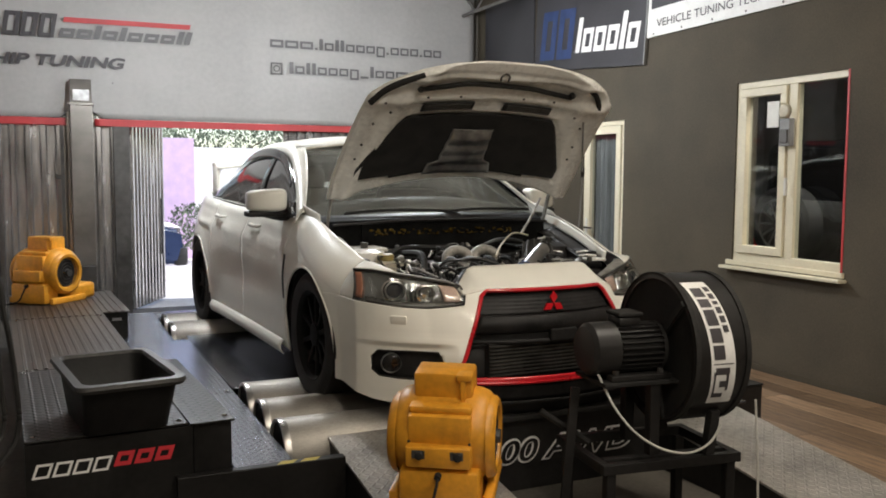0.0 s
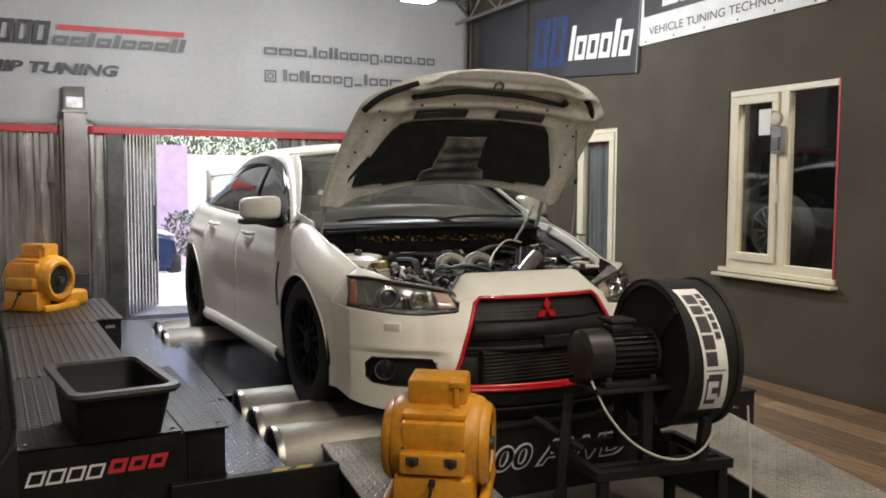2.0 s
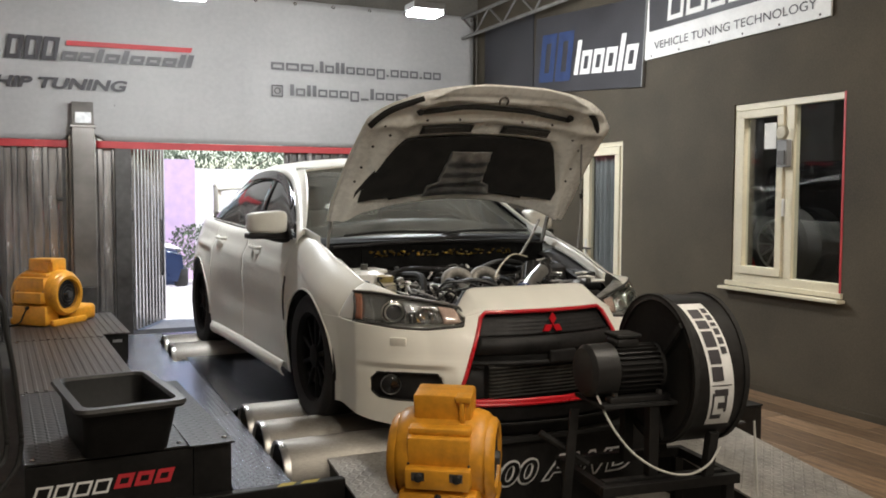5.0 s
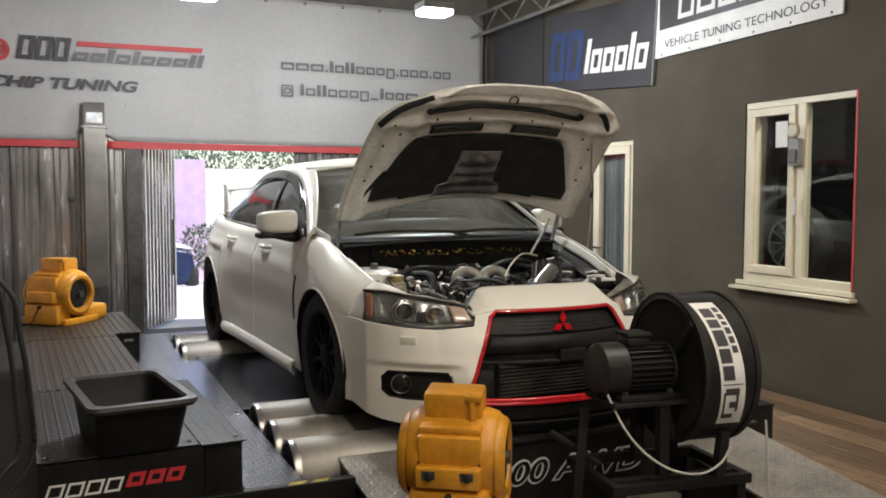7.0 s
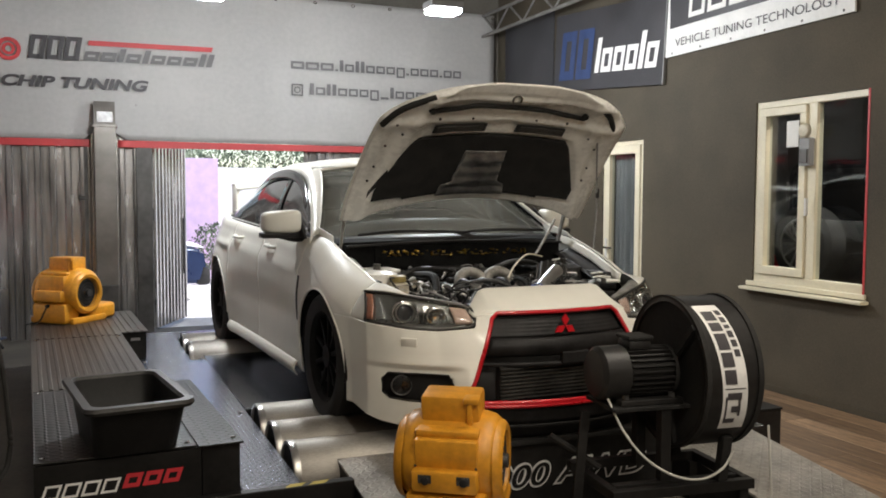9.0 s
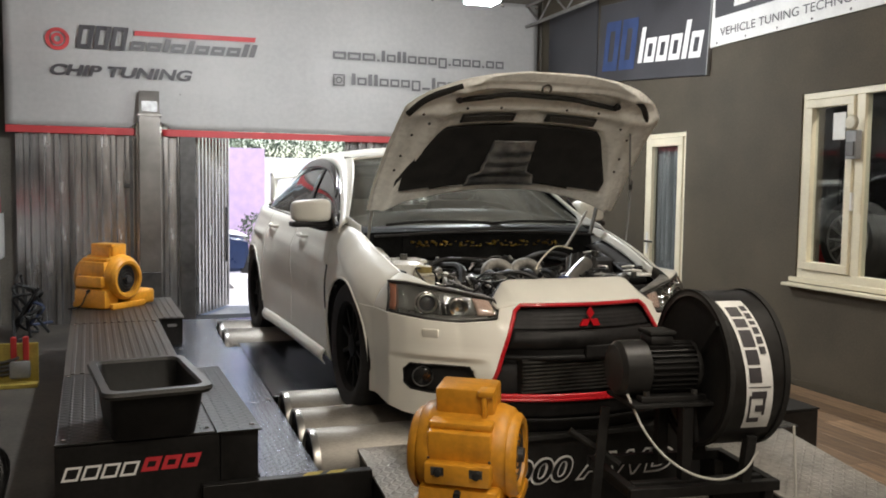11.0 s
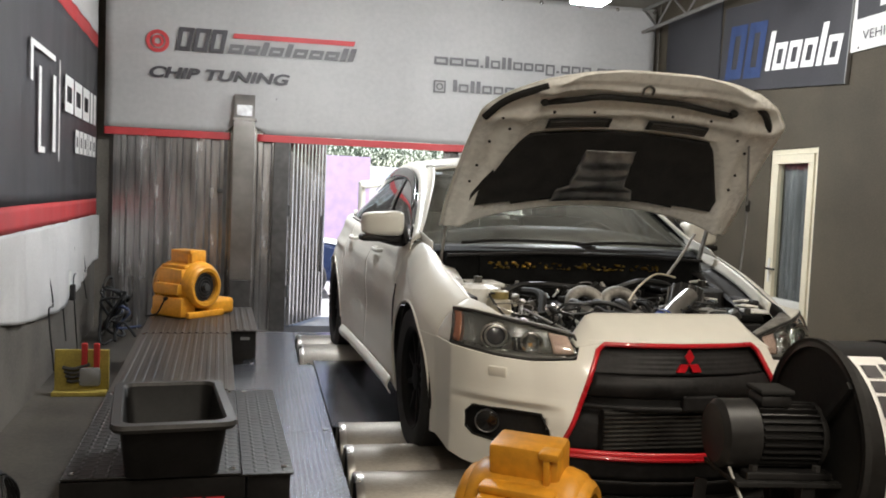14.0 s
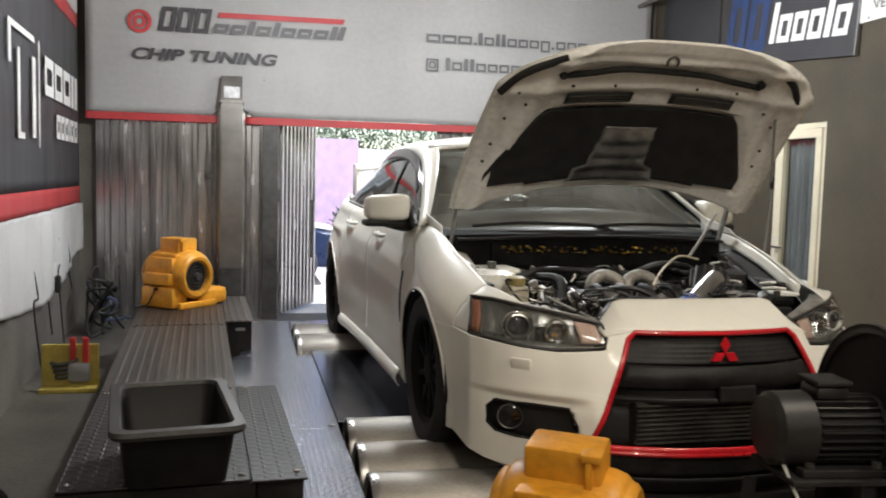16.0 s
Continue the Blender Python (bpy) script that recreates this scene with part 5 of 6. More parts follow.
boot = lambda u, v: ((u - 0.5) * 2 * (0.70 - 0.06 * v), 4.06 + 0.50 * v, 1.07 + 0.015 * math.sin(v * 3) + 0.03 * math.cos((u - 0.5) * math.pi))
patch("boot_lid", boot, 20, 10, M["car_white"], car, 0.006)
tail = lambda u, v: ((u - 0.5) * 2 * smooth_interp(4.57, PLAN), 4.60 + 0.05 * math.cos((u - 0.5) * math.pi) - 0.05 * abs(v - 0.3), 0.22 + 0.84 * v)
patch("rear_bumper", tail, 24, 10, M["car_white"], car, 0.006)
for s in (-1, 1):
    tl = lambda u, v, s=s: (s * (flank(4.30 + 0.26 * u, 0.80 + 0.14 * v) + 0.006), 4.30 + 0.26 * u, 0.80 + 0.14 * v)
    patch("tail_light", tl, 8, 4, M["car_red"], car, 0.004)
# rear wing
wing = lambda u, v: ((u - 0.5) * 1.36, 4.12 + 0.22 * v, 1.285 + 0.03 * v + 0.022 * math.sin(math.pi * v) - 0.03 * (2 * u - 1) ** 4)
patch("wing_blade", wing, 24, 8, M["car_white"], car, 0.03)
for s in (-1, 1):
    part("wing_strut", boxm(-0.016, 4.14, 1.05, 0.016, 4.33, 1.285, 0.008, Matrix.Translation((s * 0.665, 0, 0))), M["car_white"], car, smooth=True)
# underbody and interior floor so that no light leaks through
part("underbody", boxm(-0.80, 0.5, 0.20, 0.80, 4.5, 0.235), M["black_matte"], car)
part("dashboard", tube([(-0.68, 1.72, 0.90), (-0.3, 1.66, 0.95), (0.0, 1.65, 0.96), (0.3, 1.66, 0.95), (0.68, 1.72, 0.90)], 0.11, 12), M["car_black"], car, smooth=True)
for s in (-1, 1):
    st = new("front_seat")
    st.parent = car
    part("backrest", boxm(-0.23, -0.07, 0.0, 0.23, 0.07, 0.62, 0.05, pose(s * 0.36, 2.50, 0.50, -14)), M["black_matte"], st, smooth=True)
    part("headrest", boxm(-0.12, -0.05, 0.0, 0.12, 0.05, 0.17, 0.04, pose(s * 0.36, 2.68, 1.10, -10)), M["black_matte"], st, smooth=True)
    part("cushion", boxm(-0.25, -0.25, 0.0, 0.25, 0.25, 0.16, 0.05, pose(s * 0.36, 2.25, 0.36)), M["black_matte"], st, smooth=True)
part("steering_wheel", lathe([(0.17 + 0.014 * math.cos(a), 0.014 * math.sin(a)) for a in np.linspace(0, 2 * math.pi, 9)], 28, pose(0.36, 1.92, 0.93, 65), close=False), M["black_matte"], car, smooth=True)


# ---- wheels
def wheel(x, y, s):
    w_ = new("wheel")
    w_.parent = car
    w_.matrix_local = pose(x, y, ZW)
    turn = ALONG_X if s > 0 else Matrix.Rotation(radians(-90), 4, "Y")
    R = 0.335
    prof = [(0.235, -0.10), (0.29, -0.118), (R - 0.02, -0.112), (R, -0.09), (R, 0.09), (R - 0.02, 0.112), (0.29, 0.118), (0.235, 0.10)]
    part("tyre", lathe(prof, 48, turn, close=False), M["tyre"], w_, smooth=True)
    prof = [(0.232, -0.10), (0.225, 0.0), (0.222, 0.085), (0.238, 0.104), (0.244, 0.10), (0.238, 0.096)]
    part("rim", lathe(prof, 40, turn, close=False), M["rim"], w_, smooth=True)
    sp = bmesh.new()
    for k in range(10):
        box(sp, 0.04, -0.012, 0.055, 0.228, 0.012, 0.075, 0.004, turn @ Matrix.Rotation(radians(36 * k), 4, "Z"), 1)
    part("spokes", sp, M["rim"], w_)
    part("hub", lathe([(0.065, 0.03), (0.06, 0.085), (0.03, 0.09), (0.0, 0.09)], 20, turn, close=False), M["rim"], w_, smooth=True)
    part("brake_disc", lathe([(0.17, 0.0), (0.17, 0.02), (0.06, 0.02)], 28, turn, close=False), M["steel_dark"], w_)
    part("wheel_well_face", lathe([(0.23, -0.05), (0.01, -0.05)], 28, turn, close=False), M["black_matte"], w_)


for s in (-1, 1):
    wheel(s * 0.742, YF, s), wheel(s * 0.80, YR, s)

# ---- raised hood: v runs from the hinge to the front edge
HOOD_Y, HOOD_Z, HOOD_A = 1.181, 1.10, 47.65
HL = 0.954


def hood_half(v):
    return interp(v, [(0, 0.73), (0.15, 0.736), (0.45, 0.719), (0.62, 0.709), (0.74, 0.70), (0.84, 0.61), (0.92, 0.492), (0.97, 0.357), (1.0, 0.165)])


def hood_pt(u, v, drop=0.0, k=1.0):
    """Point of the hood; drop goes to its inner side, k narrows it."""
    x = (u - 0.5) * 2 * hood_half(v) * k
    # the rear edge bows forward along the windscreen
    v0 = 0.15 * max(0.0, 1 - (x / 0.72) ** 2)
    v = v0 + v * (1 - v0)
    crown = 0.05 - (0.05 + 0.064 * v * v) * (x / 0.75) ** 2 + 0.04 * math.sin(math.pi * min(v, 1.0)) - 0.05 * max(0, v - 0.8) / 0.2 - drop
    a = radians(HOOD_A)
    d = v * HL
    return (x + 0.01 + 0.029 * v, HOOD_Y - d * math.cos(a) + crown * math.sin(a) * 0.8, HOOD_Z + d * math.sin(a) + crown * math.cos(a) * 0.8 - 0.03)


hood = new("hood")
hood.parent = car
patch("outer_skin", lambda u, v: hood_pt(u, v), 60, 40, M["car_white"], hood, 0.004)


def hood_flat(x, v, drop):
    h = hood_half(v)
    return hood_pt(0.5 + 0.5 * max(-1, min(1, (x - 0.03) / h)), v, drop)


def pad_zone(x, v):
    w0 = interp(v, [(0.13, 0.60), (0.2, 0.60), (0.52, 0.45), (0.56, 0.42)])
    return abs(x) < w0 and 0.09 < v < 0.565


def inner_pt(u, v):
    x = (u - 0.5) * 2 * hood_half(v) * 0.985
    # pressed frame: raised ribs round the pad and across the front
    rib = 0.026 * math.exp(-((v - 0.70) / 0.04) ** 2) + 0.026 * math.exp(-((abs(x) - interp(v, [(0, 0.64), (0.7, 0.50), (1, 0.4)])) / 0.05) ** 2)
    rib += 0.02 * math.exp(-((v - 0.87) / 0.025) ** 2)
    rib -= 0.016 * math.exp(-((abs(x) - 0.60) / 0.035) ** 2 - ((v - 0.38) / 0.16) ** 2)
    for bx in (-0.27, 0.27):
        rib -= 0.02 * math.exp(-((x - bx) / 0.10) ** 2 - ((v - 0.845) / 0.03) ** 2)
    rib -= 0.02 * math.exp(-((x - 0.0) / 0.05) ** 2 - ((v - 0.655) / 0.035) ** 2)
    if pad_zone(x, v):
        rib -= 0.012
    edge_ = min(1.0, (1 - abs(u - 0.5) * 2) * 12) * min(1.0, (1 - v) * 14 + 0.05)
    return hood_pt(0.5 + (u - 0.5) * 0.985, v, 0.006 + (0.022 + rib) * edge_)


patch("inner_frame", inner_pt, 100, 90, M["under_hood"], hood, 0.003, "pale pressed inner hood frame")


def pad_pt(u, v):
    vv = 0.075 + 0.485 * v
    w0 = interp(vv, [(0.075, 0.40), (0.10, 0.40), (0.115, 0.60), (0.2, 0.605), (0.52, 0.455), (0.56, 0.42)])
    # the pad is notched where the frame comes down at its lower corners
    return hood_flat((u - 0.5) * 2 * w0, vv, 0.042 + 0.006 * math.sin(u * math.pi) * math.sin(v * math.pi))


patch("insulation_pad", pad_pt, 50, 30, M["pad"], hood, 0.012, "black felt insulation pad")
duct = lambda u, v: hood_flat((u - 0.5) * interp(v, [(0, 0.40), (0.22, 0.37), (0.30, 0.27), (1, 0.235)]) - 0.02, 0.07 + 0.37 * v, 0.056 + 0.026 * math.sin(math.pi * u) ** 0.35 * interp(v, [(0, 0.3), (0.25, 0.6), (0.36, 1.0), (0.9, 1.0), (1, 0.3)]) + 0.004 * math.sin(v * 26) + 0.006 * noise.noise((u * 5, v * 9, 3.0)))
patch("scoop_tray", duct, 24, 40, M["foil"], hood, 0.004, "crinkled silver air scoop tray")
for s in (-1, 1):
    vb = lambda u, v, s=s: hood_flat(s * (0.085 + 0.285 * u), 0.605 + 0.06 * v, 0.055)
    patch("vent_opening", vb, 12, 4, M["pad"], hood, 0.006, "black hood vent")
    for k in range(3):
        part("vent_louvre", tube([hood_flat(s * x, 0.621 + 0.016 * k, 0.064) for x in (0.105, 0.18, 0.27, 0.36)], 0.0045, 6), M["steel_dark"], hood)
    cornerseal = tube([hood_flat(s * x, v, 0.034) for x, v in ((0.655, 0.70), (0.61, 0.775), (0.55, 0.835), (0.44, 0.90))], 0.016, 8)
    part("corner_seal", cornerseal, M["black_matte"], hood, "black rubber strip", True)
    part("bump_stop", lathe([(0.016, 0), (0.016, 0.02), (0.010, 0.026)], 12, Matrix.Translation(hood_flat(s * 0.43, 0.795, 0.05)) @ Matrix.Rotation(radians(120), 4, "X")), M["black_matte"], hood)
    for x, v in ((0.60, 0.55), (0.62, 0.40), (0.53, 0.62), (0.63, 0.30), (0.36, 0.715), (0.18, 0.71), (0.58, 0.70)):
        part("clip", lathe([(0.0065, 0), (0.0065, 0.005), (0.003, 0.007)], 10, Matrix.Translation(hood_flat(s * x, v, 0.052)) @ Matrix.Rotation(radians(127), 4, "X")), M["black_matte"], hood)
    # hinge arm and gas strut
    part("hinge_arm", boxm(-0.006, -0.014, -0.14, 0.006, 0.014, 0.10, 0.004, pose(s * 0.675, 1.27, 1.0, 22)), M["dust_grey"], hood)
frontseal = tube([hood_flat(x, v, 0.052) for x, v in ((-0.42, 0.785), (-0.30, 0.80), (-0.18, 0.825), (0.0, 0.815), (0.18, 0.805), (0.30, 0.785), (0.44, 0.77))], 0.013, 8)
part("front_seal", frontseal, M["black_matte"], hood, "black rubber strip", True)
lt = bmesh.new()
cx, cy, cz = hood_flat(0.0, 0.88, 0.045)
tube([(cx - 0.02, cy, cz - 0.015), (cx - 0.022, cy - 0.015, cz + 0.008), (cx, cy - 0.02, cz + 0.02), (cx + 0.022, cy - 0.015, cz + 0.008), (cx + 0.02, cy, cz - 0.015)], 0.005, 6, lt)
part("latch_striker", lt, M["alloy"], hood)
part("stain", lathe([(0.028, 0), (0.0, 0.001)], 12, Matrix.Translation(hood_flat(-0.50, 0.745, 0.041)) @ Matrix.Rotation(radians(127), 4, "X"), close=False), M["brass_cap"], hood, "yellow chalk mark")
sup = new("hood_prop")
sup.parent = car
part("rod", tube([hood_flat(0.60, 0.60, 0.05), (0.70, 0.93, 1.30), (0.735, 0.98, 1.12), (0.725, 0.99, 0.90)], 0.005, 8), M["grey_plastic"], sup)
part("sleeve", cyl((0.722, 0.955, 1.20), (0.73, 0.965, 1.25), 0.010, 10), M["black_matte"], sup)
part("stay", tube([(0.35, 1.0, 0.87), (0.44, 1.05, 0.96), (0.545, 1.12, 1.07)], 0.007, 8), M["dust_grey"], sup)

# ---- engine bay
bay = new("engine_bay")
bay.parent = car
part("bay_floor", boxm(-0.62, 0.36, 0.30, 0.62, 1.28, 0.33), M["black_matte"], bay)
part("firewall", boxm(-0.66, 1.26, 0.33, 0.66, 1.29, 0.93), M["bay_shade"], bay)
for s in (-1, 1):
    part("inner_fender", boxm(-0.02, 0.74, 0.33, 0.02, 1.27, 0.78, 0.01, Matrix.Translation((s * 0.66, 0, 0))), M["car_black"], bay)
    apron = lambda u, v, s=s: (s * (0.62 + 0.11 * u), 0.74 + 0.52 * v, smooth_interp(0.74 + 0.52 * v, TOPZ) - 0.10 + 0.03 * u)
    patch("fender_apron", apron, 4, 12, M["under_hood"] if s < 0 else M["car_black"], bay, 0.006, "white painted fender apron" if s < 0 else "black fender apron")
    part("strut_tower", lathe([(0.115, 0.0), (0.105, 0.09), (0.07, 0.105), (0.03, 0.11)], 24, pose(s * 0.56, 1.05, 0.70)), M["car_black"] if s > 0 else M["under_hood"], bay, smooth=True)
    part("strut_nut", lathe([(0.02, 0), (0.02, 0.03)], 6, pose(s * 0.56, 1.05, 0.81)), M["alloy"], bay)
part("pump_bracket", boxm(-0.60, 1.02, 0.78, -0.44, 1.20, 0.80, 0.006, pose(0, 0, 0.01)), M["under_hood"], bay, "dusty pale bulkhead shelf")
part("washer_bottle", boxm(-0.60, 0.66, 0.60, -0.40, 0.78, 0.70, 0.03), M["cream"], bay, "dusty white washer bottle", True)
for bx, by in ((0.60, 0.72), (0.64, 0.80), (0.60, 1.14)):
    part("bracket", boxm(-0.05, -0.03, 0.0, 0.05, 0.03, 0.012, 0.004, pose(bx, by, 0.745 + 0.16 * (by - 0.7), -12, 8, 25)), M["under_hood"], bay)
part("radiator_support", boxm(-0.60, 0.37, 0.56, 0.60, 0.43, 0.66, 0.012), M["car_black"], bay)
part("radiator", boxm(-0.36, 0.43, 0.30, 0.36, 0.48, 0.645, 0.006), M["steel_dark"], bay)
part("slam_panel_trim", boxm(-0.46, 0.34, 0.672, 0.46, 0.42, 0.682, 0.004), M["car_black"], bay)
cowl = lambda u, v: ((u - 0.5) * 1.42, 1.27 + 0.16 * v - 0.10 * math.cos((u - 0.5) * math.pi) + 0.06, 0.93 + 0.035 * v + 0.02 * math.cos((u - 0.5) * math.pi))
patch("cowl_panel", cowl, 30, 6, M["bay_shade"], bay, 0.006, "black plastic cowl")
for x0, x1, yo in ((-0.58, 0.0, 0.0), (-0.02, 0.55, 0.02)):
    wp = [(x0, 1.30 + yo, 0.985), (x0 * 0.6 + x1 * 0.4, 1.27 + yo, 1.005), (x1, 1.24 + yo, 1.0)]
    part("wiper", tube(wp, 0.009, 6), M["car_black"], bay)
gold = lambda u, v: (-0.46 + 0.88 * u, 1.235 + 0.02 * noise.noise((u * 40, v * 9, 0)), 0.865 + 0.032 * v + 0.006 * noise.noise((u * 30, 2, v * 6)))
patch("heat_foil", gold, 100, 8, M["gold"], bay, 0.002, "crinkled gold heat foil", keep=lambda p: noise.noise((p.x * 45, 1.0, p.z * 70)) > 0.16)
part("foil_carrier", boxm(-0.5, 1.245, 0.80, 0.5, 1.262, 0.925), M["bay_shade"], bay)
part("cowl_seal", tube([(-0.66, 1.235, 0.925), (-0.3, 1.20, 0.945), (0.0, 1.19, 0.95), (0.3, 1.20, 0.945), (0.66, 1.235, 0.925)], 0.007, 8), M["car_black"], bay, smooth=True)

# engine block, cover and manifold
part("engine_block", boxm(-0.30, 0.62, 0.34, 0.28, 1.02, 0.66, 0.03), M["steel_dark"], bay)
part("cam_cover", boxm(-0.26, 0.80, 0.66, 0.24, 1.04, 0.735, 0.03), M["car_black"], bay, smooth=True)
for i in range(4):
    part("coil_pack", boxm(-0.215 + i * 0.12, 0.90, 0.735, -0.165 + i * 0.12, 0.95, 0.765, 0.008), M["black_matte"], bay)
for i in range(4):
    x = -0.22 + i * 0.105
    part("manifold_runner", tube([(x, 0.84, 0.70), (x, 0.74, 0.765), (x + 0.01, 0.66, 0.74), (x + 0.01, 0.62, 0.66)], 0.014, 10), M["hose"], bay, smooth=True)
for x in (-0.13, 0.03):
    part("turbo_pipe", tube([(x - 0.075, 0.80, 0.70), (x - 0.06, 0.83, 0.775), (x, 0.85, 0.80), (x + 0.06, 0.84, 0.775), (x + 0.08, 0.80, 0.70)], 0.027, 14), M["dust_grey"], bay, "dusty grey arched casting", True)
    part("pipe_flange", boxm(-0.045, -0.02, 0, 0.045, 0.02, 0.012, 0.004, pose(x + 0.07, 0.79, 0.70, 12)), M["alloy"], bay)
part("oil_cap", lathe([(0.035, 0), (0.035, 0.02), (0.02, 0.028)], 16, pose(0.16, 0.86, 0.735)), M["black_matte"], bay, smooth=True)
part("intake_pipe", tube([(0.06, 0.58, 0.64), (0.15, 0.62, 0.70), (0.24, 0.68, 0.755), (0.33, 0.74, 0.80)], 0.038, 18), M["polished"], bay, "polished alloy intake pipe", True)
part("pipe_coupling", tube([(0.10, 0.598, 0.668), (0.13, 0.61, 0.688), (0.16, 0.626, 0.706)], 0.053, 18), M["blue"], bay, "blue silicone coupling", True)
for p_, q_ in (((0.105, 0.60, 0.671), (0.112, 0.603, 0.676)), ((0.148, 0.62, 0.699), (0.155, 0.623, 0.704))):
    part("hose_clamp", cyl(p_, q_, 0.057, 18), M["chrome"], bay)
part("air_filter", lathe([(0.05, 0), (0.085, 0.02), (0.075, 0.15), (0.05, 0.16)], 28, pose(0.36, 0.86, 0.68, -30, 25)), M["black_matte"], bay, smooth=True)
for i in range(14):
    a = 2 * math.pi * i / 14
    part("filter_pleat", boxm(-0.004, 0.075, 0.03, 0.004, 0.088, 0.145, 0, pose(0.36, 0.86, 0.68, -30, 25) @ Matrix.Rotation(a, 4, "Z")), M["steel_dark"], bay)
bt_ = new("battery")
bt_.parent = car
part("case", boxm(0.36, 0.56, 0.42, 0.58, 0.82, 0.70, 0.012), M["car_black"], bt_)
part("lid", boxm(0.355, 0.555, 0.702, 0.585, 0.825, 0.735, 0.010), M["bay_shade"], bt_)
part("terminal", cyl((0.41, 0.60, 0.735), (0.41, 0.60, 0.76), 0.014, 12), M["alloy"], bt_)
part("terminal", cyl((0.53, 0.60, 0.735), (0.53, 0.60, 0.76), 0.014, 12), M["alloy"], bt_)
fb_ = new("fuse_box")
fb_.parent = car
part("case", boxm(0.30, 0.95, 0.60, 0.46, 1.16, 0.78, 0.02), M["car_black"], fb_, smooth=True)
part("lid", boxm(0.295, 0.945, 0.782, 0.465, 1.165, 0.805, 0.012), M["bay_shade"], fb_)
tk = new("coolant_tank")
tk.parent = car
part("tank", boxm(-0.52, 0.58, 0.46, -0.36, 0.72, 0.665, 0.045, None, 4), M["cream"], tk, "yellowed translucent tank", True)
part("cap", lathe([(0.036, 0), (0.036, 0.022), (0.022, 0.03)], 16, pose(-0.44, 0.65, 0.665)), M["cream"], tk, smooth=True)
rs = new("brake_reservoir")
rs.parent = car
part("bottle", boxm(-0.55, 0.86, 0.62, -0.45, 0.95, 0.755, 0.02), M["cream"], rs, smooth=True)
part("cap", lathe([(0.042, 0), (0.042, 0.03), (0.03, 0.036)], 14, pose(-0.50, 0.905, 0.755)), M["brass_cap"], rs, smooth=True)
random.seed(5)
HOSES = [
    ((-0.35, 0.60, 0.66), (-0.26, 0.70, 0.74), (-0.10, 0.64, 0.77), (0.05, 0.60, 0.70)),
    ((-0.50, 0.98, 0.74), (-0.38, 1.02, 0.80), (-0.2, 1.08, 0.80), (0.1, 1.10, 0.78)),
    ((-0.30, 0.48, 0.66), (-0.20, 0.55, 0.73), (-0.02, 0.56, 0.71), (0.06, 0.50, 0.62)),
    ((0.20, 0.52, 0.64), (0.30, 0.60, 0.72), (0.40, 0.56, 0.71), (0.5, 0.52, 0.66)),
    ((0.05, 1.05, 0.76), (0.20, 1.02, 0.83), (0.36, 1.06, 0.82), (0.46, 1.12, 0.78)),
    ((-0.36, 0.74, 0.70), (-0.33, 0.84, 0.78), (-0.36, 0.98, 0.78), (-0.42, 1.12, 0.76)),
]
for i, h in enumerate(HOSES):
    part("hose", tube(h, 0.011 + 0.004 * (i % 3), 8), M["hose"], bay, smooth=True)
for i in range(16):
    x, y = random.uniform(-0.5, 0.5), random.uniform(0.5, 1.15)
    z = 0.68 + random.uniform(0, 0.06)
    pts = [(x, y, z - 0.08)] + [(x + random.uniform(-0.12, 0.12), y + random.uniform(-0.1, 0.1), z + random.uniform(0.0, 0.05)) for _ in range(2)] + [(x + random.uniform(-0.2, 0.2), y + random.uniform(-0.1, 0.1), z - 0.08)]
    part("wiring", tube(pts, 0.005, 6), M["hose"], bay)
for i in range(12):
    x, y = random.uniform(-0.40, 0.40), random.uniform(0.52, 1.1)
    part("bracket", boxm(-0.03, -0.02, 0, 0.03, 0.02, 0.03 + random.uniform(0, 0.03), 0.006, pose(x, y, 0.66, random.uniform(-20, 20), random.uniform(-20, 20), random.uniform(0, 90))), M[random.choice(["alloy", "steel_dark", "black_matte", "alloy"])], bay)
for i in range(34):
    x, y = random.uniform(-0.55, 0.55), random.uniform(0.48, 1.18)
    z = 0.69 + 0.10 * (y - 0.48) + random.uniform(-0.01, 0.06)
    pts = [(x, y, z - 0.05), (x + random.uniform(-0.06, 0.06), y + random.uniform(-0.06, 0.06), z + 0.01), (x + random.uniform(-0.14, 0.14), y + random.uniform(-0.08, 0.08), z), (x + random.uniform(-0.2, 0.2), y + random.uniform(-0.1, 0.1), z - 0.06)]
    part("wiring", tube(pts, random.choice([0.0025, 0.0035, 0.006]), 6, smooth_path=5), M[random.choice(["hose", "hose", "hose", "grey_plastic", "polished"])], bay)
for i in range(46):
    x, y = random.uniform(-0.56, 0.58), random.uniform(0.48, 1.16)
    z = 0.68 + 0.10 * (y - 0.48) + random.uniform(0, 0.06)
    k, w_ = random.choice(["polished", "chrome", "dust_grey", "alloy", "black_matte", "black_matte"]), random.uniform(0.008, 0.022)
    m_ = pose(x, y, z, random.uniform(-40, 40), random.uniform(-40, 40), random.uniform(0, 180))
    if i % 2:
        part("fitting", lathe([(w_ * 0.5, -0.03), (w_ * 0.5, 0.0), (w_, 0.002), (w_, 0.014), (w_ * 0.6, 0.02)], 8, m_), M[k], bay, smooth=True)
    else:
        part("connector", boxm(-w_ * 1.6, -w_, -0.02, w_ * 1.6, w_, 0.016, 0.004, m_, 1), M[k], bay)
part("vacuum_line", tube([(0.0, 0.66, 0.78), (0.10, 0.78, 0.83), (0.24, 0.90, 0.88), (0.38, 0.98, 0.86)], 0.005, 8), M["cream"], bay, "pale clear hose", True)
part("lamp_bracket", boxm(0.55, 0.60, 0.735, 0.64, 0.70, 0.75, 0.006), M["under_hood"], bay)

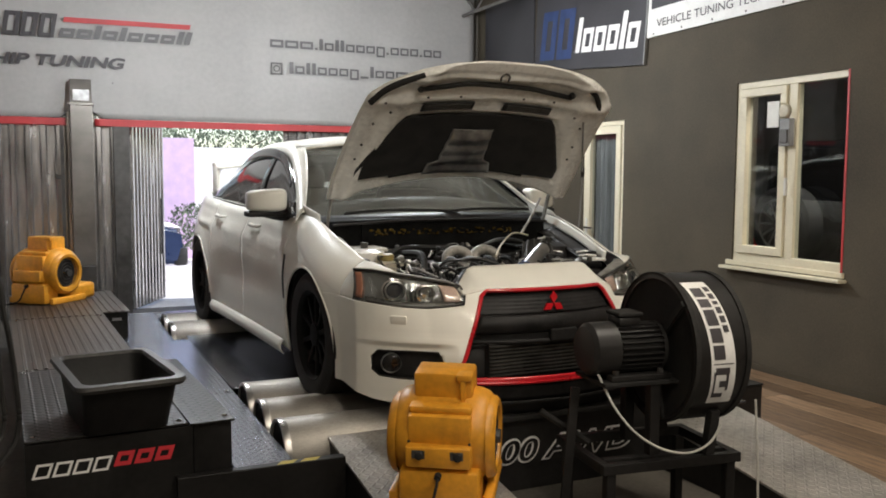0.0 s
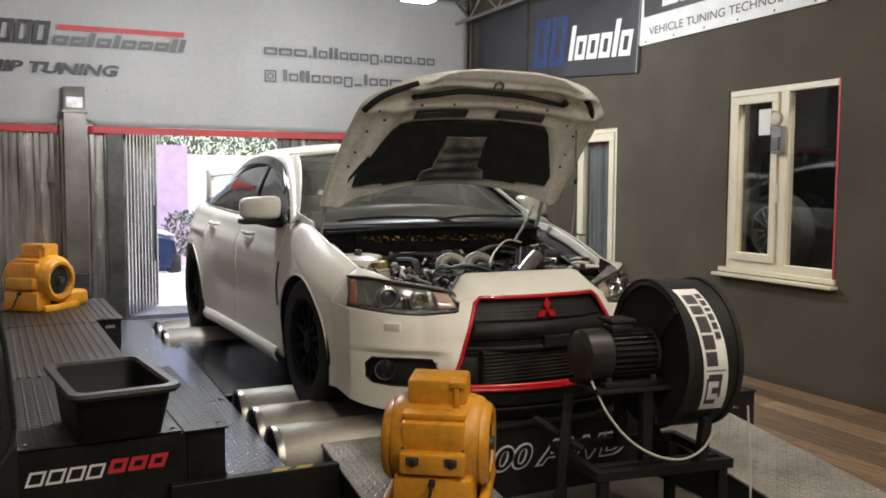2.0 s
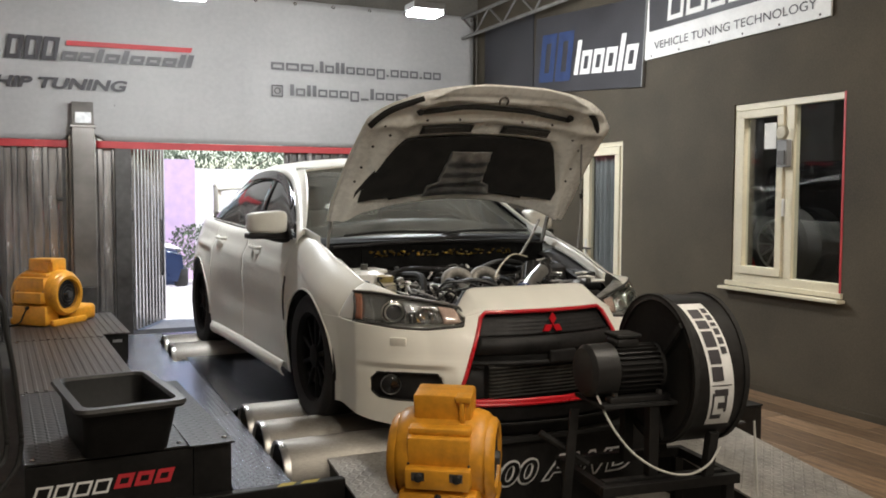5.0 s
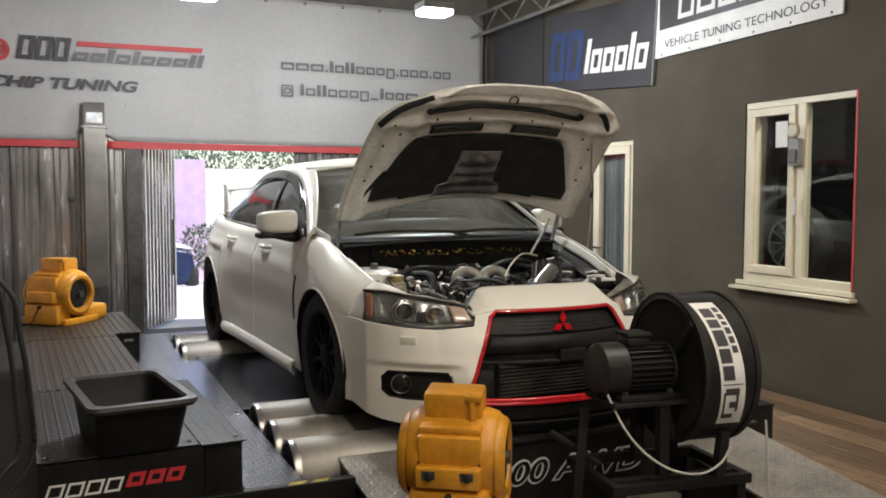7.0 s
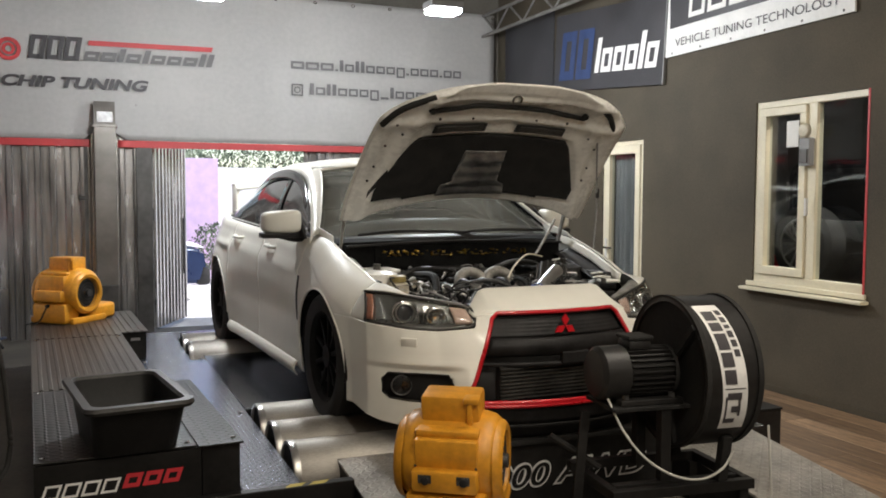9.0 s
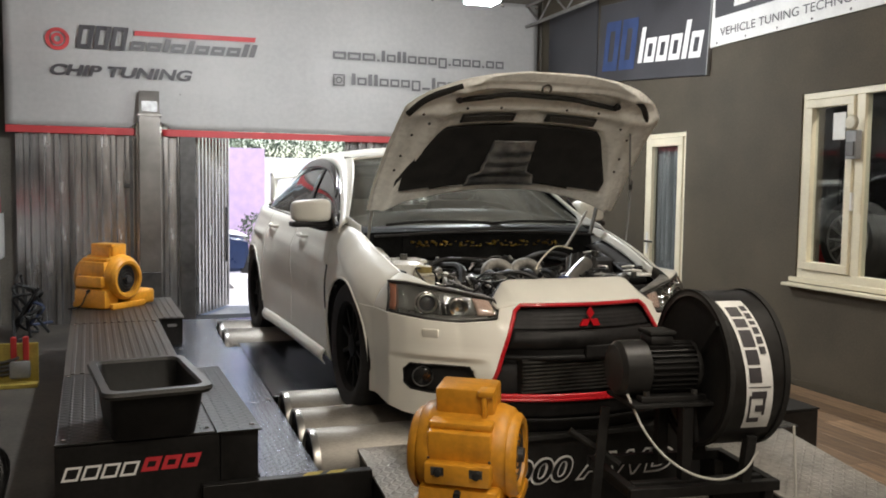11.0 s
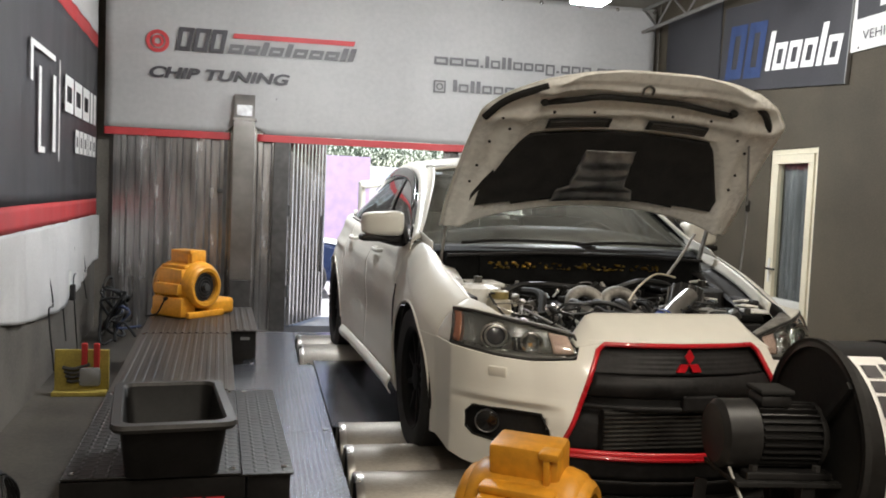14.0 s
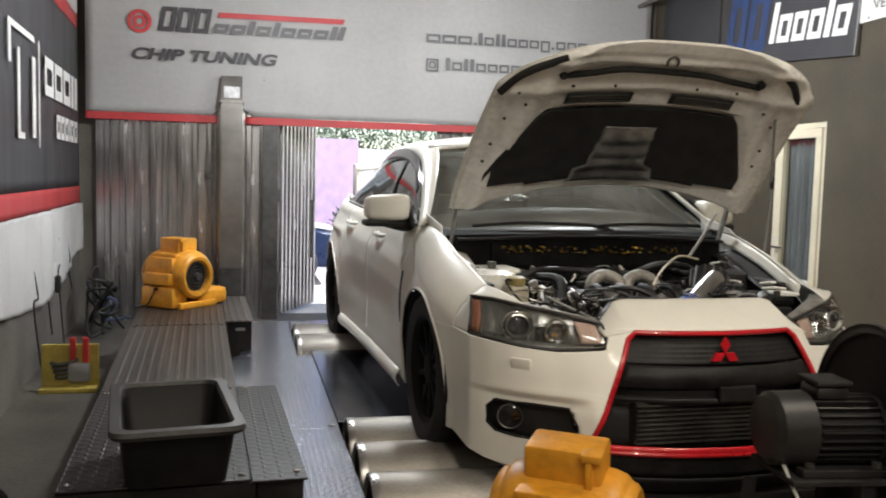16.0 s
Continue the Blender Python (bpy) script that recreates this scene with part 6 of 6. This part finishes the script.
# ---------------------------------------------------------------- drum fan on its stand
FX0, FX1, FY, FZ, FR = 2.43, 2.664, 2.918, 0.852, 0.302
fan = thing("drum_fan", pose(2.43, 2.918, FLOOR, 0, 0, -7) @ Matrix.Translation((-2.43, -2.918, 0)), "large black drum fan with electric motor on a steel stand", "fan")
AX = Matrix.Translation((FX0, FY, FZ - FLOOR)) @ ALONG_X
L = FX1 - FX0
part("drum", lathe([(FR - 0.02, 0.0), (FR, 0.0), (FR, L), (FR - 0.008, L), (FR - 0.008, 0.01)], 72, AX, close=False), M["black_paint"], fan, smooth=True)
for a0, a1 in ((-0.004, 0.016), (L - 0.014, L + 0.008)):
    part("rim_band", lathe([(FR - 0.004, a0), (FR + 0.007, a0), (FR + 0.007, a1), (FR - 0.004, a1)], 72, AX, close=False), M["black_matte"], fan, smooth=True)
part("back_plate", lathe([(FR - 0.02, 0.012), (FR * 0.6, 0.03), (0.06, 0.03)], 56, AX, close=False), M["black_matte"], fan, smooth=True)
for k in range(6):
    bl = boxm(0.07, -0.065, 0.12, FR - 0.025, 0.065, 0.126, 0.0, AX @ Matrix.Rotation(radians(60 * k), 4, "Z") @ Matrix.Rotation(radians(28), 4, "X"))
    part("blade", bl, M["steel_dark"], fan)
for k in range(3):
    part("motor_strut", boxm(-0.012, 0.06, -0.012, 0.012, FR - 0.01, 0.004, 0.0, AX @ Matrix.Rotation(radians(120 * k + 15), 4, "Z")), M["black_matte"], fan)


def on_drum(u, v, r=0.003, x0=0.055, x1=0.163, a0=-37, a1=66):
    a = radians(a0 + (a1 - a0) * v)
    return (FX0 + x0 + (x1 - x0) * u + 0.055 * (0.5 - v), FY - (FR + r) * math.cos(a), FZ - FLOOR + (FR + r) * math.sin(a))


lab = patch("label", lambda u, v: on_drum(u, v), 4, 30, M["ink_white"], fan, 0.0, "white sticker with black marks")
for v0, v1, u0, u1 in ((0.06, 0.10, 0.15, 0.55), (0.06, 0.27, 0.10, 0.18), (0.12, 0.27, 0.62, 0.72), (0.15, 0.20, 0.35, 0.72), (0.25, 0.30, 0.18, 0.75), (0.325, 0.332, 0.08, 0.9),
                       (0.36, 0.46, 0.12, 0.58), (0.48, 0.58, 0.12, 0.58), (0.60, 0.72, 0.12, 0.58), (0.74, 0.81, 0.12, 0.58), (0.83, 0.92, 0.12, 0.58),
                       (0.55, 0.60, 0.68, 0.90), (0.62, 0.67, 0.68, 0.90), (0.69, 0.74, 0.68, 0.90), (0.76, 0.79, 0.68, 0.90), (0.81, 0.86, 0.68, 0.90), (0.88, 0.93, 0.68, 0.90)):
    patch("label_bar", lambda u, v, q=(v0, v1, u0, u1): on_drum(q[2] + (q[3] - q[2]) * u, q[0] + (q[1] - q[0]) * v, 0.0055), 1, 4, M["ink_dark"], fan, 0.0)

mo = new("motor")
mo.parent = fan
MZ = 0.862 - FLOOR
MX = Matrix.Translation((2.092, FY - 0.02, MZ)) @ ALONG_X
part("fan_cover", lathe([(0.001, 0.0), (0.03, 0.0), (0.09, 0.004), (0.106, 0.022), (0.108, 0.12), (0.10, 0.125)], 40, MX, close=False), M["black_paint"], mo, smooth=True)
part("stator", lathe([(0.082, 0.12), (0.082, 0.33)], 32, MX), M["black_matte"], mo, smooth=True)
for k in range(26):
    part("cooling_fin", boxm(0.079, -0.0025, 0.13, 0.101, 0.0025, 0.315, 0.0, MX @ Matrix.Rotation(2 * math.pi * k / 26, 4, "Z")), M["black_paint"], mo)
part("end_shield", lathe([(0.098, 0.315), (0.100, 0.33), (0.06, 0.35), (0.035, 0.36), (0.035, 0.375)], 32, MX, close=False), M["black_matte"], mo, smooth=True)
part("terminal_box", boxm(2.225, FY - 0.07, MZ + 0.092, 2.325, FY + 0.035, MZ + 0.13, 0.012), M["black_paint"], mo, smooth=True)
part("terminal_lid", boxm(2.22, FY - 0.075, MZ + 0.131, 2.33, FY + 0.04, MZ + 0.148, 0.006), M["black_matte"], mo)
part("foot", boxm(2.17, FY - 0.12, MZ - 0.118, 2.44, FY - 0.07, MZ - 0.095, 0.004), M["black_paint"], mo)
part("foot", boxm(2.17, FY + 0.03, MZ - 0.118, 2.44, FY + 0.08, MZ - 0.095, 0.004), M["black_paint"], mo)
for bx in (2.20, 2.40):
    part("foot_bolt", lathe([(0.014, 0), (0.014, 0.016)], 6, pose(bx, FY - 0.095, MZ - 0.095)), M["steel_dark"], mo)
part("motor_table", boxm(2.13, FY - 0.14, MZ - 0.135, 2.46, FY + 0.12, MZ - 0.119, 0.003), M["black_matte"], fan)
TZ = 0.44 - FLOOR
for px, py in ((2.36, FY - 0.11), (2.36, FY + 0.09)):
    part("upright", boxm(px - 0.022, py - 0.022, TZ, px + 0.022, py + 0.022, MZ - 0.1355, 0.003), M["panel_black"], fan)
for x0, y0, x1, y1 in ((2.10, FY - 0.20, 2.72, FY - 0.165), (2.10, FY + 0.20, 2.72, FY + 0.235), (2.10, FY - 0.164, 2.135, FY + 0.199), (2.685, FY - 0.164, 2.72, FY + 0.199), (2.14, FY - 0.13, 2.684, FY - 0.095)):
    part("base_angle", boxm(x0, y0, TZ - 0.04, x1, y1, TZ, 0.003), M["panel_black"], fan)
for px, py in ((2.14, FY - 0.17), (2.68, FY - 0.17), (2.14, FY + 0.20), (2.68, FY + 0.20)):
    part("leg", boxm(px - 0.02, py - 0.02, 0, px + 0.02, py + 0.02, TZ - 0.041, 0.003), M["panel_black"], fan)
for s in (-1, 1):
    part("drum_saddle", boxm(-0.02, -0.02, 0, 0.02, 0.02, 0.19, 0.003, pose(2.58, FY + s * 0.17, TZ, s * -10)), M["black_matte"], fan)
part("front_stay", boxm(-0.02, -0.006, 0, 0.02, 0.006, 0.62, 0.002, pose(2.01, 2.90, 0.0, -8, 9)), M["black_paint"], fan, "black flat bar stay")
part("cross_stay", tube([(1.98, 3.05, 0.50), (2.10, 3.02, 0.42), (2.17, 2.98, 0.37)], 0.014, 8, smooth_path=0), M["black_matte"], fan)
part("power_cable", tube([(2.13, FY - 0.08, MZ - 0.09), (2.16, FY - 0.16, 0.58), (2.22, FY - 0.22, 0.49), (2.32, FY - 0.25, 0.425), (2.44, FY - 0.255, 0.40), (2.54, FY - 0.245, 0.43), (2.60, FY - 0.225, 0.49)], 0.0048, 8), M["cable"], fan, "grey white power cable", True)
part("drop_cable", tube([(2.66, FY - 0.355, 0.62), (2.67, FY - 0.365, 0.4), (2.675, FY - 0.37, 0.2), (2.67, FY - 0.38, 0.01)], 0.0045, 8), M["cable"], fan, "grey white power cable", True)
sh = thing("cable_coil", pose(2.66, 2.62, FLOOR), "small loose coil of white cable under the fan", "cable")
part("loops", tube([(0.11 * math.cos(a) * (1 + 0.15 * math.sin(3 * a)), 0.06 * math.sin(a), 0.008 + 0.004 * a) for a in np.linspace(0, 4 * math.pi, 34)], 0.007, 6, smooth_path=2), M["cable"], sh)


# ---------------------------------------------------------------- yellow air movers
def air_mover(m, label, skirt=0.0, switches=True):
    t = thing("air_mover", m, label, "blower", "yellow air movers")
    y_ = M["yellow"]
    # snail housing: rounded outline turned across the width
    out = []
    for i in range(40):
        a = 2 * math.pi * i / 40
        r = 0.182 + 0.014 * math.sin(a + 0.6)
        out.append((r * math.cos(a), 0.235 + r * math.sin(a)))
    bm = bmesh.new()
    rings = []
    for x, k in ((-0.195, 0.72), (-0.19, 0.84), (-0.17, 0.94), (-0.13, 1.0), (0.13, 1.0), (0.17, 0.94), (0.19, 0.84), (0.195, 0.72)):
        rings.append([bm.verts.new((x, y * k, 0.235 + (z - 0.235) * k)) for y, z in out])
    for a, b in zip(rings, rings[1:]):
        for i in range(40):
            bm.faces.new((a[i], a[(i + 1) % 40], b[(i + 1) % 40], b[i]))
    part("housing", bm, y_, t, smooth=True)
    for s in (-1, 1):
        ring = lathe([(0.168, -0.012), (0.162, 0.012), (0.145, 0.026), (0.122, 0.022), (0.112, 0.0), (0.108, -0.05)], 40, Matrix.Translation((s * 0.19, 0, 0.235)) @ (ALONG_X if s > 0 else Matrix.Rotation(radians(-90), 4, "Y")), close=False)
        part("inlet_ring", ring, y_, t, smooth=True)
        part("inlet_dark", lathe([(0.112, 0), (0.01, 0)], 32, Matrix.Translation((s * 0.175, 0, 0.235)) @ ALONG_X, close=False), M["black_matte"], t)
        for k in range(4):
            rr = 0.03 + 0.024 * k
            part("inlet_grille", lathe([(rr - 0.002, -0.002), (rr + 0.002, -0.002), (rr + 0.002, 0.002), (rr - 0.002, 0.002), (rr - 0.002, -0.002)], 28, Matrix.Translation((s * 0.20, 0, 0.235)) @ ALONG_X, close=False), M["steel_dark"], t)
        part("inlet_hub", lathe([(0.028, -0.01), (0.028, 0.01)], 16, Matrix.Translation((s * 0.213, 0, 0.235)) @ ALONG_X), M["steel_dark"], t)
        part("side_foot", boxm(-0.02, -0.17, 0, 0.02, 0.20, 0.05, 0.012, Matrix.Translation((s * 0.19, 0, 0))), y_, t, smooth=True)
    # outlet along the ground
    part("nozzle", boxm(-0.19, 0.04, 0.005, 0.19, 0.335, 0.13, 0.03, None, 3), y_, t, smooth=True)
    part("nozzle_mouth", boxm(-0.165, 0.3355, 0.025, 0.165, 0.338, 0.112), M["black_matte"], t)
    # handle block on top
    hb = bmesh.new()
    box(hb, -0.118, -0.065, 0.385, 0.118, 0.085, 0.512, 0.014, None, 2)
    part("handle_block", hb, y_, t, smooth=True)
    part("handle_lip", boxm(0.055, -0.085, 0.487, 0.120, -0.02, 0.514, 0.008), y_, t, smooth=True)
    part("handle_rib", boxm(0.07, -0.082, 0.38, 0.092, -0.06, 0.49, 0.006), y_, t, smooth=True)
    part("handle_shelf", boxm(-0.125, -0.145, 0.372, 0.125, -0.06, 0.402, 0.010), y_, t, smooth=True)
    # back with its switch panel
    part("back_recess", boxm(-0.125, -0.175, 0.255, 0.125, -0.10, 0.374, 0.012), y_, t, smooth=True)
    part("switch_panel", boxm(-0.13, -0.215, 0.175, 0.13, -0.13, 0.262, 0.012), y_, t, smooth=True)
    for sx in (-0.075, 0.075) if switches else ():
        part("switch_plate", boxm(sx - 0.026, -0.2175, 0.215, sx + 0.026, -0.214, 0.25, 0.002), M["alloy"], t)
        part("switch_knob", lathe([(0.018, 0), (0.016, 0.016), (0.01, 0.018)], 14, pose(sx + 0.004, -0.217, 0.232, 90)), M["black_matte"], t, smooth=True)
    for sx in (-0.13, 0.13):
        part("screw", lathe([(0.006, 0), (0.004, 0.003)], 8, pose(sx * 0.92, -0.176, 0.268, 90)), M["steel_dark"], t)
    part("back_base", boxm(-0.16, -0.205, 0.005, 0.16, -0.05, 0.16, 0.02), y_, t, smooth=True)
    if skirt:
        part("base_skirt", boxm(-0.17, -0.17, -skirt, 0.17, 0.20, 0.008, 0.02), y_, t, smooth=True)
    part("cord_grip", cyl((0.0, -0.20, 0.145), (0.0, -0.222, 0.14), 0.014, 12), M["black_matte"], t)
    part("cord", tube([(0.0, -0.22, 0.14), (-0.005, -0.24, 0.10), (-0.03, -0.27, 0.03), (-0.12, -0.30, 0.008)], 0.006, 8), M["black_matte"], t)
    return t


air_mover(pose(1.56, 3.075, 0.333, 6.5, 0, -34) @ Matrix.Scale(0.95, 4), "worn yellow plastic air mover on the ramp before the car", 0.08)
air_mover(pose(0.14, 7.53, PT + 0.001, 0, 0, -42), "worn yellow plastic air mover on the side platform", 0.0, False)

# ---------------------------------------------------------------- clutter by the side wall
cr = thing("tool_case", pose(-0.50, 6.88, FLOOR), "open yellow tool case with red handled tools", "tool case")
part("back", boxm(-0.18, 0.0, 0.0, 0.18, 0.02, 0.31, 0.006), M["yellow_board"], cr)
part("tray", boxm(-0.18, -0.10, 0.0, 0.18, -0.001, 0.03, 0.006), M["yellow_board"], cr)
for sx in (0.02, 0.10):
    part("red_grip", boxm(sx - 0.02, -0.03, 0.18, sx + 0.02, -0.002, 0.36, 0.008), M["red_plastic"], cr)
for i, (zz, ll) in enumerate(((0.19, 0.11), (0.16, 0.13), (0.13, 0.10), (0.10, 0.14))):
    part("tool", tube([(-0.12 + 0.01 * i, -0.02, zz), (-0.05, -0.03, zz - 0.01), (-0.12 + ll * 1.6, -0.02, zz + 0.02)], 0.012, 8), M["steel_dark"], cr, smooth=True)
part("pouch", boxm(-0.01, -0.05, 0.06, 0.13, -0.021, 0.19, 0.02), M["grey_plastic"], cr, smooth=True)
for k, (yy, z0_, z1_) in enumerate(((7.2, 0.75, 0.16), (7.7, 0.95, 0.3), (8.3, 0.9, 0.12), (8.8, 0.85, 0.5))):
    cbx = thing("hanging_cable", pose(left_at(yy) + 0.03, yy, z0_), "thin dark cable hanging on the concrete wall", "cable", "wall cables")
    part("wire", tube([(0, 0, 0.1), (0.015, 0.06, -0.1), (0.01, -0.05, -0.25 * (z0_ - z1_)), (0.03, 0.05, z1_ - z0_)], 0.006, 6), M["hose"], cbx)
so = thing("power_socket", pose(left_at(8.0) + 0.03, 8.0, 0.75), "white wall socket with a black plug", "socket")
part("plate", boxm(-0.03, -0.05, -0.08, 0.02, 0.05, 0.08, 0.008), M["pvc_white"], so)
part("plug", boxm(0.02, -0.03, -0.16, 0.06, 0.03, -0.03, 0.01), M["black_matte"], so)
hk = thing("rope_bundle", pose(-0.62, 9.2, FLOOR), "tangled blue and dark rope heap against the wall", "rope")
random.seed(9)
for i in range(7):
    pts = [(random.uniform(-0.14, 0.18), random.uniform(-0.5, 0.2), random.uniform(0.02, 0.55)) for _ in range(6)]
    part("strand", tube(pts, 0.014, 6), M["hose"] if i != 3 else M["dull_blue"], hk)
hh = thing("hanging_hose", pose(0.08, 1.9, 0), "black rubber hoses hanging beside the platform", "hose")
for k, (dx, dz) in enumerate(((0.0, 0.0), (-0.026, 0.02))):
    part("strand", tube([(-0.63, 0.02 * k, 1.68 + dz), (-0.22, 0.01 * k, 1.53 + dz), (-0.031 + dx, 0.01 * k, 1.388 + dz), (0.0 + dx, 0.01 * k, 1.276 + dz), (0.015 + dx, 0.01 * k, 1.147), (0.016 + dx, 0.01 * k, 1.05), (-0.02 + dx, -0.01, 0.985 + dz), (-0.16, -0.03, 0.82 + dz), (-0.35, 0.0, 0.4), (-0.5, 0.05, 0.10)], 0.0052, 8), M["hose"], hh, smooth=True)
cl = thing("cable_loops", pose(-0.17, 3.70, FLOOR), "black cable loops hung beside the platform", "cable")
for k in range(3):
    part("loop", tube([(0.01 * k + 0.015 * math.sin(3 * a), 0.10 * math.cos(a) + 0.02 * k, 0.25 + (0.22 - 0.02 * k) * math.sin(a)) for a in np.linspace(0, 2 * math.pi, 20)], 0.008, 6, smooth_path=2), M["hose"], cl)

# ---------------------------------------------------------------- dark vehicle in the side room
su = thing("parked_suv", pose(6.15, 5.35, FLOOR), "dark off-road car seen from behind with a spare wheel", "car")
part("body", boxm(0.0, -0.95, 0.42, 1.9, 0.95, 1.05, 0.10, None, 3), M["car_gloss"], su, smooth=True)
part("cabin", boxm(0.03, -0.84, 1.04, 1.8, 0.84, 1.80, 0.14, None, 3), M["car_gloss"], su, smooth=True)
part("rear_window", boxm(0.022, -0.60, 1.30, 0.032, 0.60, 1.66, 0.002), M["tint"], su)
part("bumper", boxm(-0.10, -0.95, 0.40, 0.06, 0.95, 0.62, 0.05), M["car_black"], su, smooth=True)
for s in (-1, 1):
    part("tail_light", boxm(-0.012, s * 0.86 - 0.05, 0.72, 0.01, s * 0.86 + 0.05, 1.0, 0.006), M["car_red"], su)
    part("wheel", lathe([(0.2, -0.12), (0.36, -0.12), (0.38, -0.09), (0.38, 0.09), (0.36, 0.12), (0.2, 0.12)], 32, Matrix.Translation((0.55, s * 0.80, 0.38)) @ ALONG_Y), M["tyre"], su, smooth=True)
wv = new("spare_wheel")
wv.parent = su
wv.matrix_local = pose(-0.12, 0.36, 1.07)
part("tyre", lathe([(0.21, -0.1), (0.28, -0.11), (0.325, -0.08), (0.325, 0.08), (0.28, 0.11), (0.21, 0.10)], 40, ALONG_X, close=False), M["tyre"], wv, smooth=True)
for k in range(12):
    part("spoke", boxm(0.03, -0.009, -0.10, 0.215, 0.009, -0.085, 0.003, ALONG_X @ Matrix.Rotation(radians(30 * k), 4, "Z"), 1), M["polished"], wv)
part("rim_ring", lathe([(0.20, -0.105), (0.215, -0.112), (0.222, -0.105), (0.215, -0.09)], 36, ALONG_X, close=False), M["polished"], wv, smooth=True)
part("hub", lathe([(0.05, -0.11), (0.05, -0.06)], 16, ALONG_X), M["steel_dark"], wv)

# ---------------------------------------------------------------- the yard
struct("fence_wall", boxm(-12, 16.0, 0.0, 2.56, 16.12, 2.2), M["fence"], "magenta yard fence paled to lilac for the glare")
struct("yard_wall", boxm(2.60, 16.3, 0.0, 16, 16.5, 2.05), M["white_wall"], "sunlit whitewashed yard wall")


def shrub(name, m, h, w_, n, seed, label):
    random.seed(seed)
    t = thing(name, m, label, "plant")
    part("trunk", tube([(0, 0, 0), (0.02, 0.01, h * 0.3), (-0.03, 0.02, h * 0.62), (0.02, 0, h * 0.85)], lambda q: 0.05 * h / 2 * (1 - 0.7 * q), 8), M["bark"], t)
    for k in range(5):
        a = k * 1.3
        part("limb", tube([(0, 0, h * (0.3 + 0.08 * k)), (0.25 * w_ * math.cos(a), 0.25 * w_ * math.sin(a), h * (0.45 + 0.08 * k)), (0.45 * w_ * math.cos(a), 0.45 * w_ * math.sin(a), h * (0.55 + 0.08 * k))], lambda q: 0.02 * h / 2 * (1 - 0.7 * q), 6), M["bark"], t)
    v, f = [], []
    for _ in range(n):
        a, r, z = random.uniform(0, 6.283), w_ * 0.55 * random.random() ** 0.5, h * (0.25 + 0.75 * random.random())
        r *= 1.2 - abs(z / h - 0.6)
        c = Vector((r * math.cos(a), r * math.sin(a), z))
        e = Euler((random.uniform(0, 3), random.uniform(0, 3), random.uniform(0, 3))).to_matrix()
        sz = random.uniform(0.05, 0.11) * (0.6 + 0.13 * h)
        i = len(v)
        v += [c + e @ Vector(q) * sz for q in ((-0.5, 0, 0), (0, -0.3, 0.05), (0.6, 0, 0), (0, 0.3, 0.05))]
        f.append((i, i + 1, i + 2, i + 3))
    tagged(link_mesh("crown", v, f, M["leaf"], t), kind="stuff")


shrub("bush", pose(2.55, 15.2, 0.06), 1.0, 1.0, 1500, 3, "pale green bush at the yard fence")
for i, (x, y, h) in enumerate(((1.0, 18.5, 2.75), (3.6, 19.5, 2.6), (6.5, 20, 3.0), (-2.5, 19, 2.9))):
    shrub("tree", pose(x, y, 0.06), h, 3.6, 5500, 20 + i, "leafy green tree behind the yard wall")
yc = thing("parked_car", pose(0.55, 13.4, 0.06), "dark blue hatchback parked in the sunny yard", "car")
ym = bmesh.new()
prism(ym, [(-2.3, 0.25), (1.28, 0.25), (1.34, 0.45), (1.30, 0.72), (0.55, 0.86), (-2.3, 0.92)], -0.82, 0.82)
bmesh.ops.bevel(ym, geom=list(ym.edges), offset=0.05, segments=2, affect="EDGES")
part("body", ym, M["blue_car"], yc, smooth=True)
ym = bmesh.new()
prism(ym, [(-2.2, 0.90), (0.50, 0.86), (-0.15, 1.38), (-1.9, 1.42)], -0.70, 0.70)
part("cabin", ym, M["pane"], yc)
part("roof", boxm(-1.9, -0.66, 1.385, -0.15, 0.66, 1.43, 0.02), M["white_wall"], yc)
part("bonnet_panel", boxm(0.45, -0.72, 0.79, 1.22, 0.72, 0.80, 0.0, pose(0.0, 0, 0.13, 0, 8)), M["white_wall"], yc)
for wx in (0.75, -1.7):
    for s in (-1, 1):
        wv = new("wheel")
        wv.parent = yc
        wv.matrix_local = pose(wx, s * 0.78, 0.30)
        part("tyre", lathe([(0.18, -0.09), (0.28, -0.09), (0.30, -0.06), (0.30, 0.06), (0.28, 0.09), (0.18, 0.09)], 28, ALONG_Y, close=False), M["tyre"], wv, smooth=True)
        part("rim", lathe([(0.18, -0.02), (0.01, -0.03)], 20, ALONG_Y, close=False), M["alloy"], wv)
part("front_bumper", boxm(1.20, -0.8, 0.22, 1.40, 0.8, 0.48, 0.05), M["car_black"], yc, smooth=True)

# ---------------------------------------------------------------- laminate strips by the plaster wall, last
floor_ob = bpy.data.objects["floor"]
pm = bpy.data.meshes.new("plank")
pk = boxm(0, 0, 0, 0.186, 1.196, 0.008, 0.0015, None, 1)
pk.to_mesh(pm)
pk.free()
pm.materials.append(M["plank"])
random.seed(2)
for c in range(8):
    off = random.uniform(-1.1, 0)
    for r in range(9):
        y = FRONT + 0.05 + off + r * 1.2 + 0.6
        if y + 1.196 > 8.6 or y < FRONT:
            continue
        ob = new("plank", pm)
        ob.parent = floor_ob
        ob.location = (3.53 + c * 0.19, y, FLOOR + 0.0005)
